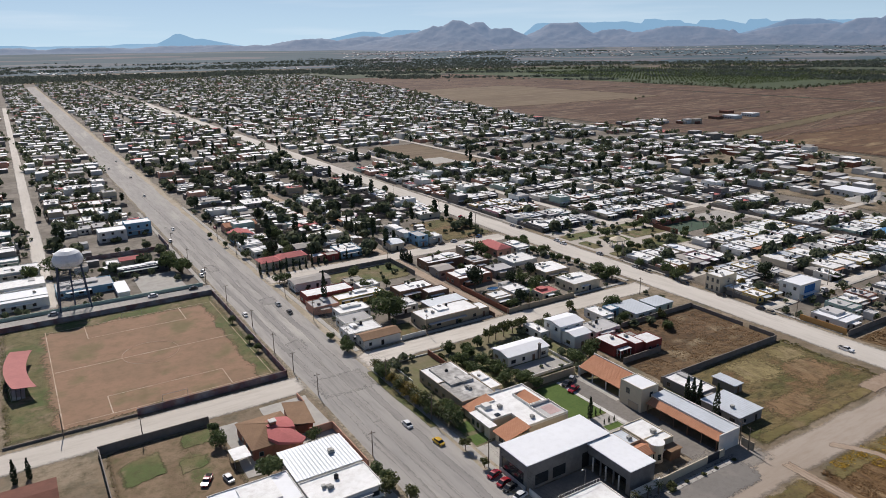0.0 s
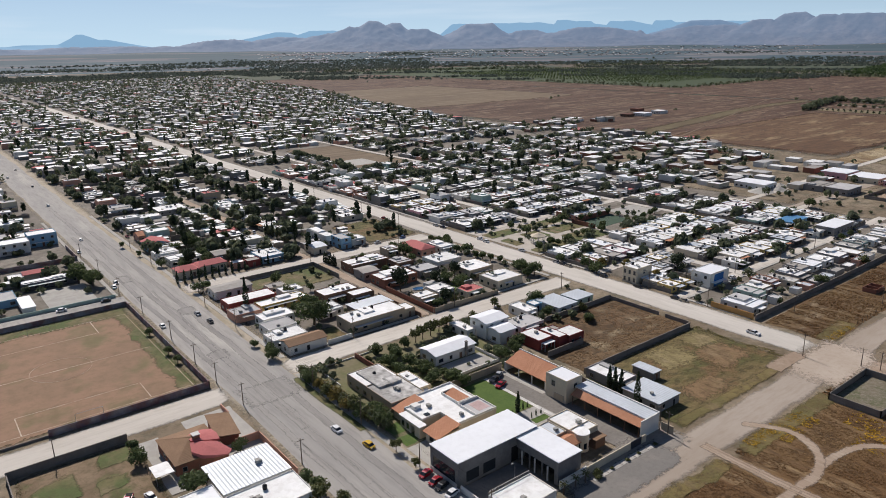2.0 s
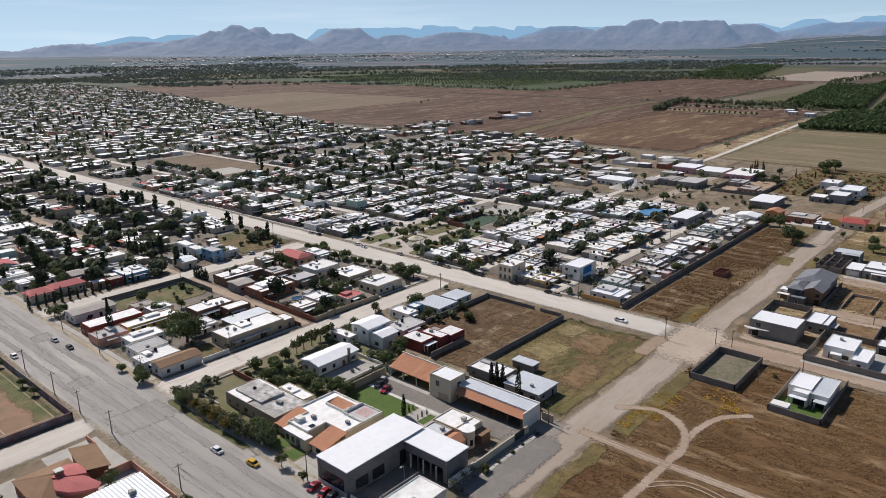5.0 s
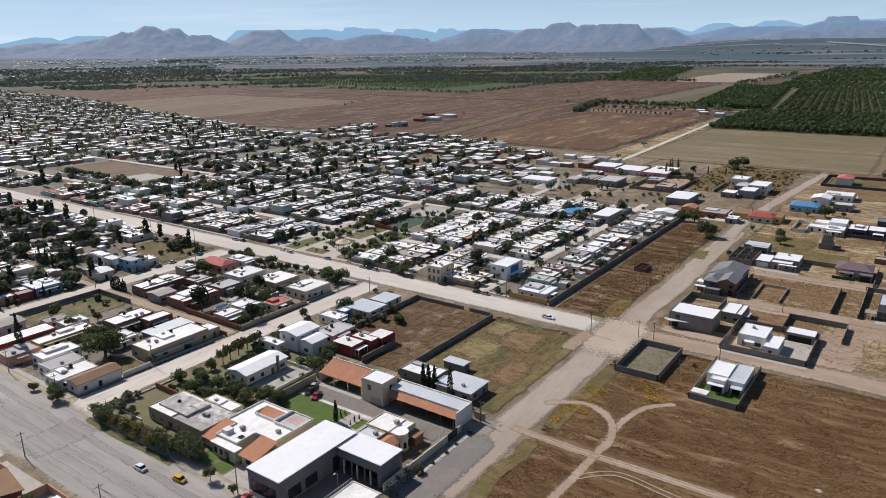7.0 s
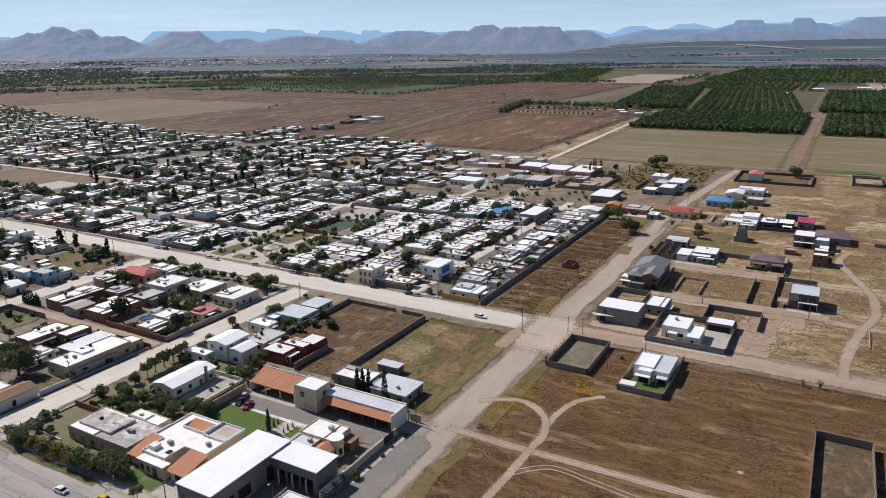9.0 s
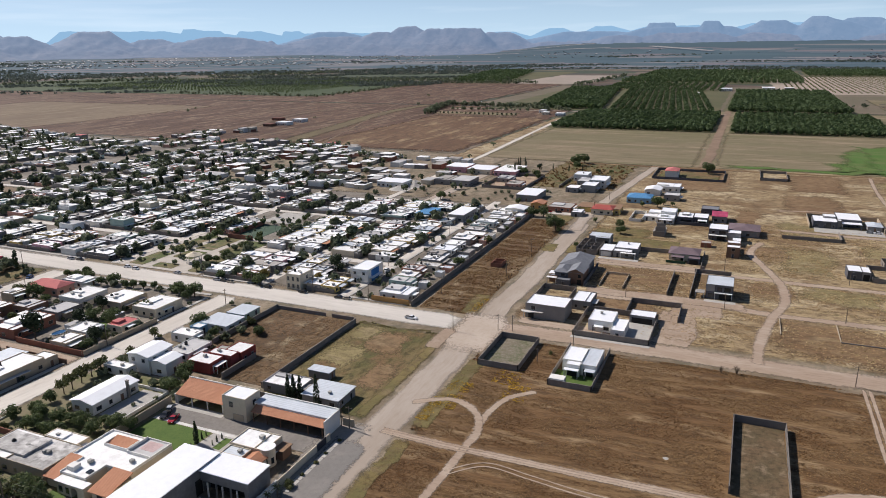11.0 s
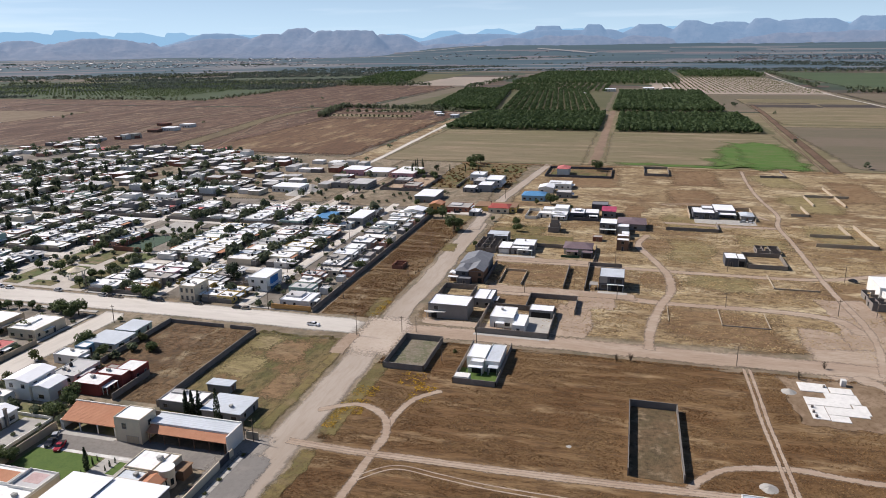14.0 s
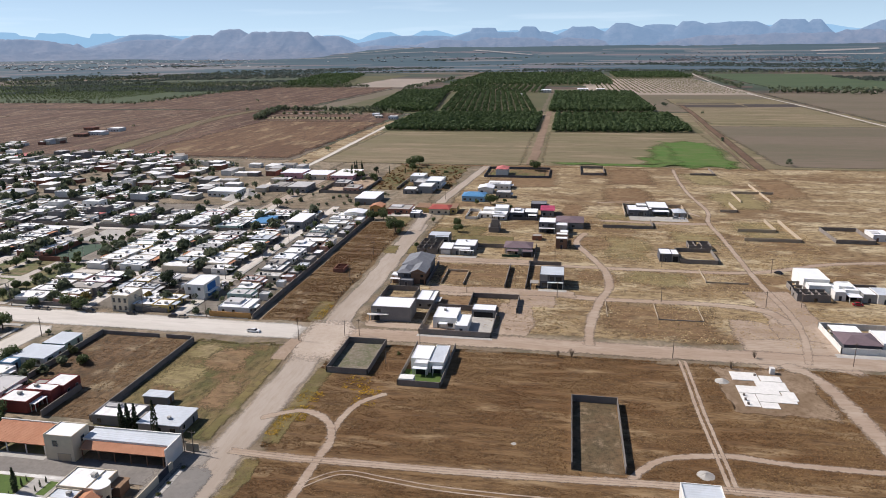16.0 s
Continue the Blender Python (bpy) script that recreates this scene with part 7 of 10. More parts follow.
# ---- east of the second avenue: plaza and rows ----
sheet("ground_plaza", 238, 300, 228, 278, 0.08, mat("plaza paving", (0.47, 0.425, 0.37), (0.42, 0.375, 0.32), None, 0.2, 1.0, 0.4), "pale paved town plaza", 0.2, 4)
for x0, x1, y0, y1 in ((240, 250, 229.5, 238), (254, 268, 229.5, 240), (271, 296, 229.5, 246), (240, 248, 246, 260), (256, 270, 248, 262), (272, 298, 249, 262), (240, 262, 264, 275), (266, 298, 265, 275)):
    sheet("ground_planting", x0, x1, y0, y1, 0.1, PITCHGRASS, "dry grass bed of the plaza", 0.3, 2)
e = thing("kiosk", 252.6, 243, "round plaza kiosk with a pale domed roof", "kiosk")
bm = bmesh.new()
add_tube(bm, (0, 0, 0), (0, 0, 1.0), 3.9, 3.7, 8)
part("plinth", bm, CONCRETE, e)
bm = bmesh.new()
for z0, z1, r0, r1 in ((4.0, 4.3, 4.2, 4.2), (4.3, 5.1, 4.0, 2.0), (5.1, 5.4, 2.0, 1.5), (5.4, 5.9, 1.4, 0.2)):
    add_tube(bm, (0, 0, z0), (0, 0, z1), r0, r1, 8)
part("roof", bm, WALLS["cream"], e)
for k in range(8):
    a = k * math.tau / 8
    bm = bmesh.new()
    add_tube(bm, (3.4 * math.cos(a), 3.4 * math.sin(a), 1.0), (3.4 * math.cos(a), 3.4 * math.sin(a), 4.0), 0.16, 0.14, 8)
    part("column", bm, TRIM, e)
e = thing("shade_court", 313, 250, "dark green sports court with floodlight posts and a brick wall", "sports court")
part("court", boxes((-16, 16, -7.5, 9.0, 0.1, 0.16)), mat("green court paint", (0.05, 0.085, 0.055), (0.065, 0.10, 0.068), (0.09, 0.11, 0.085), 0.2, 1.0, 0.5), e)
part("wall", boxes((-16.3, -16, -7.5, 9, 0.1, 2.6), (-16.3, 16.3, 9, 9.3, 0.1, 2.6)), WALLS["brick"], e)
for x in (-15.8, -5, 5, 15.8):
    for y in (-7.2, 8.8):
        bm = bmesh.new()
        add_tube(bm, (x, y, 0.1), (x, y, 5.4), 0.09, n=6)
        part("post", bm, STEEL, e)
sheet("ground_court", 335, 360, 244, 266, 0.08, CONCRETE, "pale concrete court", 0.3, 4)
for x, y in ((304, 259), (312, 259), (320, 259), (328, 259), (334, 238), (326, 238), (318, 237), (342, 239), (350, 242), (300, 240)):
    tree("b", x, y, 1.0)
e = house(237.6, 248, 170.8, 178, 7.0, "cream", "white", "two-storey cream house with arched windows", sides="", extra=2)
for k in (-2.2, 0, 2.2):
    for z in (0.8, 4.0):
        window(e, "w", k * 1.1, z, 1.0, 1.7, (5.2, 3.6))
window(e, "s", 0, 4.0, 1.1, 1.6, (5.2, 3.6))
e = house(256, 270, 147.8, 156.6, 6.4, "white", "bright", "two-storey white house with a blue wall", sides="w", extra=0)
part("blue_facade", boxes((-4.0, 3.0, -4.46, -4.41, 0.2, 5.6)), mat("strong blue paint", (0.04, 0.16, 0.42), None, None), e, "strong blue facade panel")
fence_wall([(238, 119), (238, 136)], 2.4, WALLS["ochre"], label="ochre street wall")
fence_wall([(238, 118), (410, 118)], 2.2, label="long grey block wall behind row houses", m=BLOCKWALL)
house(241, 252, 121, 134, 3.3, "white", "bright", "white house behind an ochre wall", extra=2)
house(376, 398, 150.6, 160, 4.6, "grey", "bright", "large grey hall with a white roof", "slab", extra=0)
house(374.6, 392, 172, 181, 3.8, "blue", "blue", "blue building with a blue roof", "slab", extra=0)
e = thing("ruin", 303.5, 103.6, "small roofless brick hut in the weeds", "hut")
part("wall", boxes((-4, 4, -2.5, -2.3, 0, 2.0), (-4, 4, 2.3, 2.5, 0, 2.0), (-4, -3.8, -2.3, 2.3, 0, 2.0), (3.8, 4, -2.3, 2.3, 0, 2.0), (-0.1, 0.1, -2.3, 2.3, 0, 2.0)), WALLS["brick"], e)

# generic row houses: a few patterns, each built once and then copied
PATTERN = {}
STYLES = [("white", "white"), ("cream", "white"), ("grey", "white"), ("white", "white"), ("tan", "white"), ("salmon", "white"), ("mint", "white"), ("white", "grey"), ("grey", "grey"), ("yellow", "white"),
          ("block", "white"), ("brick", "white"), ("cream", "bright"), ("block", "cement"), ("white", "bright"), ("pink", "white"), ("white", "bright"), ("dark", "white"), ("block", "sheet"), ("ochre", "cement")]
SIZES = [(7.0, 11.0, 3.1), (8.0, 13.0, 3.2), (9.5, 11.0, 3.3), (6.5, 7.0, 3.0), (7.5, 14.5, 3.2), (8.5, 11.0, 5.8)]
WORDS = {"white": "white", "bright": "bright white", "grey": "grey", "cement": "bare cement", "pinkred": "faded red", "sheet": "steel sheet"}


def pattern(size, style, full):
    w, d, h = SIZES[size]
    wall, roof = STYLES[style]

    def make(x, y, turn):
        e = thing("house", x, y, f"{'block' if wall == 'block' else wall} plastered row house with a {WORDS[roof]} flat roof", "house", "row houses", 0, turn)
        r = random.Random(size * 31 + style)
        hx, hy = w / 2, d / 2
        if full:
            z = flat_body(e, hx, hy, h, wall, roof, 0.3)
            window(e, "s", -w * 0.25, 0.9, 1.3, 1.2, (hx, hy))
            window(e, "s", w * 0.2, 0.03, 0.95, 2.05, (hx, hy), None, IRON, "door")
            window(e, "w", 0, 1.0, 1.1, 1.0, (hx, hy))
            window(e, "n", 0, 1.0, 1.3, 1.1, (hx, hy))
            u, v = r.uniform(0.1, 0.5) * w, r.uniform(1.8, 3.4)
            s = r.choice((-1, 1))
            a0, a1 = sorted((s * hx, s * (hx - u)))
            part("annex", boxes((a0, a1, hy, hy + v, 0, h * 0.74)), WALLS[r.choice(("white", "block", "grey", "tan"))], e)
            part("annex_roof", boxes((a0 - 0.1, a1 + 0.1, hy, hy + v + 0.15, h * 0.74, h * 0.74 + 0.12)), ROOFS[r.choice(("white", "grey", "cement", "blot"))], e)
            pw, pd, pz = w * r.uniform(0.5, 1.0), r.uniform(1.6, 3.2), min(h, 3.3) * r.uniform(0.76, 0.88)
            px = -hx if r.random() < 0.5 else hx - pw
            part("porch_roof", boxes((px, px + pw, -hy - pd, -hy - 0.003, pz, pz + 0.14)), ROOFS[r.choice(("white", "white", "white", "grey", "sheet", "clay"))], e)
            ux, uy = r.uniform(-0.3, 0.1) * w, r.uniform(-0.1, 0.3) * d
            if r.random() < 0.55:      # a raised part of the roof
                part("upper_roof", boxes((ux, ux + w * r.uniform(0.3, 0.45), uy - d * r.uniform(0.15, 0.3), uy, z, z + r.uniform(0.25, 0.9))), ROOFS[r.choice(("white", "white", "grey", roof))], e)
            if r.random() < 0.4:
                tank(e, r.uniform(-0.3, 0.3) * w, r.uniform(0.1, 0.35) * d, z)
            if r.random() < 0.5:
                part("skylight", boxes((-hx * 0.5, -hx * 0.5 + 0.9, hy * 0.2, hy * 0.2 + 1.6, z, z + 0.35)), ROOFS["cement"], e)
        else:
            part("wall", boxes((-hx, hx, -hy, hy, 0, h - 0.25), (-hx - 0.12, -hx * 0.2, -hy - 1.0, -hy, 2.3, 2.42)), WALLS.get(wall, BLOCKWALL), e)
            part("roof", boxes((-hx - 0.1, hx + 0.1, -hy - 0.1, hy + 0.1, h - 0.25, h)), ROOFS[roof], e)
            z = h
        cooler(e, r.uniform(-hx * 0.6, hx * 0.5), r.uniform(-hy * 0.6, hy * 0.6), z, 0.9)
        return e
    return make


def row_house(x, y, turn, full, size=None):
    k = (rng.choice((0, 0, 1, 1, 2, 2, 3, 4, 5)) if size is None else size, rng.randrange(len(STYLES)), full)
    if k[0] == 5 and rng.random() < 0.7:
        k = (2, k[1], full)
    if k not in PATTERN:
        PATTERN[k] = pattern(*k)(x, y, turn)
        return PATTERN[k], SIZES[k[0]]
    s = Matrix.Diagonal((rng.uniform(0.92, 1.08), rng.uniform(0.92, 1.1), rng.uniform(0.92, 1.08), 1))
    return copy_thing(PATTERN[k], pose(x, y, 0, 0, 0, turn) @ s), SIZES[k[0]]


SHEDS, MIDH, MIDT = [], [], []      # plans of the houses and trees further off, which are joined below


def fill(x0, x1, y0, y1, along="x", full=True, trees=0.72, gap=(0.15, 1.3), skip=()):
    """Two rows of lots back to back, fronting the long sides of a block."""
    mid = (y0 + y1) / 2 if along == "x" else (x0 + x1) / 2
    lo, hi = (x0, x1) if along == "x" else (y0, y1)
    walls = []
    for row in (0, 1):
        p = lo + rng.uniform(0.3, 1.5)
        while p < hi - 6.5:
            size = rng.choice((0, 0, 1, 1, 2, 2, 3, 4, 5))
            w, d, _ = SIZES[size]
            depth = ((y1 - y0) if along == "x" else (x1 - x0)) / 2
            if d > depth - 0.5:
                size, (w, d, _) = 3, SIZES[3]
            c = p + w / 2
            if c + w / 2 > hi:
                break
            back = rng.uniform(0.8, max(1.0, min(4.0, depth - d)))
            if along == "x":
                x, y, turn = c, (y0 + back + d / 2 if row == 0 else y1 - back - d / 2), (0 if row == 0 else 180)
            else:
                x, y, turn = (x0 + back + d / 2 if row == 0 else x1 - back - d / 2), c, (270 if row == 0 else 90)
            if not any(a <= x <= b and q <= y <= s for a, b, q, s in skip):
                if full:
                    row_house(x, y, turn, full, size)
                else:
                    MIDH.append((x, y, *((w, d) if along == "x" else (d, w)), SIZES[size][2]))
                if rng.random() < trees:
                    f = rng.uniform(-0.5, 0.5) * w
                    o = rng.uniform(0.2, 1.2)
                    if rng.random() < 0.6:      # in front
                        tx, ty = (c + f, y0 - o if row == 0 else y1 + o) if along == "x" else ((x0 - o if row == 0 else x1 + o), c + f)
                    else:                       # in the yard behind
                        tx, ty = (c + f, mid + rng.uniform(-2, 2)) if along == "x" else (mid + rng.uniform(-2, 2), c + f)
                    if full and tx * tx + ty * ty < 330 ** 2:
                        tree(rng.choice("aaabbbccdde" "gyf" if rng.random() < 0.9 else "zke"), tx, ty, rng.uniform(0.75, 1.1))
                    else:
                        MIDT.append((tx, ty))
            if rng.random() < 0.75:
                a, b = rng.uniform(2.5, 6), rng.uniform(2.5, 5)
                q, o = c + rng.uniform(-2.5, 2.5), mid + rng.uniform(1.2, max(1.3, depth - d - 1)) * (1 if row else -1)
                SHEDS.append((q, o, a, b, rng.uniform(2.2, 2.9)) if along == "x" else (o, q, b, a, rng.uniform(2.2, 2.9)))
            if rng.random() < (0.25 if full else 0.55) * trees:
                MIDT.append((c + rng.uniform(-3, 3), mid + rng.uniform(-3, 3)) if along == "x" else (mid + rng.uniform(-3, 3), c + rng.uniform(-3, 3)))
            if rng.random() < 0.5:
                walls.append(p - 0.4)
            p += w + rng.uniform(*gap)
    bm = bmesh.new()
    for q in walls:
        if along == "x":
            add_box(bm, q - 0.08, q + 0.08, y0 + 1, y1 - 1, 0, 1.9)
        else:
            add_box(bm, x0 + 1, x1 - 1, q - 0.08, q + 0.08, 0, 1.9)
    if along == "x":
        add_box(bm, x0, x1, mid - 0.09, mid + 0.09, 0, 2.0)
    else:
        add_box(bm, mid - 0.09, mid + 0.09, y0, y1, 0, 2.0)
    tagged(part("wall_lots", bm, BLOCKWALL), "grey block walls between house lots", "", "", "structure")


# strip between the long wall and the first street: one row
p = 256.0
while p < 402:
    w = rng.choice((8.0, 9.5, 11.0))
    if not 374 < p < 380:
        front = 139 + rng.uniform(-1.5, 2)
        house(p, p + w - rng.uniform(0.6, 3.5), front - rng.uniform(8, 13), front, rng.choice((3.1, 3.3, 3.4)), rng.choice(("white", "cream", "grey", "block", "tan", "salmon", "mint", "white")), rng.choice(("white", "white", "bright", "white", "grey", "blot", "cement", "white")),
              "narrow row house with a pale flat roof", extra=rng.choice((1, 1, 2)), group="row houses by the wall")
        if rng.random() < 0.7:
            house(p + rng.uniform(0, 3), p + w - rng.uniform(1, 2.5), 119.5 + rng.uniform(0, 1.5), 124.5, rng.choice((2.4, 2.6, 2.9)), rng.choice(("white", "block", "salmon", "grey")), rng.choice(("white", "grey", "cement", "sheet")), "low shed behind a row house", extra=0, sides="", category="shed", name="shed", group="yard sheds by the wall")
    if rng.random() < 0.45:
        tree(rng.choice("abdg"), p + w / 2, 120.3, 0.8)
    if rng.random() < 0.3:
        tree(rng.choice("bg"), p + 1, 145, 0.8)
    p += w
fill(239, 281, 154, 170, "x", trees=0.51, skip=((255, 272, 140, 166),))
fill(250, 281, 170.5, 188.5, "x", trees=0.51)
fill(239, 281, 196, 226, "x", trees=0.62)
fill(288, 360, 154, 189, "x", trees=0.72)
fill(288, 360, 196, 228, "x", trees=0.65)
fill(366, 414, 183, 226, "x", trees=0.72)
fill(366, 374, 154, 180, "y", trees=0.43)
fill(400, 414, 150, 186, "y", trees=0.43)
fill(366, 414, 230, 278, "x", full=False, trees=0.72)
fill(302, 334, 262, 278, "x", trees=0.72)
for y in (285, 327, 369):
    fill(239, 281, y, y + 35, "x", full=y < 330, trees=0.66)
    fill(288, 360, y, y + 35, "x", full=y < 290, trees=0.66)
    fill(366, 428, y, y + 35, "x", full=False, trees=0.66)
    if y < 369:
        fill(434, 500, y, y + 35, "x", full=False, trees=0.66)
for y in (411, 453):
    for x0, x1 in ((239, 281), (288, 360), (366, 428), (434, 500), (506, 566)):
        fill(x0, x1, y, y + 35, "x", full=False, trees=0.62)
for y in (495, 575):
    for x0, x1 in ((239, 281), (366, 428), (434, 500), (506, 566)):
        fill(x0, x1, y, y + 35, "x", full=False, trees=0.72)
fill(288, 300, 495, 610, "y", full=False, trees=0.66)
sheet("field_lot", 302, 360, 500, 640, 0.07, TANFIELD, "bare brown sports ground", 1.0, 6)
sheet("ground_court", 304, 335, 515, 545, 0.09, CONCRETE, "pale concrete court", 0.5, 6)
# blocks between the avenues further along
for y in (350, 405, 460, 515):
    fill(155, 217, y, y + 45, "y", full=y < 360, trees=0.72)
    if y > 440:
        fill(95, 144, y, y + 45, "y", full=False, trees=0.72)
fill(95, 118, 398, 440, "y", full=False, trees=0.72)
fill(14, 60, 426, 466, "x", full=False, trees=0.66)
fill(-50, -3, 380, 430, "y", full=False, trees=0.72)
for y in (472, 520, 568):
    fill(12, 60, y, y + 42, "x", full=False, trees=0.66)
    fill(-50, -3, y - 36, y + 6, "x", full=False, trees=0.66)

for x0, y0, nx in ((95, 303, 0), (95, 348, 0), (95, 520, 0), (95, 570, 0)):
    fill(x0, 144, y0 + 8, y0 + 44, "y", full=False, trees=0.72, skip=((90, 124, 300, 348),))
fill(155, 217, 570, 615, "y", full=False, trees=0.72)
fill(122, 144, 398, 450, "y", full=False, trees=0.72)

# larger buildings at the edge of town
house(399, 411, 298, 320, 3.4, "dark", "grey", "long dark house with a grey roof", extra=0)
house(402, 411, 300, 312, 7.2, "white", "bright", "tall white two-storey house over a dark ground floor", extra=1)
house(471, 483, 305, 318, 6.6, "brown", "grey", "dark brown two-storey block house", extra=1)
house(459, 475, 232, 254, 4.2, "white", "bright", "white hall with a bright pitched roof", "slab", extra=0)
house(481, 502, 188, 202, 4.4, "grey", "grey", "grey warehouse at the edge of town", "slab", extra=0)
house(482, 503, 204, 217, 4.0, "block", "cement", "grey block warehouse at the edge of town", extra=0)
house(532, 564, 168, 186, 4.2, "pink", "white", "long pink hall with a white roof", "slab", extra=0)
house(534, 556, 190, 210, 4.2, "cream", "bright", "cream hall with a white roof", "slab", extra=0)
house(536, 556, 212, 230, 5.0, "pink", "bright", "pink hall with a white roof", "slab", extra=0)
house(428, 442, 68, 94, 3.6, "yellow", "brown", "long low ochre building with a tan roof", "slab", extra=0)


# ---- the new housing plots ----
def yard(x0, x1, y0, y1, h=2.3, open_side="", label="grey block wall round a plot", m=None):
    """The walls round a plot, with one side left open where there is none."""
    s = {"s": [(x0, y0), (x1, y0)], "n": [(x0, y1), (x1, y1)], "w": [(x0, y0), (x0, y1)], "e": [(x1, y0), (x1, y1)]}
    e = thing("plot_wall", x0, y0, label, "wall", "plot walls")
    t = 0.1
    for k, (a, b) in s.items():
        if k in open_side:
            continue
        d = 0.0 if k in "we" else t + 0.003
        bx = (a[0] - x0 - t + d * 2, b[0] - x0 + t - d * 2, a[1] - y0 - t, b[1] - y0 + t)
        part("panel", boxes((bx[0], bx[1], bx[2], bx[3], 0, h)), m or BLOCKWALL, e)
        L = max(bx[1] - bx[0], bx[3] - bx[2])
        for i in range(int(L / 3.5) + 1):
            f = (i + 0.0) / max(1, int(L / 3.5))
            cx, cy = a[0] - x0 + (b[0] - a[0]) * f, a[1] - y0 + (b[1] - a[1]) * f
            part("pillar", boxes((cx - 0.16, cx + 0.16, cy - 0.16, cy + 0.16, 0, h + 0.06)), m or BLOCKWALL, e)
    return e


yard(197.3, 221.8, 60.4, 74.0, 2.2)
sheet("field_lot", 197.6, 221.5, 60.7, 73.7, 0.07, mat("rubble and grass", (0.165, 0.142, 0.098), (0.115, 0.115, 0.062), (0.26, 0.22, 0.18), 0.12, 0.7, 1.2, grain=0.76, bump=0.3, bump_scale=0.8), "weedy rubble inside a walled plot", 0.1, 2)
yard(192, 222, 35.8, 49.2, 2.0, "e", "dark grey wall round a new house")
sheet("ground_lawn", 192.4, 203.5, 36.1, 49.0, 0.08, LAWN, "bright green lawn before a new house", 0.1, 2)
e = composed("new white house with a broad bright roof and grey wing", [
    (203.4, 214.0, 41.3, 47.4, 4.3, "white", "bright", ""), (200.4, 203.3, 41.3, 45.6, 4.1, "white", "bright", ""), (202.0, 215.6, 36.4, 41.2, 4.0, "white", "sheet", "")],
    [(198.6, 200.3, 41.4, 46.0, 2.9, "bright"), (199.6, 201.9, 36.6, 39.8, 2.8, "sheet")])
# dark panel puts the shade under the eaves into the front's colour
street_panel(e, -3.0, 0.4, 3.8, 0.1, 2.4, DARKOPEN)
street_panel(e, -1.4, -4.4, -0.8, 0.1, 2.4, GLASS, "glass_door")
part("roof", boxes((-1.6, 1.6, -2.3, 2.3, 0, 2.3)), WALLS["white"], thing("shed", 193.9, 46.6, "small white shed in a garden corner", "shed"))
e = house(243.6, 255, 56.6, 72, 6.0, "block", "bright", "two-storey raw block building with a flat roof", sides="", extra=0)
window(e, "w", 4.6, 3.5, 1.6, 1.5, (5.7, 7.7))
window(e, "w", 5.4, 0.05, 2.2, 2.3, (5.7, 7.7), None, DARKOPEN, "door")
bm = bmesh.new()
add_prism(bm, [(-5.71, 7.6), (-5.71, 0.6), (-6.6, 0.9)] + [(-6.0 - 1.9 * math.sin(radians(a)), 6.6 + 2.6 * math.cos(radians(a))) for a in range(140, -1, -20)], 2.9, 3.1)
part("balcony", bm, TRIM, e, "rounded white balcony slab")
part("corner_post", boxes((-6.9, -6.7, 7.9, 8.1, 0, 2.9)), TRIM, e)
yard(255.2, 279, 60.4, 74.2, 2.4, "w", "grey block wall of a back yard")
house(258.8, 271, 50.2, 57.8, 3.9, "block", "bright", "grey house with a white flat roof", extra=0)
yard(232.8, 259.4, 24.6, 51.0, 2.3, "", "dark grey wall round a modern white house")
composed("modern white house of flat-roofed boxes with a garage", [
    (239.6, 251.0, 38.2, 47.0, 4.4, "white", "bright", "w"), (235.2, 246.8, 33.4, 38.1, 3.4, "white", "bright", "w")], [(237.4, 239.5, 41.4, 44.6, 2.7, "bright")], [(247, 43.5, 4.2)])
e = composed("grey garden room with a white flat roof in a walled yard", [(252.8, 259.2, 25.0, 34.2, 3.2, "grey", "bright", "")], name="garden_room", category="garden room")
part("glazing", boxes((-0.08, -0.01, 1.0, 8.4, 0.1, 2.3)), DARKOPEN, e)
sheet("ground_patio", 236, 252.6, 25, 38, 0.08, CONCRETE, "pale concrete yard", 0.1, 2)
sheet("pavement", 230.6, 232.6, 24, 51.5, 0.13, CONCRETE, "pale concrete kerb before a modern house", 0.1, 2)
yard(259, 275, 17.4, 36.6, 2.2, "w")
yard(290.4, 309, 43.1, 53, 1.2, "w", "low block wall of an empty plot", WALLS["tan"])
fence_wall([(288.2, 15.6), (325, 16.4)], 2.2, label="weathered block wall between plots")
fence_wall([(288.4, 24.6), (319, 24.8)], 2.2, label="weathered block wall between plots")
fence_wall([(325, 16.2), (325, 1)], 2.0, label="weathered block wall between plots")
e = composed("dark brick house of several wings under grey gabled roofs", [(284.8, 288.2, 64.8, 70.6, 2.9, "dark", "slate", "w"), (288.4, 291.0, 70.9, 74.6, 3.2, "brown", "slate", "")],
    [(286.2, 288.3, 71.0, 75.4, 2.8, "white"), (291.2, 295.6, 72.4, 75.8, 3.1, "bright")], wings=[
    (288.3, 299.6, 59.8, 66.2, 5.4, 1.7, 0.0, "x", "brown", "slate"), (288.5, 298.4, 66.5, 72.2, 5.0, 1.5, 2.6, "x", "dark", "slate"), (300.2, 316.8, 60.6, 72.6, 5.2, 2.5, 3.2, "x", "grey", "slate")])
street_panel(e, 3.5, -4.4, -2.6, 0.1, 2.4, DARKOPEN)
street_panel(e, 3.5, -4.2, -2.9, 3.4, 4.6, GLASS, "window")
street_panel(e, 3.7, 3.0, 4.6, 3.3, 4.4, GLASS, "window")
fence_wall([(287.0, 59.0), (318, 59.0)], 2.3, WALLS["dark"], label="dark wall beside a brick house")
composed("grey house with a pale overhanging sheet roof", [(356.6, 365.4, 60.6, 71.8, 4.6, "block", "sheet", "w")], [(354.6, 356.5, 60.4, 68, 4.5, "sheet")])
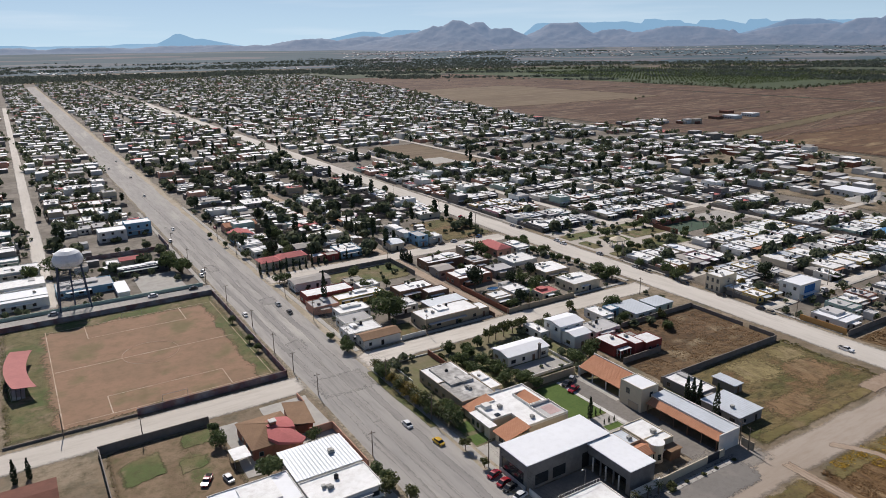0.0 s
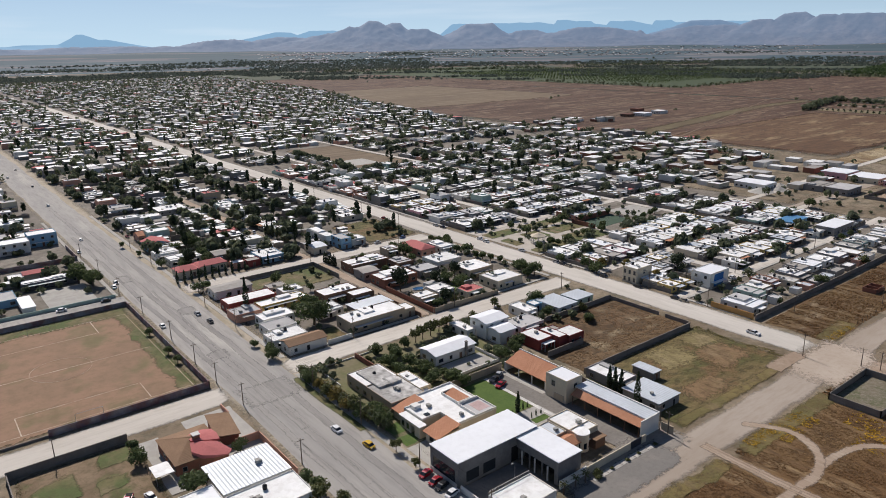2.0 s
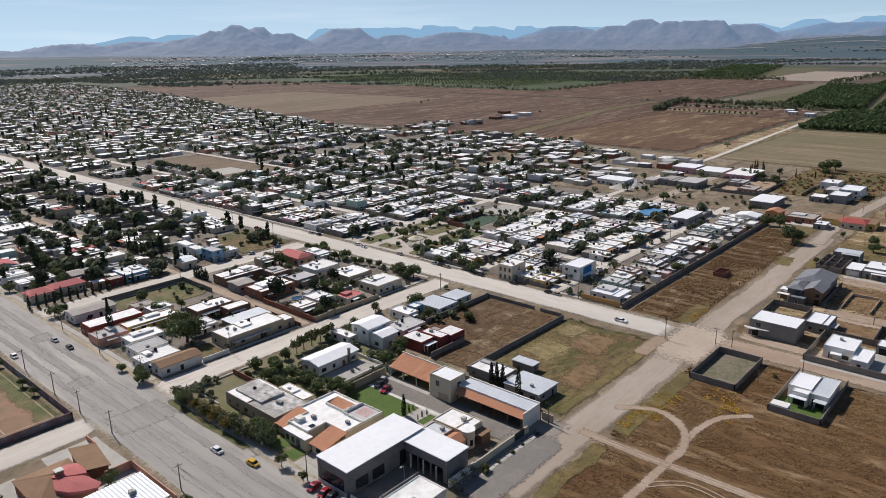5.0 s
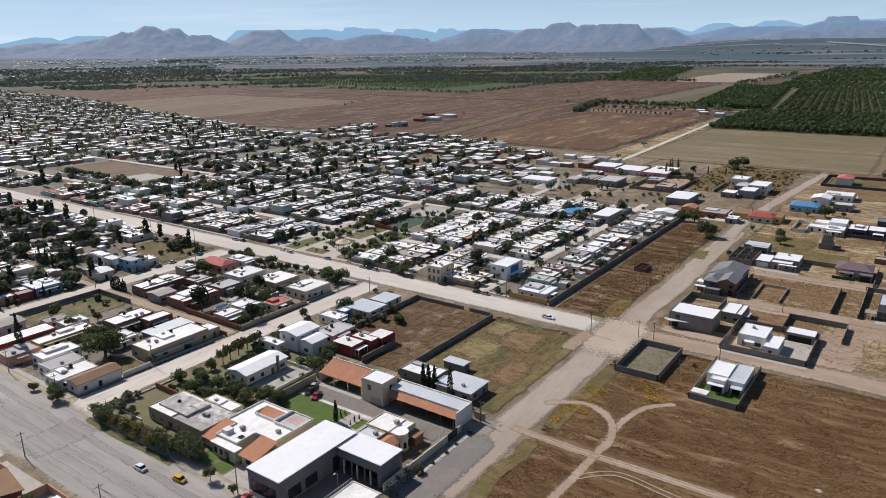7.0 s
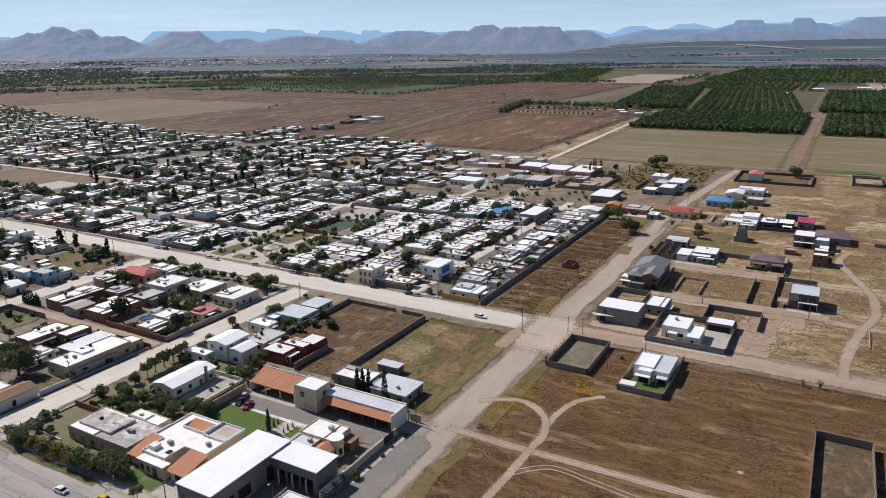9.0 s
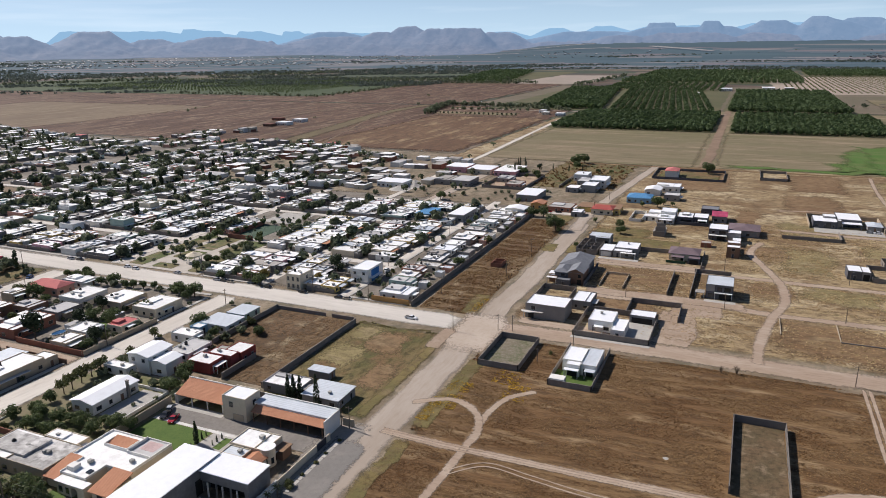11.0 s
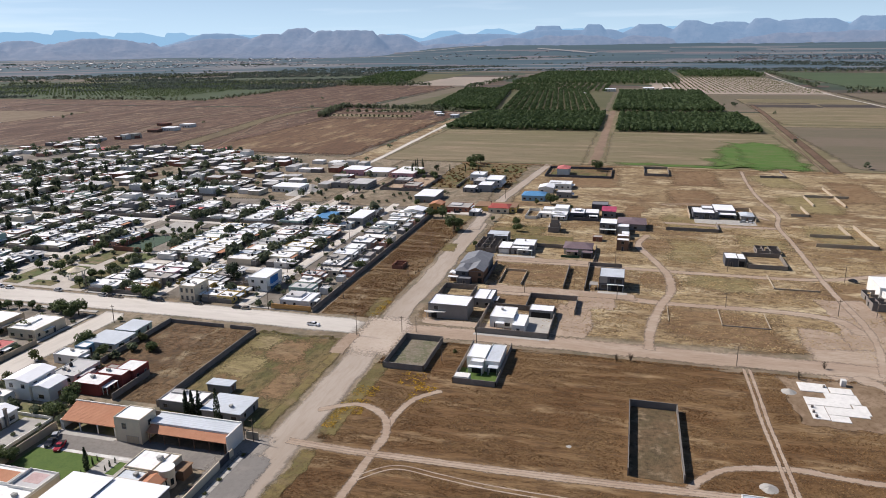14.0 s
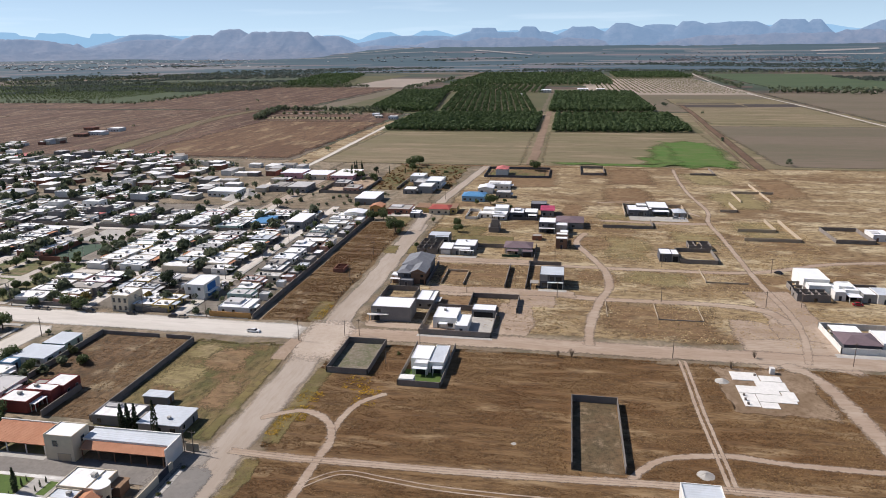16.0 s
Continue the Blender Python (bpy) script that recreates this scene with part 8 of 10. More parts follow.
rooms("roofless dark grey block house under construction", 336.4, 356, 63.2, 73.8, 3.2, (342.5, 349.5), (67.0, 70.6))
e = composed("grey house with large stepped white flat roofs", [(341.0, 353.2, 44.4, 55.6, 4.0, "grey", "bright", "w"), (336.4, 349, 55.8, 62.2, 3.2, "cement", "bright", ""), (336.6, 340.9, 46.6, 55.5, 3.4, "grey", "bright", "w")], [(334.9, 336.5, 44.6, 52, 3.0, "white")], [(349, 50, 3.8)])
street_panel(e, -4.6, 12.2, 17.0, 0.1, 2.6, TRIM, "garage_door")
sheet("pavement", 331.6, 334.6, 43, 62, 0.13, CONCRETE, "pale concrete kerb before a house", 0.2, 2)
fence_wall([(352.4, 30), (352.4, 46)], 2.2)
e = composed("low house with a dull purple hipped roof and garage", [(337.2, 342.0, 15.2, 20.6, 3.0, "dark", "purple", "")], [(338.2, 341.9, 22.4, 28.4, 2.7, "purple")], wings=[(342.2, 354.2, 16.0, 29.6, 3.3, 1.7, 4.5, "y", "cream", "purple")])
street_panel(e, 0.0, 0.8, 4.6, 0.1, 2.4, DARKOPEN)
street_panel(e, 5.0, 7.4, 9.0, 0.1, 2.2, DARKOPEN, "door")
street_panel(e, 5.0, 11.0, 12.8, 0.9, 2.2, GLASS, "window")
street_panel(e, -0.7, 6.2, 15.2, 0.0, 1.4, mat("green painted fence", (0.05, 0.10, 0.06), None, None), "fence")
yard(330, 357, 12.8, 14.2, 1.8, "se")
e = composed("dark two-storey house with pale flat roofs and a balcony", [(387.4, 399.6, 5.0, 14.4, 6.2, "dark", "bright", "w"), (384.8, 391.6, -1.6, 4.8, 5.4, "grey", "bright", "w"), (391.8, 398.6, -1.6, 4.8, 3.4, "dark", "white", "")], [(385.2, 387.3, 5.2, 14.2, 3.1, "white"), (376.8, 384.6, -1.8, 2.2, 2.9, "bright")])
street_panel(e, 0.0, 1.2, 5.0, 0.1, 2.5, DARKOPEN)
street_panel(e, 0.0, 1.0, 4.2, 3.5, 5.2, GLASS, "window")
street_panel(e, -2.4, -5.8, -1.0, 0.1, 2.5, DARKOPEN)
house(398.8, 414.4, -10.6, 4.6, 3.6, "grey", "purple", "house with a broad dull purple hipped roof", "pitched", rise=1.6, hip=6)
composed("narrow two-storey brown brick house with stepped pale roofs", [(355.0, 359.6, -1.7, 4.2, 5.6, "brown", "bright", "w"), (359.7, 364.4, -1.7, 4.2, 6.6, "brown", "bright", "")])
fence_wall([(364.6, -1.8), (374, -1.8)], 2.0, label="dark plot wall")
house(370, 375, 12, 17, 2.6, "brick", "cement", "low brick shed", sides="w", extra=0)
house(428, 442, 6.8, 14.8, 3.8, "grey", "magenta", "house with a bright magenta roof", "pitched", rise=1.6, axis="y")
house(446, 456, 12, 22, 4, "dark", "slate", "unfinished dark two-storey house", sides="w", extra=0)
e = thing("unfinished_house", 389, 39.4, "unfinished dark two-storey block house", "house")
for q in ((-5, 5, -3, 3, 0, 3.0), (-5, 0, -3, -2.8, 3.0, 5.6), (-5, -4.8, -2.8, 2, 3.0, 5.6), (0, 0.2, -3, 2, 3.0, 6.2)):
    part("wall", boxes(q), BLOCKWALL, e)
part("roof", boxes((-5.2, 5.2, -3.2, 3.2, 3.0, 3.15)), ROOFS["cement"], e)
composed("modern white house of many stacked flat-roofed boxes", [(415.0, 424.6, 34.8, 44.6, 3.6, "white", "bright", "w"), (424.8, 436.0, 34.8, 43.4, 5.2, "white", "bright", "w"), (418.6, 426.0, 44.8, 52.4, 3.0, "white", "white", "w"), (426.2, 434, 43.6, 50.6, 4.0, "white", "bright", "w"), (417.6, 420.6, 38.4, 42.6, 4.6, "white", "bright", "")],
    [(412.4, 414.9, 36, 43, 2.8, "bright")])
e = composed("dark L-shaped house with a white-edged flat roof", [(421.0, 432.6, 16.6, 24.6, 4.0, "dark", "bright", "w"), (418.4, 431.0, 24.8, 33.4, 4.2, "dark", "bright", "w"), (423, 429, 27, 31, 5.0, "grey", "bright", "")], [(417.2, 420.9, 17, 22, 2.8, "white")])
street_panel(e, -2.6, 9.0, 14.5, 0.1, 2.7, DARKOPEN)
street_panel(e, 0.0, 1.2, 6.0, 0.1, 2.7, DARKOPEN)
fence_wall([(416, 33.8), (417.4, 16.0), (433, 13.6)], 2.0, WALLS["dark"], label="dark wall along a lane")
yard(414.4, 436, 53, 60, 1.9, "", "white yard wall", WALLS["white"])
house(466, 480, 54.6, 70, 3.6, "blue", "blue", "house with a bright blue hipped roof", "pitched", rise=2.0, hip=5, axis="y")
house(494.8, 508, 52, 62.4, 3.8, "white", "bright", "white house with pale roofs", "pitched", rise=1.2)
house(511.6, 526, 40.8, 57.4, 4.0, "white", "bright", "long white house with pale roofs", extra=0)
house(480, 490, 38, 48, 4.2, "grey", "grey", "grey flat-roofed house", extra=0)
house(571, 585, 47.6, 57.4, 5.2, "white", "pinkred", "two-storey villa with a red hipped roof", "pitched", rise=1.8, hip=4)
yard(562, 604, 14, 66, 2.0, "", "dark wall round a villa garden", WALLS["dark"])
sheet("ground_lawn", 564, 602, 16, 64, 0.08, LOTGRASS, "villa garden grass", 0.3, 5)
house(490, 506, 95.6, 106, 5.2, "grey", "bright", "white two-part house", sides="w", extra=0)
house(508, 528, 92, 104, 6.0, "white", "bright", "large white two-storey house", sides="w", extra=0)
house(486, 498, 107, 116, 3.6, "grey", "white", "grey flat-roofed house", sides="w", extra=0)
house(424.6, 438, 72, 84.8, 3.4, "cream", "red", "house with a bright red roof", "pitched", rise=1.4, axis="y", hip=3)
house(423, 438, 97, 112, 3.2, "brick", "cement", "long brick house with a pale roof", sides="w", extra=0)
house(414, 424, 88.6, 95, 3.0, "grey", "bright", "small grey building with a white roof", sides="w", extra=0)
house(426, 436, 116, 124, 3.4, "ochre", "clay", "ochre house with a clay roof", "pitched", rise=1.2)
house(404, 414, 122, 134, 4.0, "white", "bright", "white arched-roof shed", "pitched", rise=1.0)
house(446, 470, 126, 140, 4.6, "grey", "bright", "grey hall with a white roof", "slab", sides="w", extra=0)
# further plots and walls
e = composed("long dark house with stepped pale flat roofs and a portico", [(435.4, 450.4, -50.6, -38.4, 4.1, "dark", "bright", "w"), (441.8, 459.8, -63.0, -50.8, 4.6, "dark", "bright", "w"), (445, 452, -50.4, -44, 5.0, "grey", "bright", ""), (437.4, 441.6, -52.6, -50.8, 4.6, "block", "bright", "")], [(436.4, 441.7, -62.8, -53, 3.2, "bright")])
street_panel(e, 0.0, 3.2, 5.6, 0.1, 3.2, GLASS, "window")
house(436, 446, -72.4, -65.4, 2.8, "grey", "sheet", "low house under pale sheets", "pitched", rise=0.9, sides="w", hip=2.0)
sheet("ground_yard", 424, 436, -72, -38, 0.075, CONCRETE, "pale concrete forecourt of a dark house", 0.8, 3)
yard(433.6, 462, -73.4, -36.6, 2.4, "w", "pale wall round a house", WALLS["tan"])
car("silver", 431, -66, 90)
car("white", 430.6, -70, 80)
e = composed("dark two-storey block house with a pale roof", [(338.8, 348.4, -51.6, -46.0, 4.2, "dark", "bright", "w"), (339.4, 348.2, -55, -51.7, 4.0, "block", "bright", "")])
street_panel(e, 0.6, -3.0, -0.6, 0.1, 2.8, DARKOPEN)
yard(337.4, 358, -73, -55.6, 2.2, "")
rooms("roofless block rooms under construction", 361, 371, -74, -63, 2.7, (366,), (-69.5, -66.4))
fence_wall([(403.6, -22), (403.6, -50), (420, -50)], 2.0, label="dark plot wall")
fence_wall([(404, -96), (404, -116), (430, -116)], 2.0, WALLS["tan"], label="pale plot wall")
fence_wall([(384, -95), (384, -123.6), (430, -123.6)], 2.0, WALLS["tan"], label="pale plot wall")
fence_wall([(485, -115), (516, -115), (516, -143)], 1.8, WALLS["tan"], label="plot wall")
fence_wall([(487, -134), (548, -134)], 1.8, WALLS["tan"], label="plot wall")
fence_wall([(454, -96), (454, -106), (478, -106)], 1.8, WALLS["tan"], label="plot wall")
fence_wall([(590, -99), (590, -118), (618, -118)], 1.8, label="plot wall")
yard(580.5, 615, -30.5, -11.6, 2.2, "", "brown wall round an empty plot")
yard(385.4, 413, -160, -141, 2.2, "")
fence_wall([(327, -62.4), (308.4, -62.4), (308.4, -80)], 0.8, WALLS["tan"], label="low foundation wall")
house(392, 404, -170, -161, 3.8, "white", "bright", "white house with a red car port", sides="w", extra=0)
composed("tall white hall with a bright roof", [(302.6, 318.4, -110.4, -100.2, 5.8, "white", "bright", ""), (297.6, 302.4, -109.8, -101, 4.6, "white", "white", "")])
rooms("grey unfinished house of open block rooms", 289.4, 297.4, -107.0, -94.2, 3.2, (293.4,), (-103.4, -100.6, -97.4))
rooms("roofless side rooms of an unfinished house", 297.6, 308, -100.6, -95.2, 2.8, (303.2,), ())
e = composed("white house with pale stepped roofs and a dark carport", [(292.4, 303.6, -113.6, -109.4, 3.9, "white", "bright", "w"), (294.6, 306.4, -119.2, -113.8, 4.2, "white", "bright", "w"), (297, 303, -117.6, -112, 4.9, "white", "bright", "")], [(289.6, 294.4, -118.8, -113.9, 2.9, "bright")])
street_panel(e, 2.2, -5.0, -0.6, 0.1, 2.5, DARKOPEN)
composed("grey house with pale flat roofs", [(291.4, 300.4, -124.6, -119.6, 3.8, "grey", "bright", "w"), (290.6, 300.6, -130.8, -124.8, 4.0, "white", "sheet", "w")])
fence_wall([(303, -121.6), (309, -121.6), (309, -131)], 2.2, label="grey block wall behind houses")
car("red", 287.4, -116.4, 90)
car("black", 326, -97, 45)
e = composed("low white house beside a purple-roofed wing", [(240.2, 252.6, -118.6, -107.2, 3.5, "white", "bright", "w")], [(250, 258, -104.8, -95.4, 2.6, "white")], wings=[(239.0, 249.8, -106.4, -94.6, 3.0, 1.4, 4.6, "y", "dark", "purple")])
street_panel(e, -1.2, 2.2, 5.2, 0.1, 2.3, DARKOPEN)
yard(237.4, 260.4, -121, -93.4, 2.4, "", "pale wall round a house plot", WALLS["white"])
car("silver", 255.6, -97.6, 85)
sheet("pavement", 233.8, 236.8, -120, -91, 0.12, CONCRETE, "pale concrete kerb", 0.1, 3)
for y in (-17.6, -36.6, -53.2):
    fence_wall([(260.4, y), (276.6, y)], 0.6, WALLS["tan"], label="low foundation wall of an empty plot")
fence_wall([(260.2, -37), (260.2, -53)], 0.5, WALLS["block"], label="low foundation wall of an empty plot")
e = house(140, 147.4, -37.4, -28.4, 4.0, "white", "sheet", "new white house with a pale blue roof", sides="", extra=0)
# foundation slab
e = thing("foundation", 206, -61, "fresh white concrete foundation slab", "foundation")
S_ = mat("fresh white concrete", (0.72, 0.70, 0.66), (0.66, 0.64, 0.60), None, 0.3, 1.2, 0.3)
for b in ((5.4, 11.2, -0.4, 7.6), (5.6, 9.4, -7.0, -0.8), (-0.6, 5.4, -7.4, 1.4), (-3.2, 1.6, -4.2, 7.6), (-8.2, -3.4, -7.6, 3.0), (-11.6, -3.4, 3.2, 7.6), (-6.6, -0.8, -8.4, -4.6), (-12, -8.4, -2, 3.0)):
    part("slab", boxes((*b, 0, 0.40 + 0.006 * b[0])), S_, e)
for x, y in ((-10.6, 6.6), (-8, 6.8), (-5, 6.6), (9, 0.4)):
    part("column_stub", boxes((x - 0.3, x + 0.3, y - 0.3, y + 0.3, 0.42, 1.1)), BLOCKWALL, e)
sheet("ground_yard", 189, 220, -77, -48, 0.065, mat("dusty building site", (0.27, 0.195, 0.13), (0.20, 0.138, 0.085), (0.12, 0.075, 0.04), 0.08, 0.6, 1.3, ragged=2.4, grain=0.76), "dusty ground round a foundation", 3.5, 2)
e = thing("site_tank", 218, -66.5, "white water tank on a building site", "tank")
part("tank", boxes((-0.8, 0.8, -0.7, 0.7, 0, 2.2)), TRIM, e)
# long walled plot in the weed field
yard(154.6, 190.0, -17.0, -4.0, 2.3, "w", "dark weathered block wall round a long plot", mat("weathered dark block", (0.17, 0.15, 0.135), (0.20, 0.18, 0.16), (0.11, 0.10, 0.09), 0.3, 1.2, 0.5))
sheet("field_lot", 154, 189.6, -16.7, -4.3, 0.06, mat("plot weeds", (0.15, 0.10, 0.055), (0.105, 0.08, 0.042), (0.06, 0.043, 0.022), 0.1, 0.5, 1.6, mid=((0.22, 0.16, 0.10), 0.2, 0.53, 0.63), grain=0.76, bump=0.2), "weeds inside a walled plot", 0.2, 3)
# heaps of soil and gravel
for x, y, r, h, m in ((157, -36, 2.6, 0.9, CONCRETE), (155, -43, 2.4, 0.7, DIRT), (210, -50, 2.6, 1.3, CONCRETE), (178, -60, 1.6, 0.4, PALE), (176, -88, 1.6, 0.5, PALE), (164, 11, 1.3, 0.3, CONCRETE), (455, 232, 9, 3.5, CONCRETE), (468, 226, 7, 3, CONCRETE), (480, 232, 8, 3, CONCRETE)):
    e = thing("soil_heap", x, y, "low heap of pale gravel and soil", "heap")
    bm = bmesh.new()
    rings = [[bm.verts.new((r * f * (1 + 0.18 * noise.noise((k, x, f))) * math.cos(k * math.tau / 14), r * f * (1 + 0.18 * noise.noise((k, y, f))) * math.sin(k * math.tau / 14), h * (1 - f) ** 1.2 * (1 + 0.2 * noise.noise((k * 0.7, f, x))))) for k in range(14)] for f in (1.0, 0.75, 0.5, 0.25, 0.08)]
    for a, b in zip(rings, rings[1:]):
        for k in range(14):
            bm.faces.new((a[k], a[(k + 1) % 14], b[(k + 1) % 14], b[k]))
    bm.faces.new(rings[-1])
    part("gravel_mound", bm, m, e)

# two-storey house among the walled plots
e = composed("two-storey dark grey house with a pale sheet roof", [(291.0, 304.0, -0.6, 9.8, 6.3, "dark", "sheet", ""), (304.2, 308, 3.4, 9.8, 3.2, "dark", "grey", "")], [(289.6, 290.95, -0.4, 6.4, 3.2, "white"), (290.2, 294.6, 10.2, 13.8, 2.5, "cement")])
street_panel(e, 0.0, 0.5, 5.2, 0.1, 2.7, DARKOPEN, "garage_opening")
street_panel(e, 0.0, 1.0, 3.4, 3.6, 5.4, GLASS, "window")
street_panel(e, 0.0, 4.2, 6.0, 3.6, 5.4, GLASS, "window")
street_panel(e, 0.0, 7.2, 9.4, 0.9, 2.5, GLASS, "window")
street_panel(e, 0.0, 7.0, 10.3, 3.4, 6.1, WALLS["grey"], "upper_panel", 0.14)
sheet("pavement", 286.4, 289.4, -2, 10, 0.13, CONCRETE, "pale concrete driveway before a house", 0.2, 2)

# walled yards where the town ends
yard(482, 540, 146, 178, 2.2, "", "grey block wall round a dusty yard")
sheet("ground_yard", 484, 538, 148, 176, 0.08, BARE, "bare dusty yard inside block walls", 1.0, 4)
house(485, 501, 150, 161, 3.6, "salmon", "cement", "low salmon building with a cement roof", extra=0)
house(506, 521, 164, 175, 3.4, "block", "grey", "grey block workshop in a walled yard", extra=0)
house(512, 528, 103, 114, 4.0, "grey", "grey", "grey house at the edge of town", extra=1)
house(532, 547, 110, 121, 5.2, "white", "bright", "tall white house at the edge of town", extra=1)
fence_wall([(500, 96), (552, 96), (552, 124), (500, 124)], 2.0, label="grey block wall round house lots")


# sheds and farm buildings among the fields
for x0, x1, y0, y1, h, wall, roof in ((804, 820, 582, 600, 4.5, "white", "bright"), (846, 862, 586, 602, 4.5, "white", "white"), (786, 798, 594, 608, 3.6, "brown", "rust"), (860, 874, 634, 648, 3.6, "brick", "rust"), (1040, 1054, 256, 268, 4.5, "white", "bright"), (1058, 1070, 284, 294, 4.0, "cream", "white"), (1086, 1098, 296, 306, 4.5, "white", "bright"),
                                      (1578, 1592, 100, 112, 5.0, "cream", "bright"), (1716, 1750, 44, 70, 6.0, "white", "bright"), (1770, 1806, -44, -18, 6.0, "white", "bright"), (1790, 1815, -84, -64, 5.0, "grey", "white")):
    house(x0, x1, y0, y1, h, wall, roof, "plain farm shed among the fields", "slab", sides="w", extra=0, category="farm shed", name="farm_shed", group="farm sheds")

# ---- trees where they stand ----
AVENUE = [(88.1, 177.6), (88.3, 174.6), (88.1, 171.8), (87.9, 168.9), (88.3, 166), (88.0, 163), (88.3, 160), (88.1, 157.2), (88.3, 154.4), (88.8, 151.6), (89.2, 148.8)]
for k, (x, y) in enumerate(AVENUE):
    tree("deedeededa"[k % 10], x, y, 0.78 + 0.03 * k)
for x, y, k in ((91.2, 146.4, 1.15), (90.4, 142.6, 1.0), (92.4, 150.6, 1.0)):
    tree("a", x, y, k)
for x, y in ((86.6, 131.4), (86.4, 122.6)):
    tree("h", x, y, 0.72)
tree("a", 88.8, 181.8, 1.0)
tree("d", 88.4, 185.4, 0.7)
for x, y in ((130.6, 183), (134, 183.5), (138.1, 184.4), (142.4, 185), (146.2, 185.2)):
    tree("h", x, y, 1.3)
for k, x, y, s in (("g", 110, 181, 1), ("a", 114.6, 184, .9), ("a", 119.5, 180.5, .9), ("b", 125.6, 182.5, .8), ("a", 111.7, 174.5, .8), ("b", 111.9, 168, .9), ("a", 118.8, 161.3, .8), ("b", 114, 154.5, .8), ("a", 118.3, 169.3, .8),
                   ("g", 119.6, 150, 1.2), ("b", 122, 156.5, .8), ("k", 111.7, 221, 1.0), ("c", 117.7, 236, 1.1), ("a", 112, 236, 1), ("d", 174.8, 191, .9), ("g", 159.6, 186.4, 1.2), ("c", 153.2, 156.6, .8), ("b", 146.3, 158.4, .9),
                   ("a", 189.6, 182.9, 1), ("g", 198, 166, 1.2), ("g", 190.9, 157, 1.4), ("g", 193, 158.4, 1.2), ("f", 157, 230, 1), ("f", 172.5, 225.8, .8), ("f", 161.6, 205, .9), ("f", 186.4, 229.9, .75), ("a", 183, 219, 1), ("a", 178, 226, 1),
                   ("b", 213, 282, 1), ("a", 214.7, 277.6, .9), ("b", 217.6, 274.8, 1), ("a", 214, 270, 1), ("b", 210, 257.5, 1), ("a", 214.1, 254.1, 1), ("b", 212.2, 245.6, .9), ("b", 213.1, 241.4, .9), ("b", 214.1, 236.8, .9), ("b", 215.1, 231.2, .9),
                   ("a", 213.9, 215.4, 1.1), ("a", 214.1, 207.9, 1.1), ("a", 190.1, 283.4, .9), ("c", 188.6, 270.4, .9), ("a", 186, 262, .9), ("b", 168.1, 277.6, 1), ("b", 163, 277, 1), ("b", 165.6, 254, 1), ("d", 165, 204, .8), ("c", 121.8, 275, .8), ("b", 128, 255, 1),
                   ("a", 260, 259, 1.1), ("a", 286.7, 263.6, 1), ("a", 294, 264, 1), ("b", 243.1, 233.1, 1), ("a", 264, 232.8, 1), ("a", 280.8, 235.2, 1), ("a", 294.2, 236.1, .9), ("b", 256.8, 233.3, 1), ("c", 239.4, 199, 1), ("a", 237.4, 192, 1), ("a", 238, 214, 1),
                   ("c", 603.5, 135, 1.3), ("c", 377, 95, 1.45), ("c", 406.5, 110, .9), ("b", 346, 76, .8), ("a", 396, 62, .9), 
                   ("f", 100.8, 323.4, .9), ("a", 105.1, 356.4, 1.1), ("a", 111.4, 336, 1), ("c", 113.4, 354, 1), ("a", 90.4, 332, 1), ("b", 132.8, 361, 1), ("a", 91.2, 285, .9), ("b", 95.4, 286.6, .9), ("b", 84.9, 379, .8), ("b", 87.2, 357, .8), ("b", 88.4, 209, .9),
                   ("c", 54.5, 332, 1.2), ("c", 58.6, 324, 1.2), ("a", 57, 345, 1.1), ("k", 10, 354, .9), ("c", -1, 352, 1), ("b", 61, 251, .7), ("b", 60.8, 229.6, .9), ("b", 61, 220.6, .8), ("a", 86.6, 203.4, 1.1), ("c", 40.6, 147.6, .9),
                   ("a", 56, 157.4, .8), ("b", 62.2, 133.6, .9), ("b", 62.9, 129, .9), ("d", 65.2, 121, .9), ("a", 34.2, 168, .8), ("b", 34.4, 174.6, .8), ("b", 21, 325, .9), ("b", 27, 345, .8), ("c", 18, 360, .9), ("d", 62, 126, 1),
                   ("g", 214, 54, .6)):
    tree(k, x, y, s)
for x, y in ((154.8, 118.4), (154.6, 116.2), (154.9, 114.2)):
    tree("y", x, y, 1.05)
tree("z", 152.6, 106.9, 0.8)
for k in range(9):
    tree("y", 152.9 + k * 0.1, 288.0 - k * 1.25, 0.75)
for k in range(11):
    tree("y", 88 + k * 3.1, 301.6 + rng.uniform(-0.3, 0.3), 0.85)
for x, y in ((127.5, 302.2), (131, 302.3)):
    tree("y", x, y, 0.8)
tree("z", 97.6, 249.9, 1.2)
for x, y in ((153.5, 352), (154, 346.5), (153.6, 340), (157, 334), (158, 328), (164, 338)):
    tree("z", x, y, 0.75)
for x, y in ((229.4, -64), (219.4, -54.6), (221.2, -4), (220.4, 0.5)):
    tree("n", x, y, 0.9)
for x, y in ((106.4, 92.4), (110.6, 92.6), (113.6, 92.2)):
    tree("p", x, y, 1.0)
for y in range(158, 226, 6):
    tree(rng.choice("fzca"), 570 + rng.uniform(-4, 4), y - 60 + rng.uniform(-2, 2), 0.7) if y % 4 else None
for k in range(10):
    tree(rng.choice("zzyb"), 540 + k * 5.0, 176 + rng.uniform(-3, 3), 0.8)

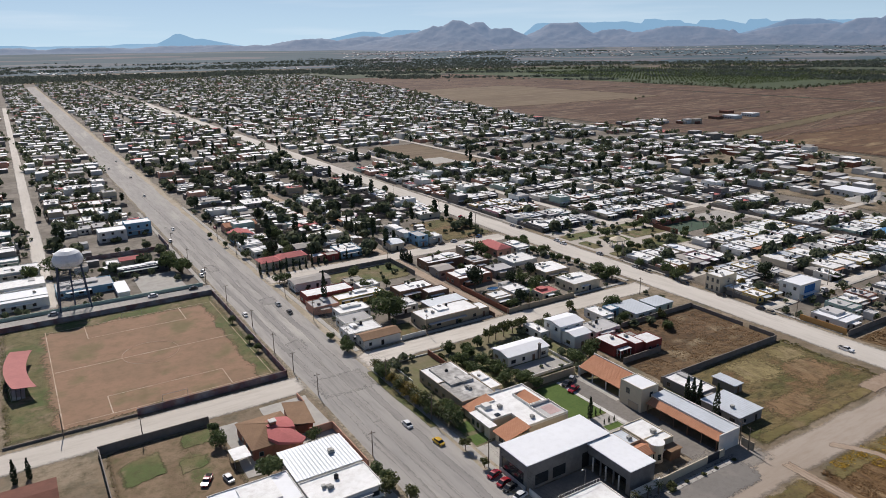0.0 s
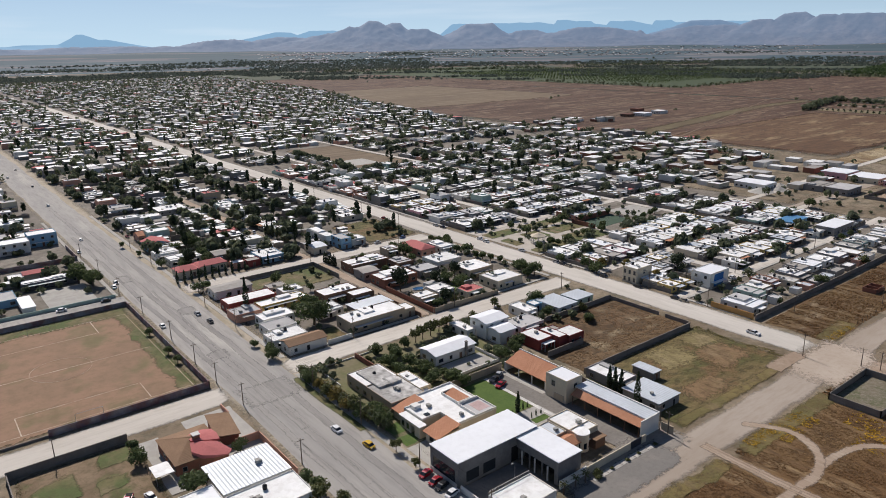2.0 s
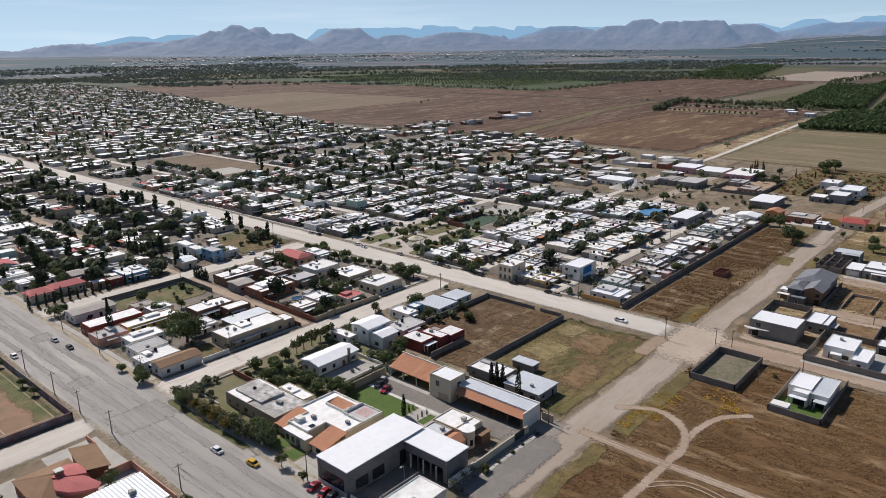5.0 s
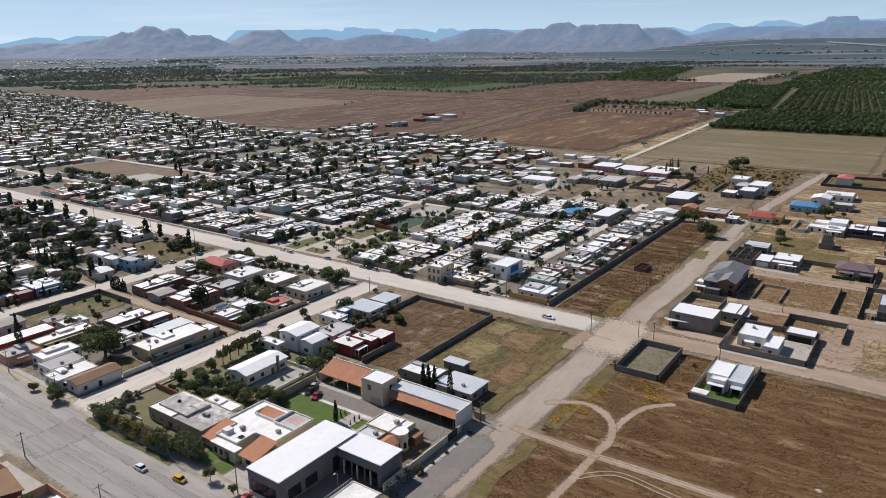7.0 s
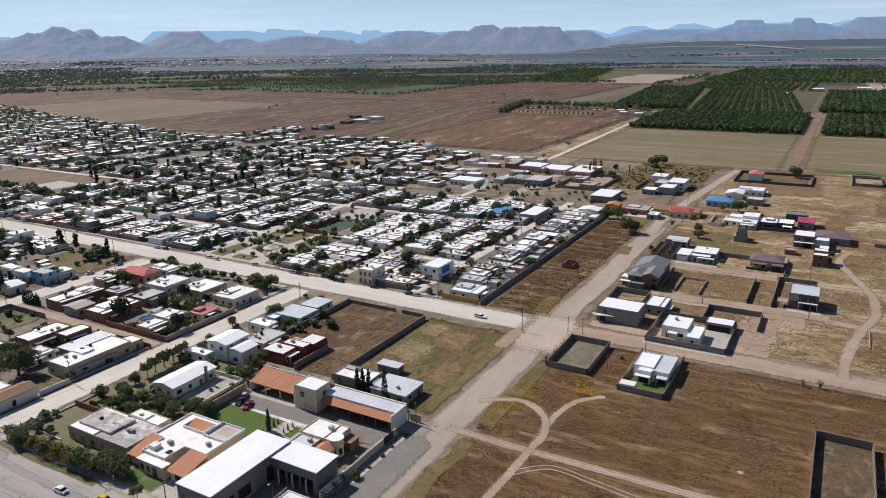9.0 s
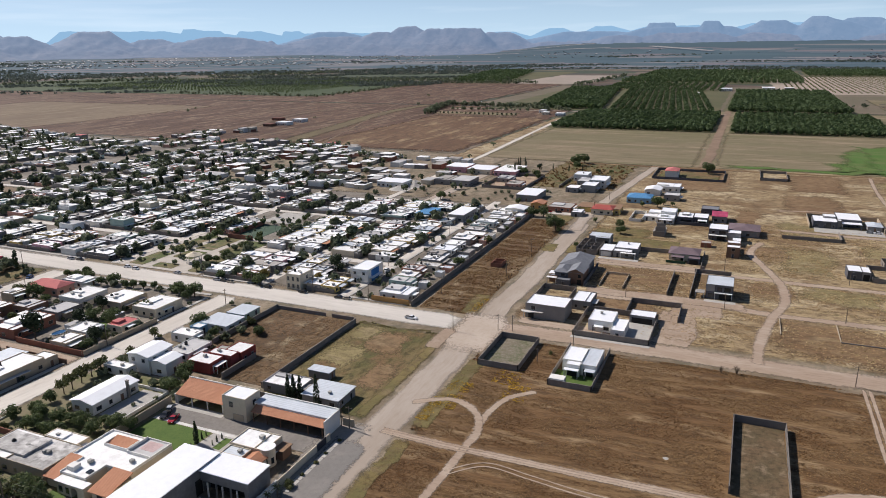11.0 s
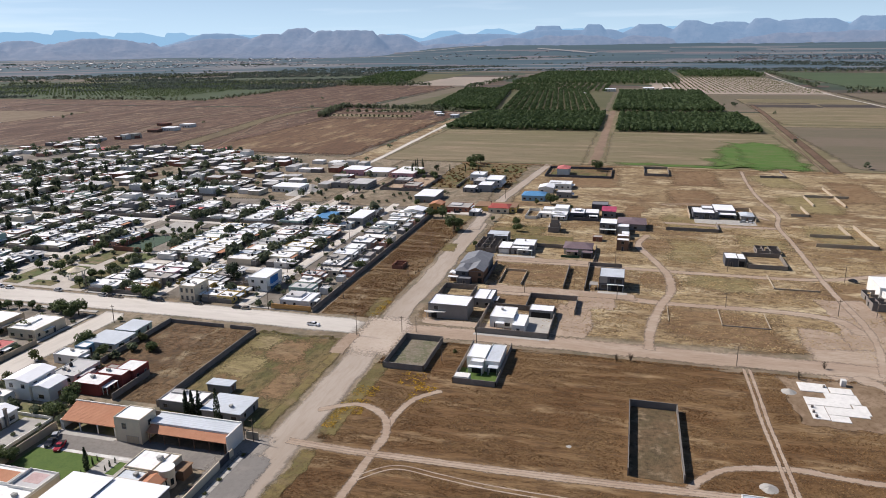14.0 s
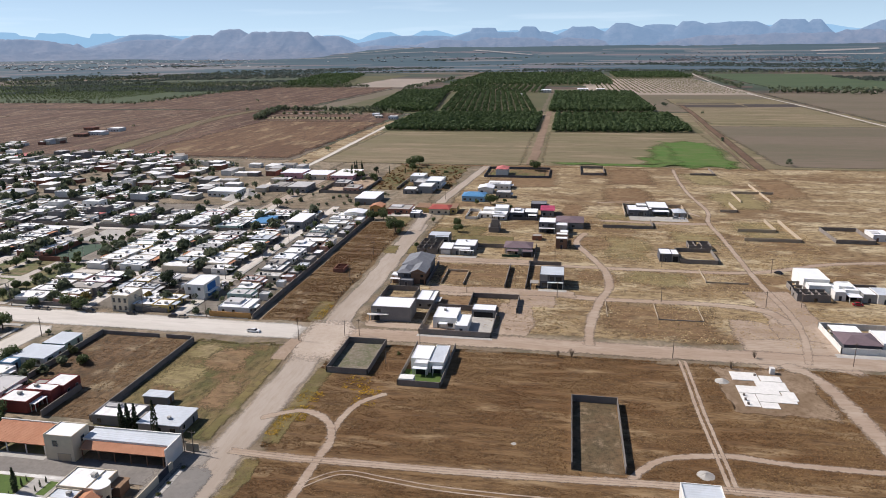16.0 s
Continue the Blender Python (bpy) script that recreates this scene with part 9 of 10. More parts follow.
# ---- vehicles ----
car("yellow", 82.6, 137.9, 95)
car("white", 80.0, 150.0, 92)
for k, y in enumerate((118.4, 114.6, 112.2)):
    car(("red", "red", "black")[k], 86.3, y, 12)
car("white", 86.4, 108.4, 10)
car("white", 225.5, 112.0, 90, True)
car("red", 131.4, 140.6, 20, True)
car("black", 132.4, 144.4, 20, True)
car("silver", 135.2, 145.6, 30)
for p, x, y, t in (("white", 67, 255.5, 90), ("silver", 81.5, 259.3, 90), ("black", 82.4, 248.4, 90), ("white", 67, 320.4, 90), ("white", 64.9, 314.9, 90), ("white", 71.8, 410.2, 90), ("white", 65.4, 384.8, 90), ("white", 41.1, 298.6, 0), ("black", 57.6, 298.8, 0),
                   ("silver", 4.3, 298.4, 0), ("black", 60, 430, 80), ("silver", 61, 437, 80), ("red", 222, 340, 90), ("white", 233.8, 262, 90), ("white", 234.6, 268, 90), ("silver", 236, 238, 90), ("black", 235, 300, 90), ("silver", 234.6, 306, 90),
                   ("tan", 234.8, 206, 90), ("black", 235, 210, 90), ("silver", 235, 214, 90), ("black", 235, 186, 90), ("black", 235.2, 168, 95), ("tan", 235, 146, 95), ("black", 235, 150, 95), ("white", 275, 148.8, 0), ("black", 372, 147.6, 0), ("black", 396, 148.4, 0), ("black", 420.4, 104, 90), ("red", 420, 110, 90),
                   ("silver", 158, 318, 100), ("white", 149.6, 344, 90), ("white", 149.9, 362, 90), ("black", 176, 297.4, 0), ("black", 182, 297.6, 0), ("silver", 190, 297.8, 0), ("black", 160, 298, 0), ("blue", 206, 298, 20), ("red", 93, 400, 90), ("black", 93.4, 414, 90), ("white", 75, 520, 90), ("black", 79, 604, 90), ("white", 70, 660, 90), ("silver", 81, 700, 90)):
    car(p, x, y, t)

# ---- poles and cables ----
A1 = [(65.6, 142), (66.4, 180), (65.6, 198.6), (65.4, 216.6), (66, 242.6), (65.6, 276), (64.6, 306), (64.6, 340), (64.4, 376)]
for x, y in A1:
    pole(x, y, 7.4, 0)
A2 = [(87.2, 96), (87.2, 122), (86.9, 148.5), (87, 176), (87.4, 205), (87.4, 236), (87.6, 268), (88, 304), (88, 340), (88, 376)]
for x, y in A2:
    pole(x, y, 8.2, 0)
for o in (-0.9, 0.0, 0.9):
    cable([(x + o, y, 7.5 / 8 * 8.2) for x, y in A2])
cable([(x, y, 5.6) for x, y in A2])
cable([(x, y, 6.0) for x, y in A2])
A3 = [(146.4, 92.6), (220.4, 92.4)]
for x, y in A3[1:]:
    pole(x, y, 8.4, 90)
pole(146.2, 92.2, 7.0, 90)
pole(146.6, 95.0, 7.4, 90)
for x, y, h in ((226.7, 77.2, 6.6), (228.1, 72.2, 6.6), (223.4, 48.6, 6.2), (206.4, 56.6, 5), (225.2, -37.2, 7.2), (282.2, -93.9, 8), (227.4, -93.7, 8.6), (280.1, -80.1, 7), (325, -93.4, 8), (281, -40, 6.5), (281, 2, 6.5), (280, 40, 6.5), (17.8, 182.2, 7), (0, 196, 7), (116.4, 200.9, 8), (162.6, 200.8, 8), (210, 188, 7.5), (193, 283, 7), (146, 288, 7),
                (237, 164, 8), (237, 137, 8), (237, 196, 8), (237.2, 224, 7), (312, 146.6, 7), (346, 146.6, 7), (283, 152, 7), (256, 112.6, 7.4), (290, 95, 7.4), (330, 95, 7.4), (370, 94, 7.4), (330, 4, 6.5), (330, -46, 6.5), (219, 320, 7.5), (219, 360, 7.5), (219, 420, 7.5), (430, 84, 7), (470, 82, 7), (520, 82, 7)):
    pole(x, y, h, 90)
for k in range(34):
    e = thing("fence_post", 262 + k * 4.0, 92.6 + rng.uniform(-0.3, 0.3), "rough dark wooden fence post", "fence post", "fence posts")
    part("post", boxes((-0.09, 0.09, -0.09, 0.09, 0, rng.uniform(1.2, 1.7))), BARK, e)

# single trees at the edge of town
for k, x, y, s in (("z", 543, 172, .9), ("c", 544, 165, 1), ("c", 536.4, 151.8, 1), ("c", 585.4, 130.6, 1), ("c", 616.7, 130.9, 1.1), ("b", 472.5, 136.4, 1.1), ("b", 434.6, 134.9, 1.1), ("c", 405.6, 115.9, 1), ("b", 372.6, 92, .7), ("b", 403.4, 77.8, .7),
                   ("c", 382.4, 59.7, .8), ("b", 456.3, 58.4, 1), ("c", 458.3, 49.3, 1), ("b", 466.2, 46.4, 1), ("b", 463.8, 40.5, .9), ("b", 444, 35, .8), ("c", 432, 189.5, 1.1), ("c", 598, 26.5, 1.5), ("c", 548, 168, 1), ("c", 552, 178, 1), ("b", 530, 158, 1), ("b", 528, 148, .9)):
    tree(k, x, y, s)

# large yard trees of the nearer blocks
for k, x, y, s in (("c", 118.1, 176.9, 1.2), ("a", 126.2, 181.8, .8), ("a", 114.3, 183, .8), ("k", 119.5, 164.7, .8), ("k", 117.6, 155.5, .8), ("c", 112.5, 164.2, 1.2), ("c", 121.5, 151.5, 1.3), ("c", 122.8, 147.5, 1), ("c", 144.5, 154.5, 1.2), ("k", 151.6, 155.2, .75), ("c", 113.1, 172.9, 1.2), ("c", 87.4, 179.2, 1.2),
                   ("c", 118.6, 255.8, 1.2), ("a", 85.9, 216.3, .9), ("c", 157.4, 205, 1.1), ("k", 179.9, 226.8, .8), ("c", 176.9, 215.6, 1.2), ("z", 158.2, 392.1, 1), ("z", 152.8, 353.5, 1), ("c", 211.6, 353.4, 1.3), ("c", 181.6, 380.5, 1.4), ("k", 98.1, 319.9, .8), ("c", 108.7, 322.5, 1.3), ("c", 147, 306.8, 1), ("c", 167.4, 265, 1.2), ("a", 194.6, 283.4, .9),
                   ("c", 164.5, 342.8, 1.2), ("h", 173.5, 187.2, 1.1), ("k", 183.6, 170.9, .75), ("c", 190.9, 156.9, 1), ("c", 193.5, 212.2, 1), ("k", 211.3, 209, .75), ("c", 214.6, 217.9, 1.2), ("a", 156.9, 182.2, .9), ("a", 151.1, 183, .9), ("k", 238.6, 195, .7), ("c", 255.8, 237.2, 1.2), ("c", 261.9, 272.9, 1.2)):
    tree(k, x, y, s * 0.58)

# raised pavements before the houses
def footway(x0, x1, y0, y1):
    o = part("pavement", boxes((x0, x1, y0, y1, 0.02, 0.26)), CONCRETE)
    tagged(o, "pale worn concrete pavement with a kerb", "pavement", "", "structure")


for x0, x1, y0, y1 in ((88.6, 90.4, 202, 284.5), (88.6, 90.4, 303, 470), (217.4, 219.4, 203, 284), (237.4, 239.0, 120, 148), (237.4, 239.0, 196, 226), (237.4, 239, 300, 420), (94, 146, 201.4, 203), (154, 215, 201.4, 203), (96, 146, 284.4, 285.6), (240, 282, 146.9, 148.2), (290, 360, 146.9, 148.2), (62, 63.6, 303, 470)):
    footway(x0, x1, y0, y1)


# ---- what nobody could count ----
def stuff(name, P, F, mats, idx, label, category):
    me = bpy.data.meshes.new(name)
    me.from_pydata(P, [], F)
    for m in mats:
        me.materials.append(m)
    if idx is not None:
        me.polygons.foreach_set("material_index", np.array(idx, dtype=np.int32))
    return tagged(new(name, me), label, category, "", "stuff")


def clumps(name, centres, heights, widths, quads, m, label, category, seed, low=0.12, flat=1.0):
    """Many small trees as clusters of leafy facets."""
    r = np.random.RandomState(seed)
    c = np.repeat(np.array(centres, float), quads, 0)
    h = np.repeat(np.array(heights, float), quads)
    w = np.repeat(np.array(widths, float), quads)
    n = len(c)
    d = r.normal(size=(n, 3))
    d /= np.linalg.norm(d, axis=1)[:, None]
    q = r.uniform(0.55, 1.0, n)
    base = np.stack([c[:, 0] + d[:, 0] * w / 2 * q, c[:, 1] + d[:, 1] * w / 2 * q, c[:, 2] + h * (0.55 + 0.42 * d[:, 2] * q)], 1)
    base[:, 2] = np.maximum(base[:, 2], c[:, 2] + h * low)
    u, v = facets(d, r)
    s = (np.sqrt(w * np.maximum(w, h)) * 0.22 * r.uniform(0.7, 1.3, n))[:, None]
    P = np.stack([base - u * s, base - v * s * 0.8, base + u * s, base + v * s * 0.8], 1).reshape(-1, 3)
    return stuff(name, P.tolist(), np.arange(4 * n).reshape(-1, 4).tolist(), [m], None, label, category)


fr = np.random.RandomState(21)


def town_edge(y):
    return np.interp(y, [300, 350, 390, 450, 516, 560, 600, 650, 840, 1080, 1530, 2050, 2500], [600, 612, 655, 660, 655, 630, 612, 590, 640, 690, 810, 890, 930])


# far houses of the town
P, F, I = [], [], []
TP, TH, TW = [], [], []
CUBE = ((0, 1, 5, 4), (1, 2, 6, 5), (2, 3, 7, 6), (3, 0, 4, 7), (4, 5, 6, 7))
yy = 300.0
row = 0
while yy < 2480:
    depth = 17 if yy < 900 else 19
    street = row % 2 == 1
    xx = -340.0
    lim = town_edge(yy) - 6
    while xx < lim:
        w, d, h = fr.uniform(6.5, 12), fr.uniform(7, 13), fr.choice((3.0, 3.2, 3.4, 3.6, 5.8), p=(.3, .3, .2, .12, .08))
        x, y = xx + w / 2, yy + fr.uniform(0, 4) + d / 2
        done = (yy < 620 and -52 < x < 570) or (yy < 640 and 300 < x < 362)
        road = 60 < x < 96 or 216 < x < 240 or abs(x - 363) < 6 or abs(x - 284) < 6 or abs(x - 503) < 5 or abs(x - 3) < 8 or abs(x - 149) < 4 or abs(x - 430) < 4 or abs(x + 70) < 5 or abs(x - 570) < 5 or abs(x - 640) < 6 or abs(x - 720) < 6
        if not done and not road:
            if fr.rand() < (0.86 if yy < 1500 else 0.75):
                b = len(P)
                a0, a1, b0, b1 = x - w / 2, x + w / 2, y - d / 2, y + d / 2
                P += [(a0, b0, 0), (a1, b0, 0), (a1, b1, 0), (a0, b1, 0), (a0, b0, h), (a1, b0, h), (a1, b1, h), (a0, b1, h)]
                F += [tuple(b + i for i in q) for q in CUBE]
                wm = int(fr.choice((0, 1, 2, 3), p=(.35, .2, .35, .1)))
                I += [wm] * 4 + [int(fr.choice((4, 5, 6, 7), p=(.74, .13, .10, .03)))]
            for k in range(int(fr.choice((0, 1, 2, 3), p=(.18, .36, .30, .16)))):
                s = fr.uniform(3.4, 7.6)
                TP.append((x + fr.uniform(-w, w) * 0.7, yy - fr.uniform(0, 3) if fr.rand() < .5 else y + d / 2 + fr.uniform(0, 3), 0))
                TH.append(s * fr.uniform(0.8, 1.25))
                TW.append(s)
        xx += w + fr.uniform(0.8, 4)
    yy += depth + (8 if street else 0)
    row += 1
stuff("far_houses", P, F, [WALLS["white"], WALLS["cream"], WALLS["block"], WALLS["salmon"], ROOFS["white"], ROOFS["grey"], ROOFS["cement"], ROOFS["pinkred"]], I, "low flat-roofed houses of the far town", "houses")
clumps("far_trees", TP, TH, TW, 18, TOWNLEAF, "dark green trees among the far houses", "trees", 5)

# the nearer rows, with roof coolers and parapets
P, F, I = [], [], []


def join_box(x0, x1, y0, y1, z0, z1, wall, top):
    b = len(P)
    P.extend([(x0, y0, z0), (x1, y0, z0), (x1, y1, z0), (x0, y1, z0), (x0, y0, z1), (x1, y0, z1), (x1, y1, z1), (x0, y1, z1)])
    F.extend([tuple(b + i for i in q) for q in CUBE])
    I.extend([wall] * 4 + [top])


for x, y, w, d, h in MIDH:
    w, d = w * fr.uniform(.9, 1.08), d * fr.uniform(.9, 1.08)
    wm, rm = int(fr.choice((0, 1, 2, 3, 8, 9), p=(.3, .18, .27, .08, .1, .07))), int(fr.choice((4, 5, 6, 7), p=(.83, .08, .06, .03)))
    join_box(x - w / 2, x + w / 2, y - d / 2, y + d / 2, 0, h - 0.3, wm, rm)
    for a, b, c_, e_ in ((-.5, .5, -.5, -.48), (-.5, .5, .48, .5), (-.5, -.48, -.48, .48), (.48, .5, -.48, .48)):
        join_box(x + w * a, x + w * b, y + d * c_, y + d * e_, h - 0.3, h, wm, wm)
    join_box(x - w / 4, x - w / 4 + 1, y, y + 1, h - 0.3, h + 0.6, 6, 6)
    for k in range(2):
        u = x + w * fr.uniform(-.35, .3)
        join_box(u, u + 1.2, y - d / 2 - 0.04, y - d / 2, 1.0, 2.1, 10, 10)
    if fr.rand() < 0.75:
        w2, d2 = w * fr.uniform(.5, 1.0), fr.uniform(1.8, 3.2)
        join_box(x - w / 2, x - w / 2 + w2, y - d / 2 - d2, y - d / 2 - .01, 2.35, 2.5, int(fr.choice((4, 5))), int(fr.choice((4, 4, 5, 6))))
    if fr.rand() < 0.5:
        u = x + w * fr.uniform(-.45, 0)
        join_box(u, u + w * fr.uniform(.25, .45), y - d * fr.uniform(0, .2), y + d * fr.uniform(.1, .4), h - .29, h + fr.uniform(.1, .8), wm, int(fr.choice((4, 4, 5))))
    if fr.rand() < 0.5:
        w2, d2 = w * fr.uniform(.35, .6), fr.uniform(2.5, 4)
        join_box(x - w / 2, x - w / 2 + w2, y + d / 2 + .01, y + d / 2 + d2, 0, h * 0.75, wm, int(fr.choice((4, 5, 6))))
stuff("town_houses", P, F, [WALLS["white"], WALLS["cream"], WALLS["block"], WALLS["salmon"], ROOFS["white"], ROOFS["grey"], ROOFS["cement"], ROOFS["pinkred"], WALLS["tan"], WALLS["mint"], DARKOPEN], I, "rows of flat-roofed houses in the town", "houses")
s = fr.uniform(3.4, 7.2, len(MIDT))
clumps("town_trees", [(x, y, 0) for x, y in MIDT], s * fr.uniform(.8, 1.2, len(s)), s, 64, TOWNLEAF, "dark green trees between the town houses", "trees", 15)

# tall dark cypresses and large crowns that stand over the roofs
c, h, w = [], [], []
for x0, x1, y0, y1, n in ((92, 146, 300, 640, 22), (154, 218, 300, 700, 30), (240, 500, 330, 700, 40), (-40, 60, 330, 700, 14), (100, 700, 700, 1300, 90)):
    for k in range(n):
        y = fr.uniform(y0, y1)
        c.append((fr.uniform(x0, min(x1, town_edge(y) - 25)), y, 0))
        h.append(fr.uniform(7, 13))
        w.append(fr.uniform(1.8, 3.0))
clumps("tall_cypresses", c, h, w, 46, CYPRESS, "tall narrow dark cypresses over the town roofs", "trees", 17)
c, s = [], []
for x0, x1, y0, y1, n in ((94, 146, 300, 640, 50), (154, 218, 300, 640, 55), (240, 300, 420, 500, 14), (290, 360, 400, 500, 20), (10, 60, 330, 640, 26), (-40, -4, 330, 640, 18), (365, 560, 330, 640, 50)):
    for k in range(n):
        c.append((fr.uniform(x0, x1), fr.uniform(y0, y1), 0))
        s.append(fr.uniform(4.0, 8.5))
clumps("town_trees", c, np.array(s) * 0.85, s, 70, TOWNLEAF, "broad dark trees in the yards of the town", "trees", 18)

# shrubs and small sheds in the yards
c, s = [], []
for x0, x1, y0, y1, n in ((94, 146, 202, 284, 70), (154, 218, 202, 284, 70), (92, 146, 302, 460, 150), (155, 218, 302, 460, 130), (92, 150, 148, 187, 40), (152, 214, 162, 187, 30), (-14, 60, 303, 470, 90), (239, 360, 122, 330, 240), (362, 500, 122, 330, 160)):
    for k in range(n):
        c.append((fr.uniform(x0, x1), fr.uniform(y0, y1), 0))
        s.append(fr.uniform(1.2, 3.6))
clumps("yard_shrubs", c, np.array(s) * 0.9, s, 40, TOWNLEAF, "garden shrubs and small trees in yards", "shrubs", 25)
P, F, I = [], [], []
for x0, x1, y0, y1, n in ((120, 146, 302, 460, 26), (180, 218, 350, 400, 8), (95, 118, 340, 460, 14), (155, 186, 205, 284, 10), (8, 30, 333, 400, 8), (154, 186, 312, 348, 14)):
    for k in range(n):
        x, y, w, d, h = fr.uniform(x0, x1), fr.uniform(y0, y1), fr.uniform(3, 6), fr.uniform(3, 5), fr.uniform(2.2, 2.8)
        join_box(x, x + w, y, y + d, 0, h, int(fr.choice((0, 1, 2))), int(fr.choice((3, 4, 5))))
for x, y, w, d, h in SHEDS:
    join_box(x - w / 2, x + w / 2, y - d / 2, y + d / 2, 0, h, int(fr.choice((0, 1, 2))), int(fr.choice((3, 4, 5), p=(.5, .25, .25))))
stuff("yard_sheds", P, F, [WALLS["white"], WALLS["block"], WALLS["tan"], ROOFS["white"], ROOFS["grey"], ROOFS["cement"]], I, "small sheds and lean-tos in the yards", "sheds")

EDGE = ((398, 412, 296, 322), (470, 484, 304, 320), (458, 476, 230, 256), (480, 504, 186, 218), (530, 566, 166, 232), (424, 470, 215, 252), (425, 445, 66, 140))   # plots of the larger buildings there
# houses and sheds at the ragged edge of the town
EDGE_CLUSTERS = ((672, 612, 38, 17, 17), (718, 586, 10, 12, 5))
P, F, I = [], [], []
for k in range(130):
    x = 434 + 200 * fr.rand() ** 1.5
    y = fr.uniform(206, 430)
    if abs(y - 195) < 8 or x > town_edge(y) - 8:
        continue
    w, d, h = fr.uniform(7, 15), fr.uniform(7, 12), fr.choice((3.0, 3.3, 4.2))
    if 284 < y < 370 and x < 505 or y > 405 and x < 570 or any(a - w < x < b and c_ - d < y < e_ for a, b, c_, e_ in EDGE):
        continue
    b = len(P)
    P += [(x, y, 0), (x + w, y, 0), (x + w, y + d, 0), (x, y + d, 0), (x, y, h), (x + w, y, h), (x + w, y + d, h), (x, y + d, h)]
    F += [tuple(b + i for i in q) for q in CUBE]
    I += [int(fr.choice((0, 1, 2, 3)))] * 4 + [int(fr.choice((4, 5, 6), p=(.5, .3, .2)))]
for cx, cy, rx, ry, n in EDGE_CLUSTERS:
    for k in range(n):
        x, y = cx + fr.uniform(-rx, rx), cy + fr.uniform(-ry, ry)
        w, d, h = fr.uniform(8, 15), fr.uniform(6, 10), fr.choice((3.0, 3.4, 5.6), p=(.5, .35, .15))
        b = len(P)
        P += [(x, y, 0), (x + w, y, 0), (x + w, y + d, 0), (x, y + d, 0), (x, y, h), (x + w, y, h), (x + w, y + d, h), (x, y + d, h)]
        F += [tuple(b + i for i in q) for q in CUBE]
        I += [int(fr.choice((0, 1, 2, 3)))] * 4 + [int(fr.choice((4, 5, 6), p=(.5, .25, .25)))]
stuff("far_houses", P, F, [WALLS["white"], WALLS["cream"], WALLS["block"], WALLS["brick"], ROOFS["white"], ROOFS["grey"], ROOFS["cement"]], I, "scattered houses at the edge of town", "houses")
pts = [(fr.uniform(430, 600), fr.uniform(190, 430), 0) for k in range(70)] + [(fr.uniform(620, 720), fr.uniform(585, 640), 0) for k in range(30)]
clumps("far_trees", pts, fr.uniform(2.5, 6, 100), fr.uniform(3, 6, 100), 30, TOWNLEAF, "trees at the edge of town", "trees", 6)
pts = [(fr.uniform(500, 615), fr.uniform(86, 148), 0) for k in range(260)]
clumps("far_shrubs", pts, fr.uniform(.6, 1.5, 260), fr.uniform(1.0, 3, 260), 16, TUFT, "dry shrubs on empty plots", "shrubs", 16)


# orchards: rows of round trees
def orchard(x0, x1, y0, y1, dx, dy, size, quads, seed, m=ORCHLEAF, gap=0.03, skew=0.0, slant=0.0):
    """skew: how far the block's rows drift in y for each metre of x; slant: how far it drifts in x for each metre of y."""
    r = np.random.RandomState(seed)
    c = [(x + slant * (y - y0) + r.uniform(-.5, .5), y + skew * (x - x0) + r.uniform(-.5, .5), 0.2) for x in np.arange(x0 + dx / 2, x1, dx) for y in np.arange(y0 + dy / 2, y1, dy) if r.rand() > gap]
    n = len(c)
    return clumps("orchard", c, size * 0.9 * r.uniform(0.85, 1.1, n), size * r.uniform(0.9, 1.12, n), quads, m, "rows of round dark green orchard trees", "orchard", seed, 0.06)


orchard(892, 1122, 40, 236, 8.5, 8.5, 8.6, 40, 31)
orchard(896, 1124, -150, 18, 8.5, 8.5, 8.2, 40, 32, slant=-0.03)
orchard(1172, 1745, 224, 335, 10, 9.5, 10.2, 30, 33, skew=0.12)
orchard(1156, 1745, 50, 206, 12, 11.5, 8.2, 30, 34, skew=0.1)
orchard(1185, 1680, -138, 32, 9.5, 9.5, 10.0, 30, 35)
orchard(1700, 2000, 60, 330, 14, 17, 10, 14, 36)
orchard(2050, 2940, -120, 350, 16, 16, 15, 10, 37)
orchard(1970, 2900, 655, 825, 16, 16, 16, 9, 39, skew=0.2)
orchard(2540, 3000, -410, -160, 16, 16, 15, 10, 40)
orchard(1670, 2490, -390, -60, 14, 12, 4.2, 8, 41, LEAF2)
orchard(1405, 2020, 1010, 1900, 13, 13, 6.5, 6, 42, mat("young orchard leaves", (0.095, 0.125, 0.055), (0.082, 0.112, 0.048), (0.12, 0.13, 0.06), 0.01, 0.1, 0.5, island=0.15, thru=0.4), slant=0.09)
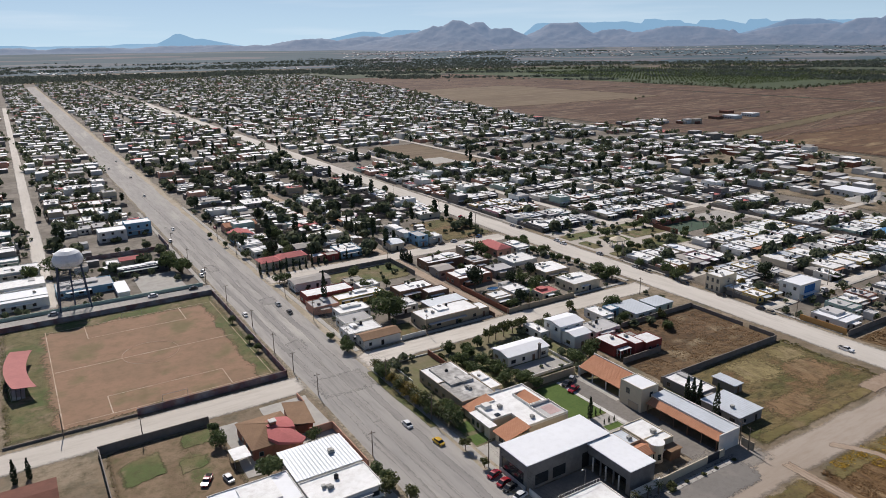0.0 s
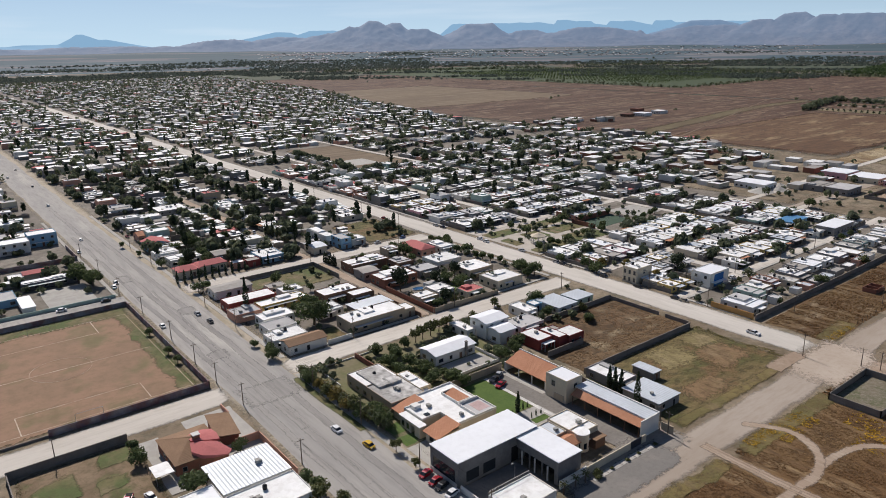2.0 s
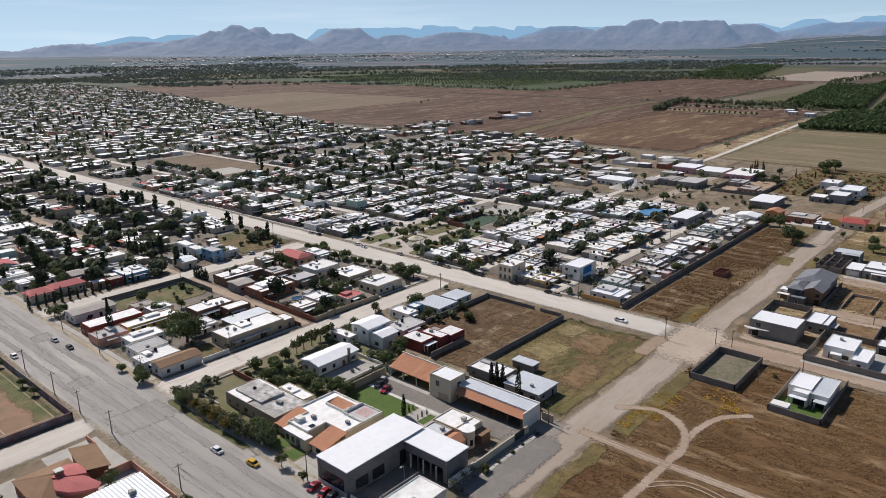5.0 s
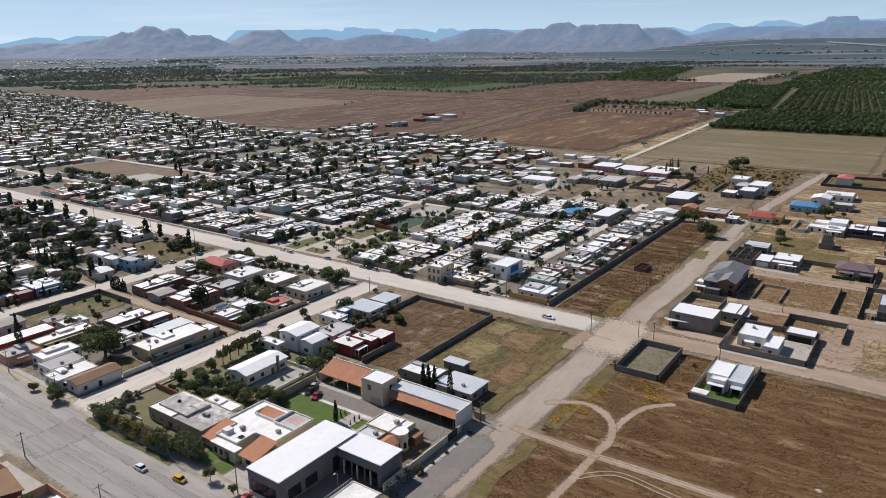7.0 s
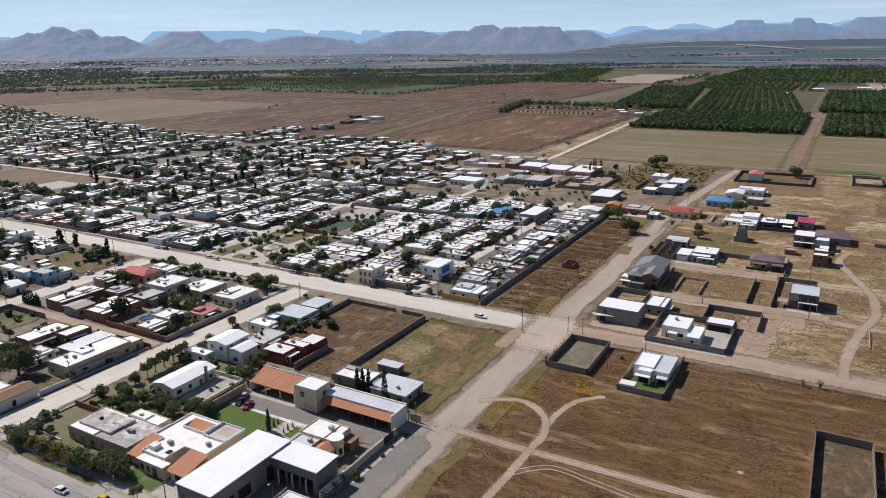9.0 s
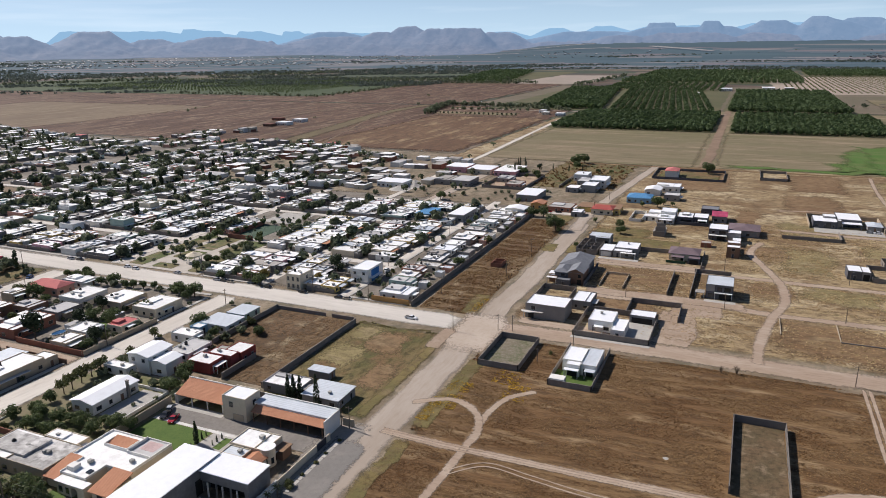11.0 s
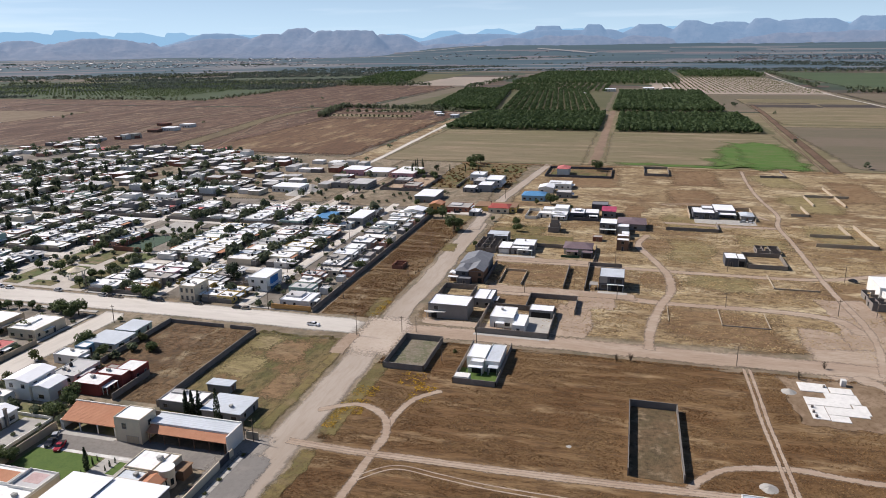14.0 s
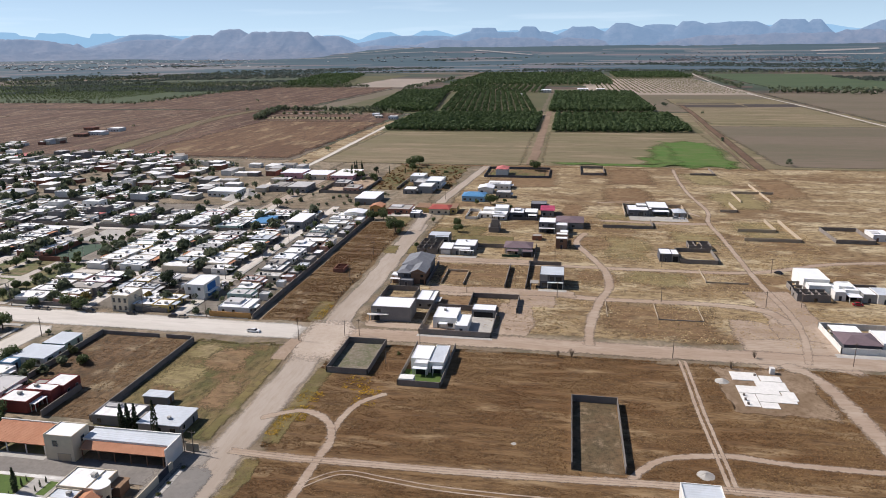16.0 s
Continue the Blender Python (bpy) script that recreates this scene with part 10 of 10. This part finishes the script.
# tree lines and scattered trees on the plain
c, h, w = [], [], []
for a, b, n, s in (((1018, 468), (1110, 492), 46, 9), ((1110, 492), (1196, 506), 36, 9), ((1196, 506), (1168, 335), 60, 9), ((1168, 335), (1120, 300), 20, 10), ((1110, 330), (1112, 470), 34, 6), ((1120, 268), (1150, 300), 8, 8), ((1706, -445), (1712, -900), 46, 13), ((2040, 640), (1960, 1200), 50, 14), ((1960, 560), (1930, 830), 40, 12),
                   ((2990, -500), (3000, -1300), 40, 16), ((1800, 420), (2500, 400), 40, 13), ((660, -330), (690, -420), 6, 6), ((1300, -150), (1320, -180), 4, 7), ((2080, 880), (2120, 1500), 60, 13), ((1990, 1900), (1300, 2360), 110, 14), ((1320, 870), (1330, 1300), 40, 9), ((2150, 1900), (3000, 1500), 90, 15), ((1330, 860), (2040, 870), 60, 9), ((1900, -420), (3000, -480), 60, 13), ((1745, -455), (1630, -640), 34, 11), ((1860, -480), (1800, -700), 24, 10)):
    for k in range(n):
        t = (k + fr.uniform(-.3, .3)) / n
        c.append((a[0] + (b[0] - a[0]) * t + fr.uniform(-4, 4), a[1] + (b[1] - a[1]) * t + fr.uniform(-4, 4), 0))
        w.append(s * fr.uniform(.7, 1.2))
        h.append(w[-1] * fr.uniform(.7, 1.1))
for x, y, s in ((940, 880, 6), (985, 905, 6), (700, 246, 6), (612, 238, 5), (815, -168, 6), (648, -190, 7), (625, -262, 10), (640, -268, 9), (1180, 560, 7), (1400, 640, 7), (900, 600, 5), (1160, -205, 6), (1190, -395, 6)):
    c.append((x, y, 0))
    w.append(s)
    h.append(s * 0.9)
clumps("field_trees", c, h, w, 14, TOWNLEAF, "dark trees along the field edges", "trees", 8)
c = [(1027, 325 + k * 7.4, 0) for k in range(20)]
clumps("field_trees", c, [5] * 20, [3.4] * 20, 20, CYPRESS, "row of clipped trees by a farmstead", "trees", 9)
c, s = [], []
while len(c) < 21000:
    a, r = radians(fr.uniform(-8, 122)), fr.uniform(1950, 4250)
    x, y = r * math.sin(a), r * math.cos(a)
    dens = noise.noise((a * 2.4, r * 0.0042, 3.0)) + 0.45 * noise.noise((a * 9, r * 0.011, 1.0)) - max(0.0, r - 3300) * 0.0004 + (0.30 if a < 0.65 and 2500 < r < 3700 else 0.0)
    if dens + 0.12 * fr.rand() > 0.14 and not (x < 1000 and y < 2500) and not (1600 < x < 3060 and -860 < y < 830):
        c.append((x, y, apron(r, math.degrees(math.atan2(x, y)))))
        s.append(fr.uniform(7, 17))
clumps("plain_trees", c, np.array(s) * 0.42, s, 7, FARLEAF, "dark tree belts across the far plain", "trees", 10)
# villages on the plain
P, F, I = [], [], []
for a0, a1, r0, r1, n in ((24, 66, 3720, 4380, 720), (97, 113, 3900, 4090, 520), (94, 118, 3800, 4300, 120), (2, 10, 3000, 3300, 40), (60, 84, 4000, 4350, 60), (5, 40, 2600, 3400, 60)):
    for k in range(n):
        a, r = radians(fr.uniform(a0, a1)), fr.uniform(r0, r1)
        x, y, z = r * math.sin(a), r * math.cos(a), apron(r, math.degrees(a))
        w, h = fr.uniform(6, 14), fr.uniform(2.2, 3.4)
        k_ = w * 0.1
        b = len(P)
        P += [(x, y, z), (x + w, y, z), (x + w, y + w, z), (x, y + w, z), (x, y, z + h), (x + w, y, z + h), (x + w, y + w, z + h + k_), (x, y + w, z + h + k_)]
        F += [tuple(b + i for i in q) for q in CUBE]
        I += [int(fr.choice((0, 1)))] * 4 + [int(fr.choice((2, 3), p=(.7, .3)))]
stuff("distant_village", P, F, [WALLS["grey"], WALLS["block"], ROOFS["white"], ROOFS["cement"]], I, "tiny pale buildings of distant villages", "houses")


# weeds over the near plots
def weeds(name, x0, x1, y0, y1, n, m, size, label, seed, skip=()):
    r = np.random.RandomState(seed)
    x, y = r.uniform(x0, x1, n * 2), r.uniform(y0, y1, n * 2)
    d = np.array([noise.noise((a * 0.26, b * 0.05, seed)) + 0.5 * noise.noise((a * 0.6, b * 0.12, seed)) for a, b in zip(x, y)])
    keep = d > -0.28 + 0.2 * r.rand(len(x))
    for pts, hw in TRACKS:
        p = np.array(pts)
        if p[:, 0].max() < x0 or p[:, 0].min() > x1 or p[:, 1].max() < y0 or p[:, 1].min() > y1:
            continue
        for (ax, ay), (bx, by) in zip(p[:-1], p[1:]):
            near = np.where((x > min(ax, bx) - hw) & (x < max(ax, bx) + hw) & (y > min(ay, by) - hw) & (y < max(ay, by) + hw))[0]
            if len(near):
                l2 = (bx - ax) ** 2 + (by - ay) ** 2 + 1e-9
                t = np.clip(((x[near] - ax) * (bx - ax) + (y[near] - ay) * (by - ay)) / l2, 0, 1)
                dist = np.hypot(x[near] - ax - t * (bx - ax), y[near] - ay - t * (by - ay))
                keep[near[dist < hw * r.uniform(0.7, 1.15, len(near))]] = False
    for a, b, c_, e_ in skip:
        keep &= ~((x > a) & (x < b) & (y > c_) & (y < e_))
    x, y = x[keep][:n], y[keep][:n]
    k = len(x)
    s = size * r.uniform(0.5, 1.4, k)
    T = []
    for j in range(2):
        a = r.uniform(0, math.tau, k)
        u = np.stack([np.cos(a), np.sin(a), np.zeros(k)], 1) * s[:, None] * 0.7
        b = np.stack([x + r.uniform(-.3, .3, k), y + r.uniform(-.3, .3, k), np.full(k, 0.04)], 1)
        up = np.stack([r.uniform(-.6, .6, k) * s, r.uniform(-1.0, .2, k) * s, s * 0.34], 1)
        T.append(np.stack([b - u, b + u, b + up], 1))
    P = np.concatenate(T).reshape(-1, 3)
    return stuff(name, P.tolist(), np.arange(len(P)).reshape(-1, 3).tolist(), [m], None, label, "weeds")


LOOP = ((222, 240, -400, 90), (190, 222, 34, 50), (196, 223, 59, 75), (153, 191, -18, -3), (190, 220, -77, -49), (112, 222, 78, 92))
weeds("weeds", 118, 222, -120, 77, 150000, TUFT, 0.44, "tall dry brown weeds", 3, LOOP + ((146, 152, -120, 84), (150, 220, -42.4, -39)))
weeds("weeds", 238, 400, 92, 115, 20000, TUFT, 0.55, "tall dry brown weeds", 4, ((298, 309, 100, 107),))
weeds("weeds", 240, 430, -130, 76, 46000, mat("straw tufts", (0.48, 0.37, 0.205), (0.35, 0.235, 0.12), (0.25, 0.165, 0.085), 0.05, 0.8, 0.5, island=0.35, thru=0.25), 0.6, "straw-coloured grass tufts", 5,
      ((234, 280, 29, 76), (281, 288, -130, 56), (325, 332, -130, 56), (280, 320, 58, 74), (330, 375, 10, 76), (236, 264, -130, -90), (285, 320, -130, -90), (332, 368, -76, -44)))
weeds("weeds", 154, 218, 92, 129, 15000, mat("green-brown tufts", (0.24, 0.195, 0.085), (0.17, 0.16, 0.06), (0.30, 0.23, 0.125), 0.06, 0.3, 0.7, island=0.35, thru=0.25), 0.36, "green-brown grass tufts", 6, ((152, 174, 99, 129),))
weeds("weeds", 158, 215, 131, 166, 9000, TUFT, 0.45, "dry grass tufts in a walled lot", 7, ((157, 178, 145, 166),))
for x0, x1, y0, y1, n, sd in ((166, 184, 70, 77, 420, 11), (178, 190, 53, 60, 160, 12), (158, 172, 75, 78, 240, 13), (186, 198, 58, 66, 100, 14), (240, 258, 92, 95, 200, 15)):
    weeds("weeds", x0, x1, y0, y1, n, TUFTY, 0.7, "yellow flowering roadside weeds", sd)

GREENTUFT = mat("short green-brown grass", (0.20, 0.18, 0.075), (0.13, 0.14, 0.05), (0.27, 0.21, 0.12), 0.08, 0.4, 0.7, island=0.35, thru=0.3)
for x0, x1, y0, y1, n, sd in ((-14, 0, 199, 288, 5000, 31), (1, 57, 277, 287, 1500, 32), (46, 61, 203, 287, 3500, 33), (8, 36, 145, 180, 4200, 34), (188, 218, 302, 344, 3500, 35), (84.6, 87.5, 146, 186, 700, 36), (111, 145, 263, 284, 2500, 37)):
    weeds("grass", x0, x1, y0, y1, n, GREENTUFT, 0.36, "short patchy grass tufts", sd)
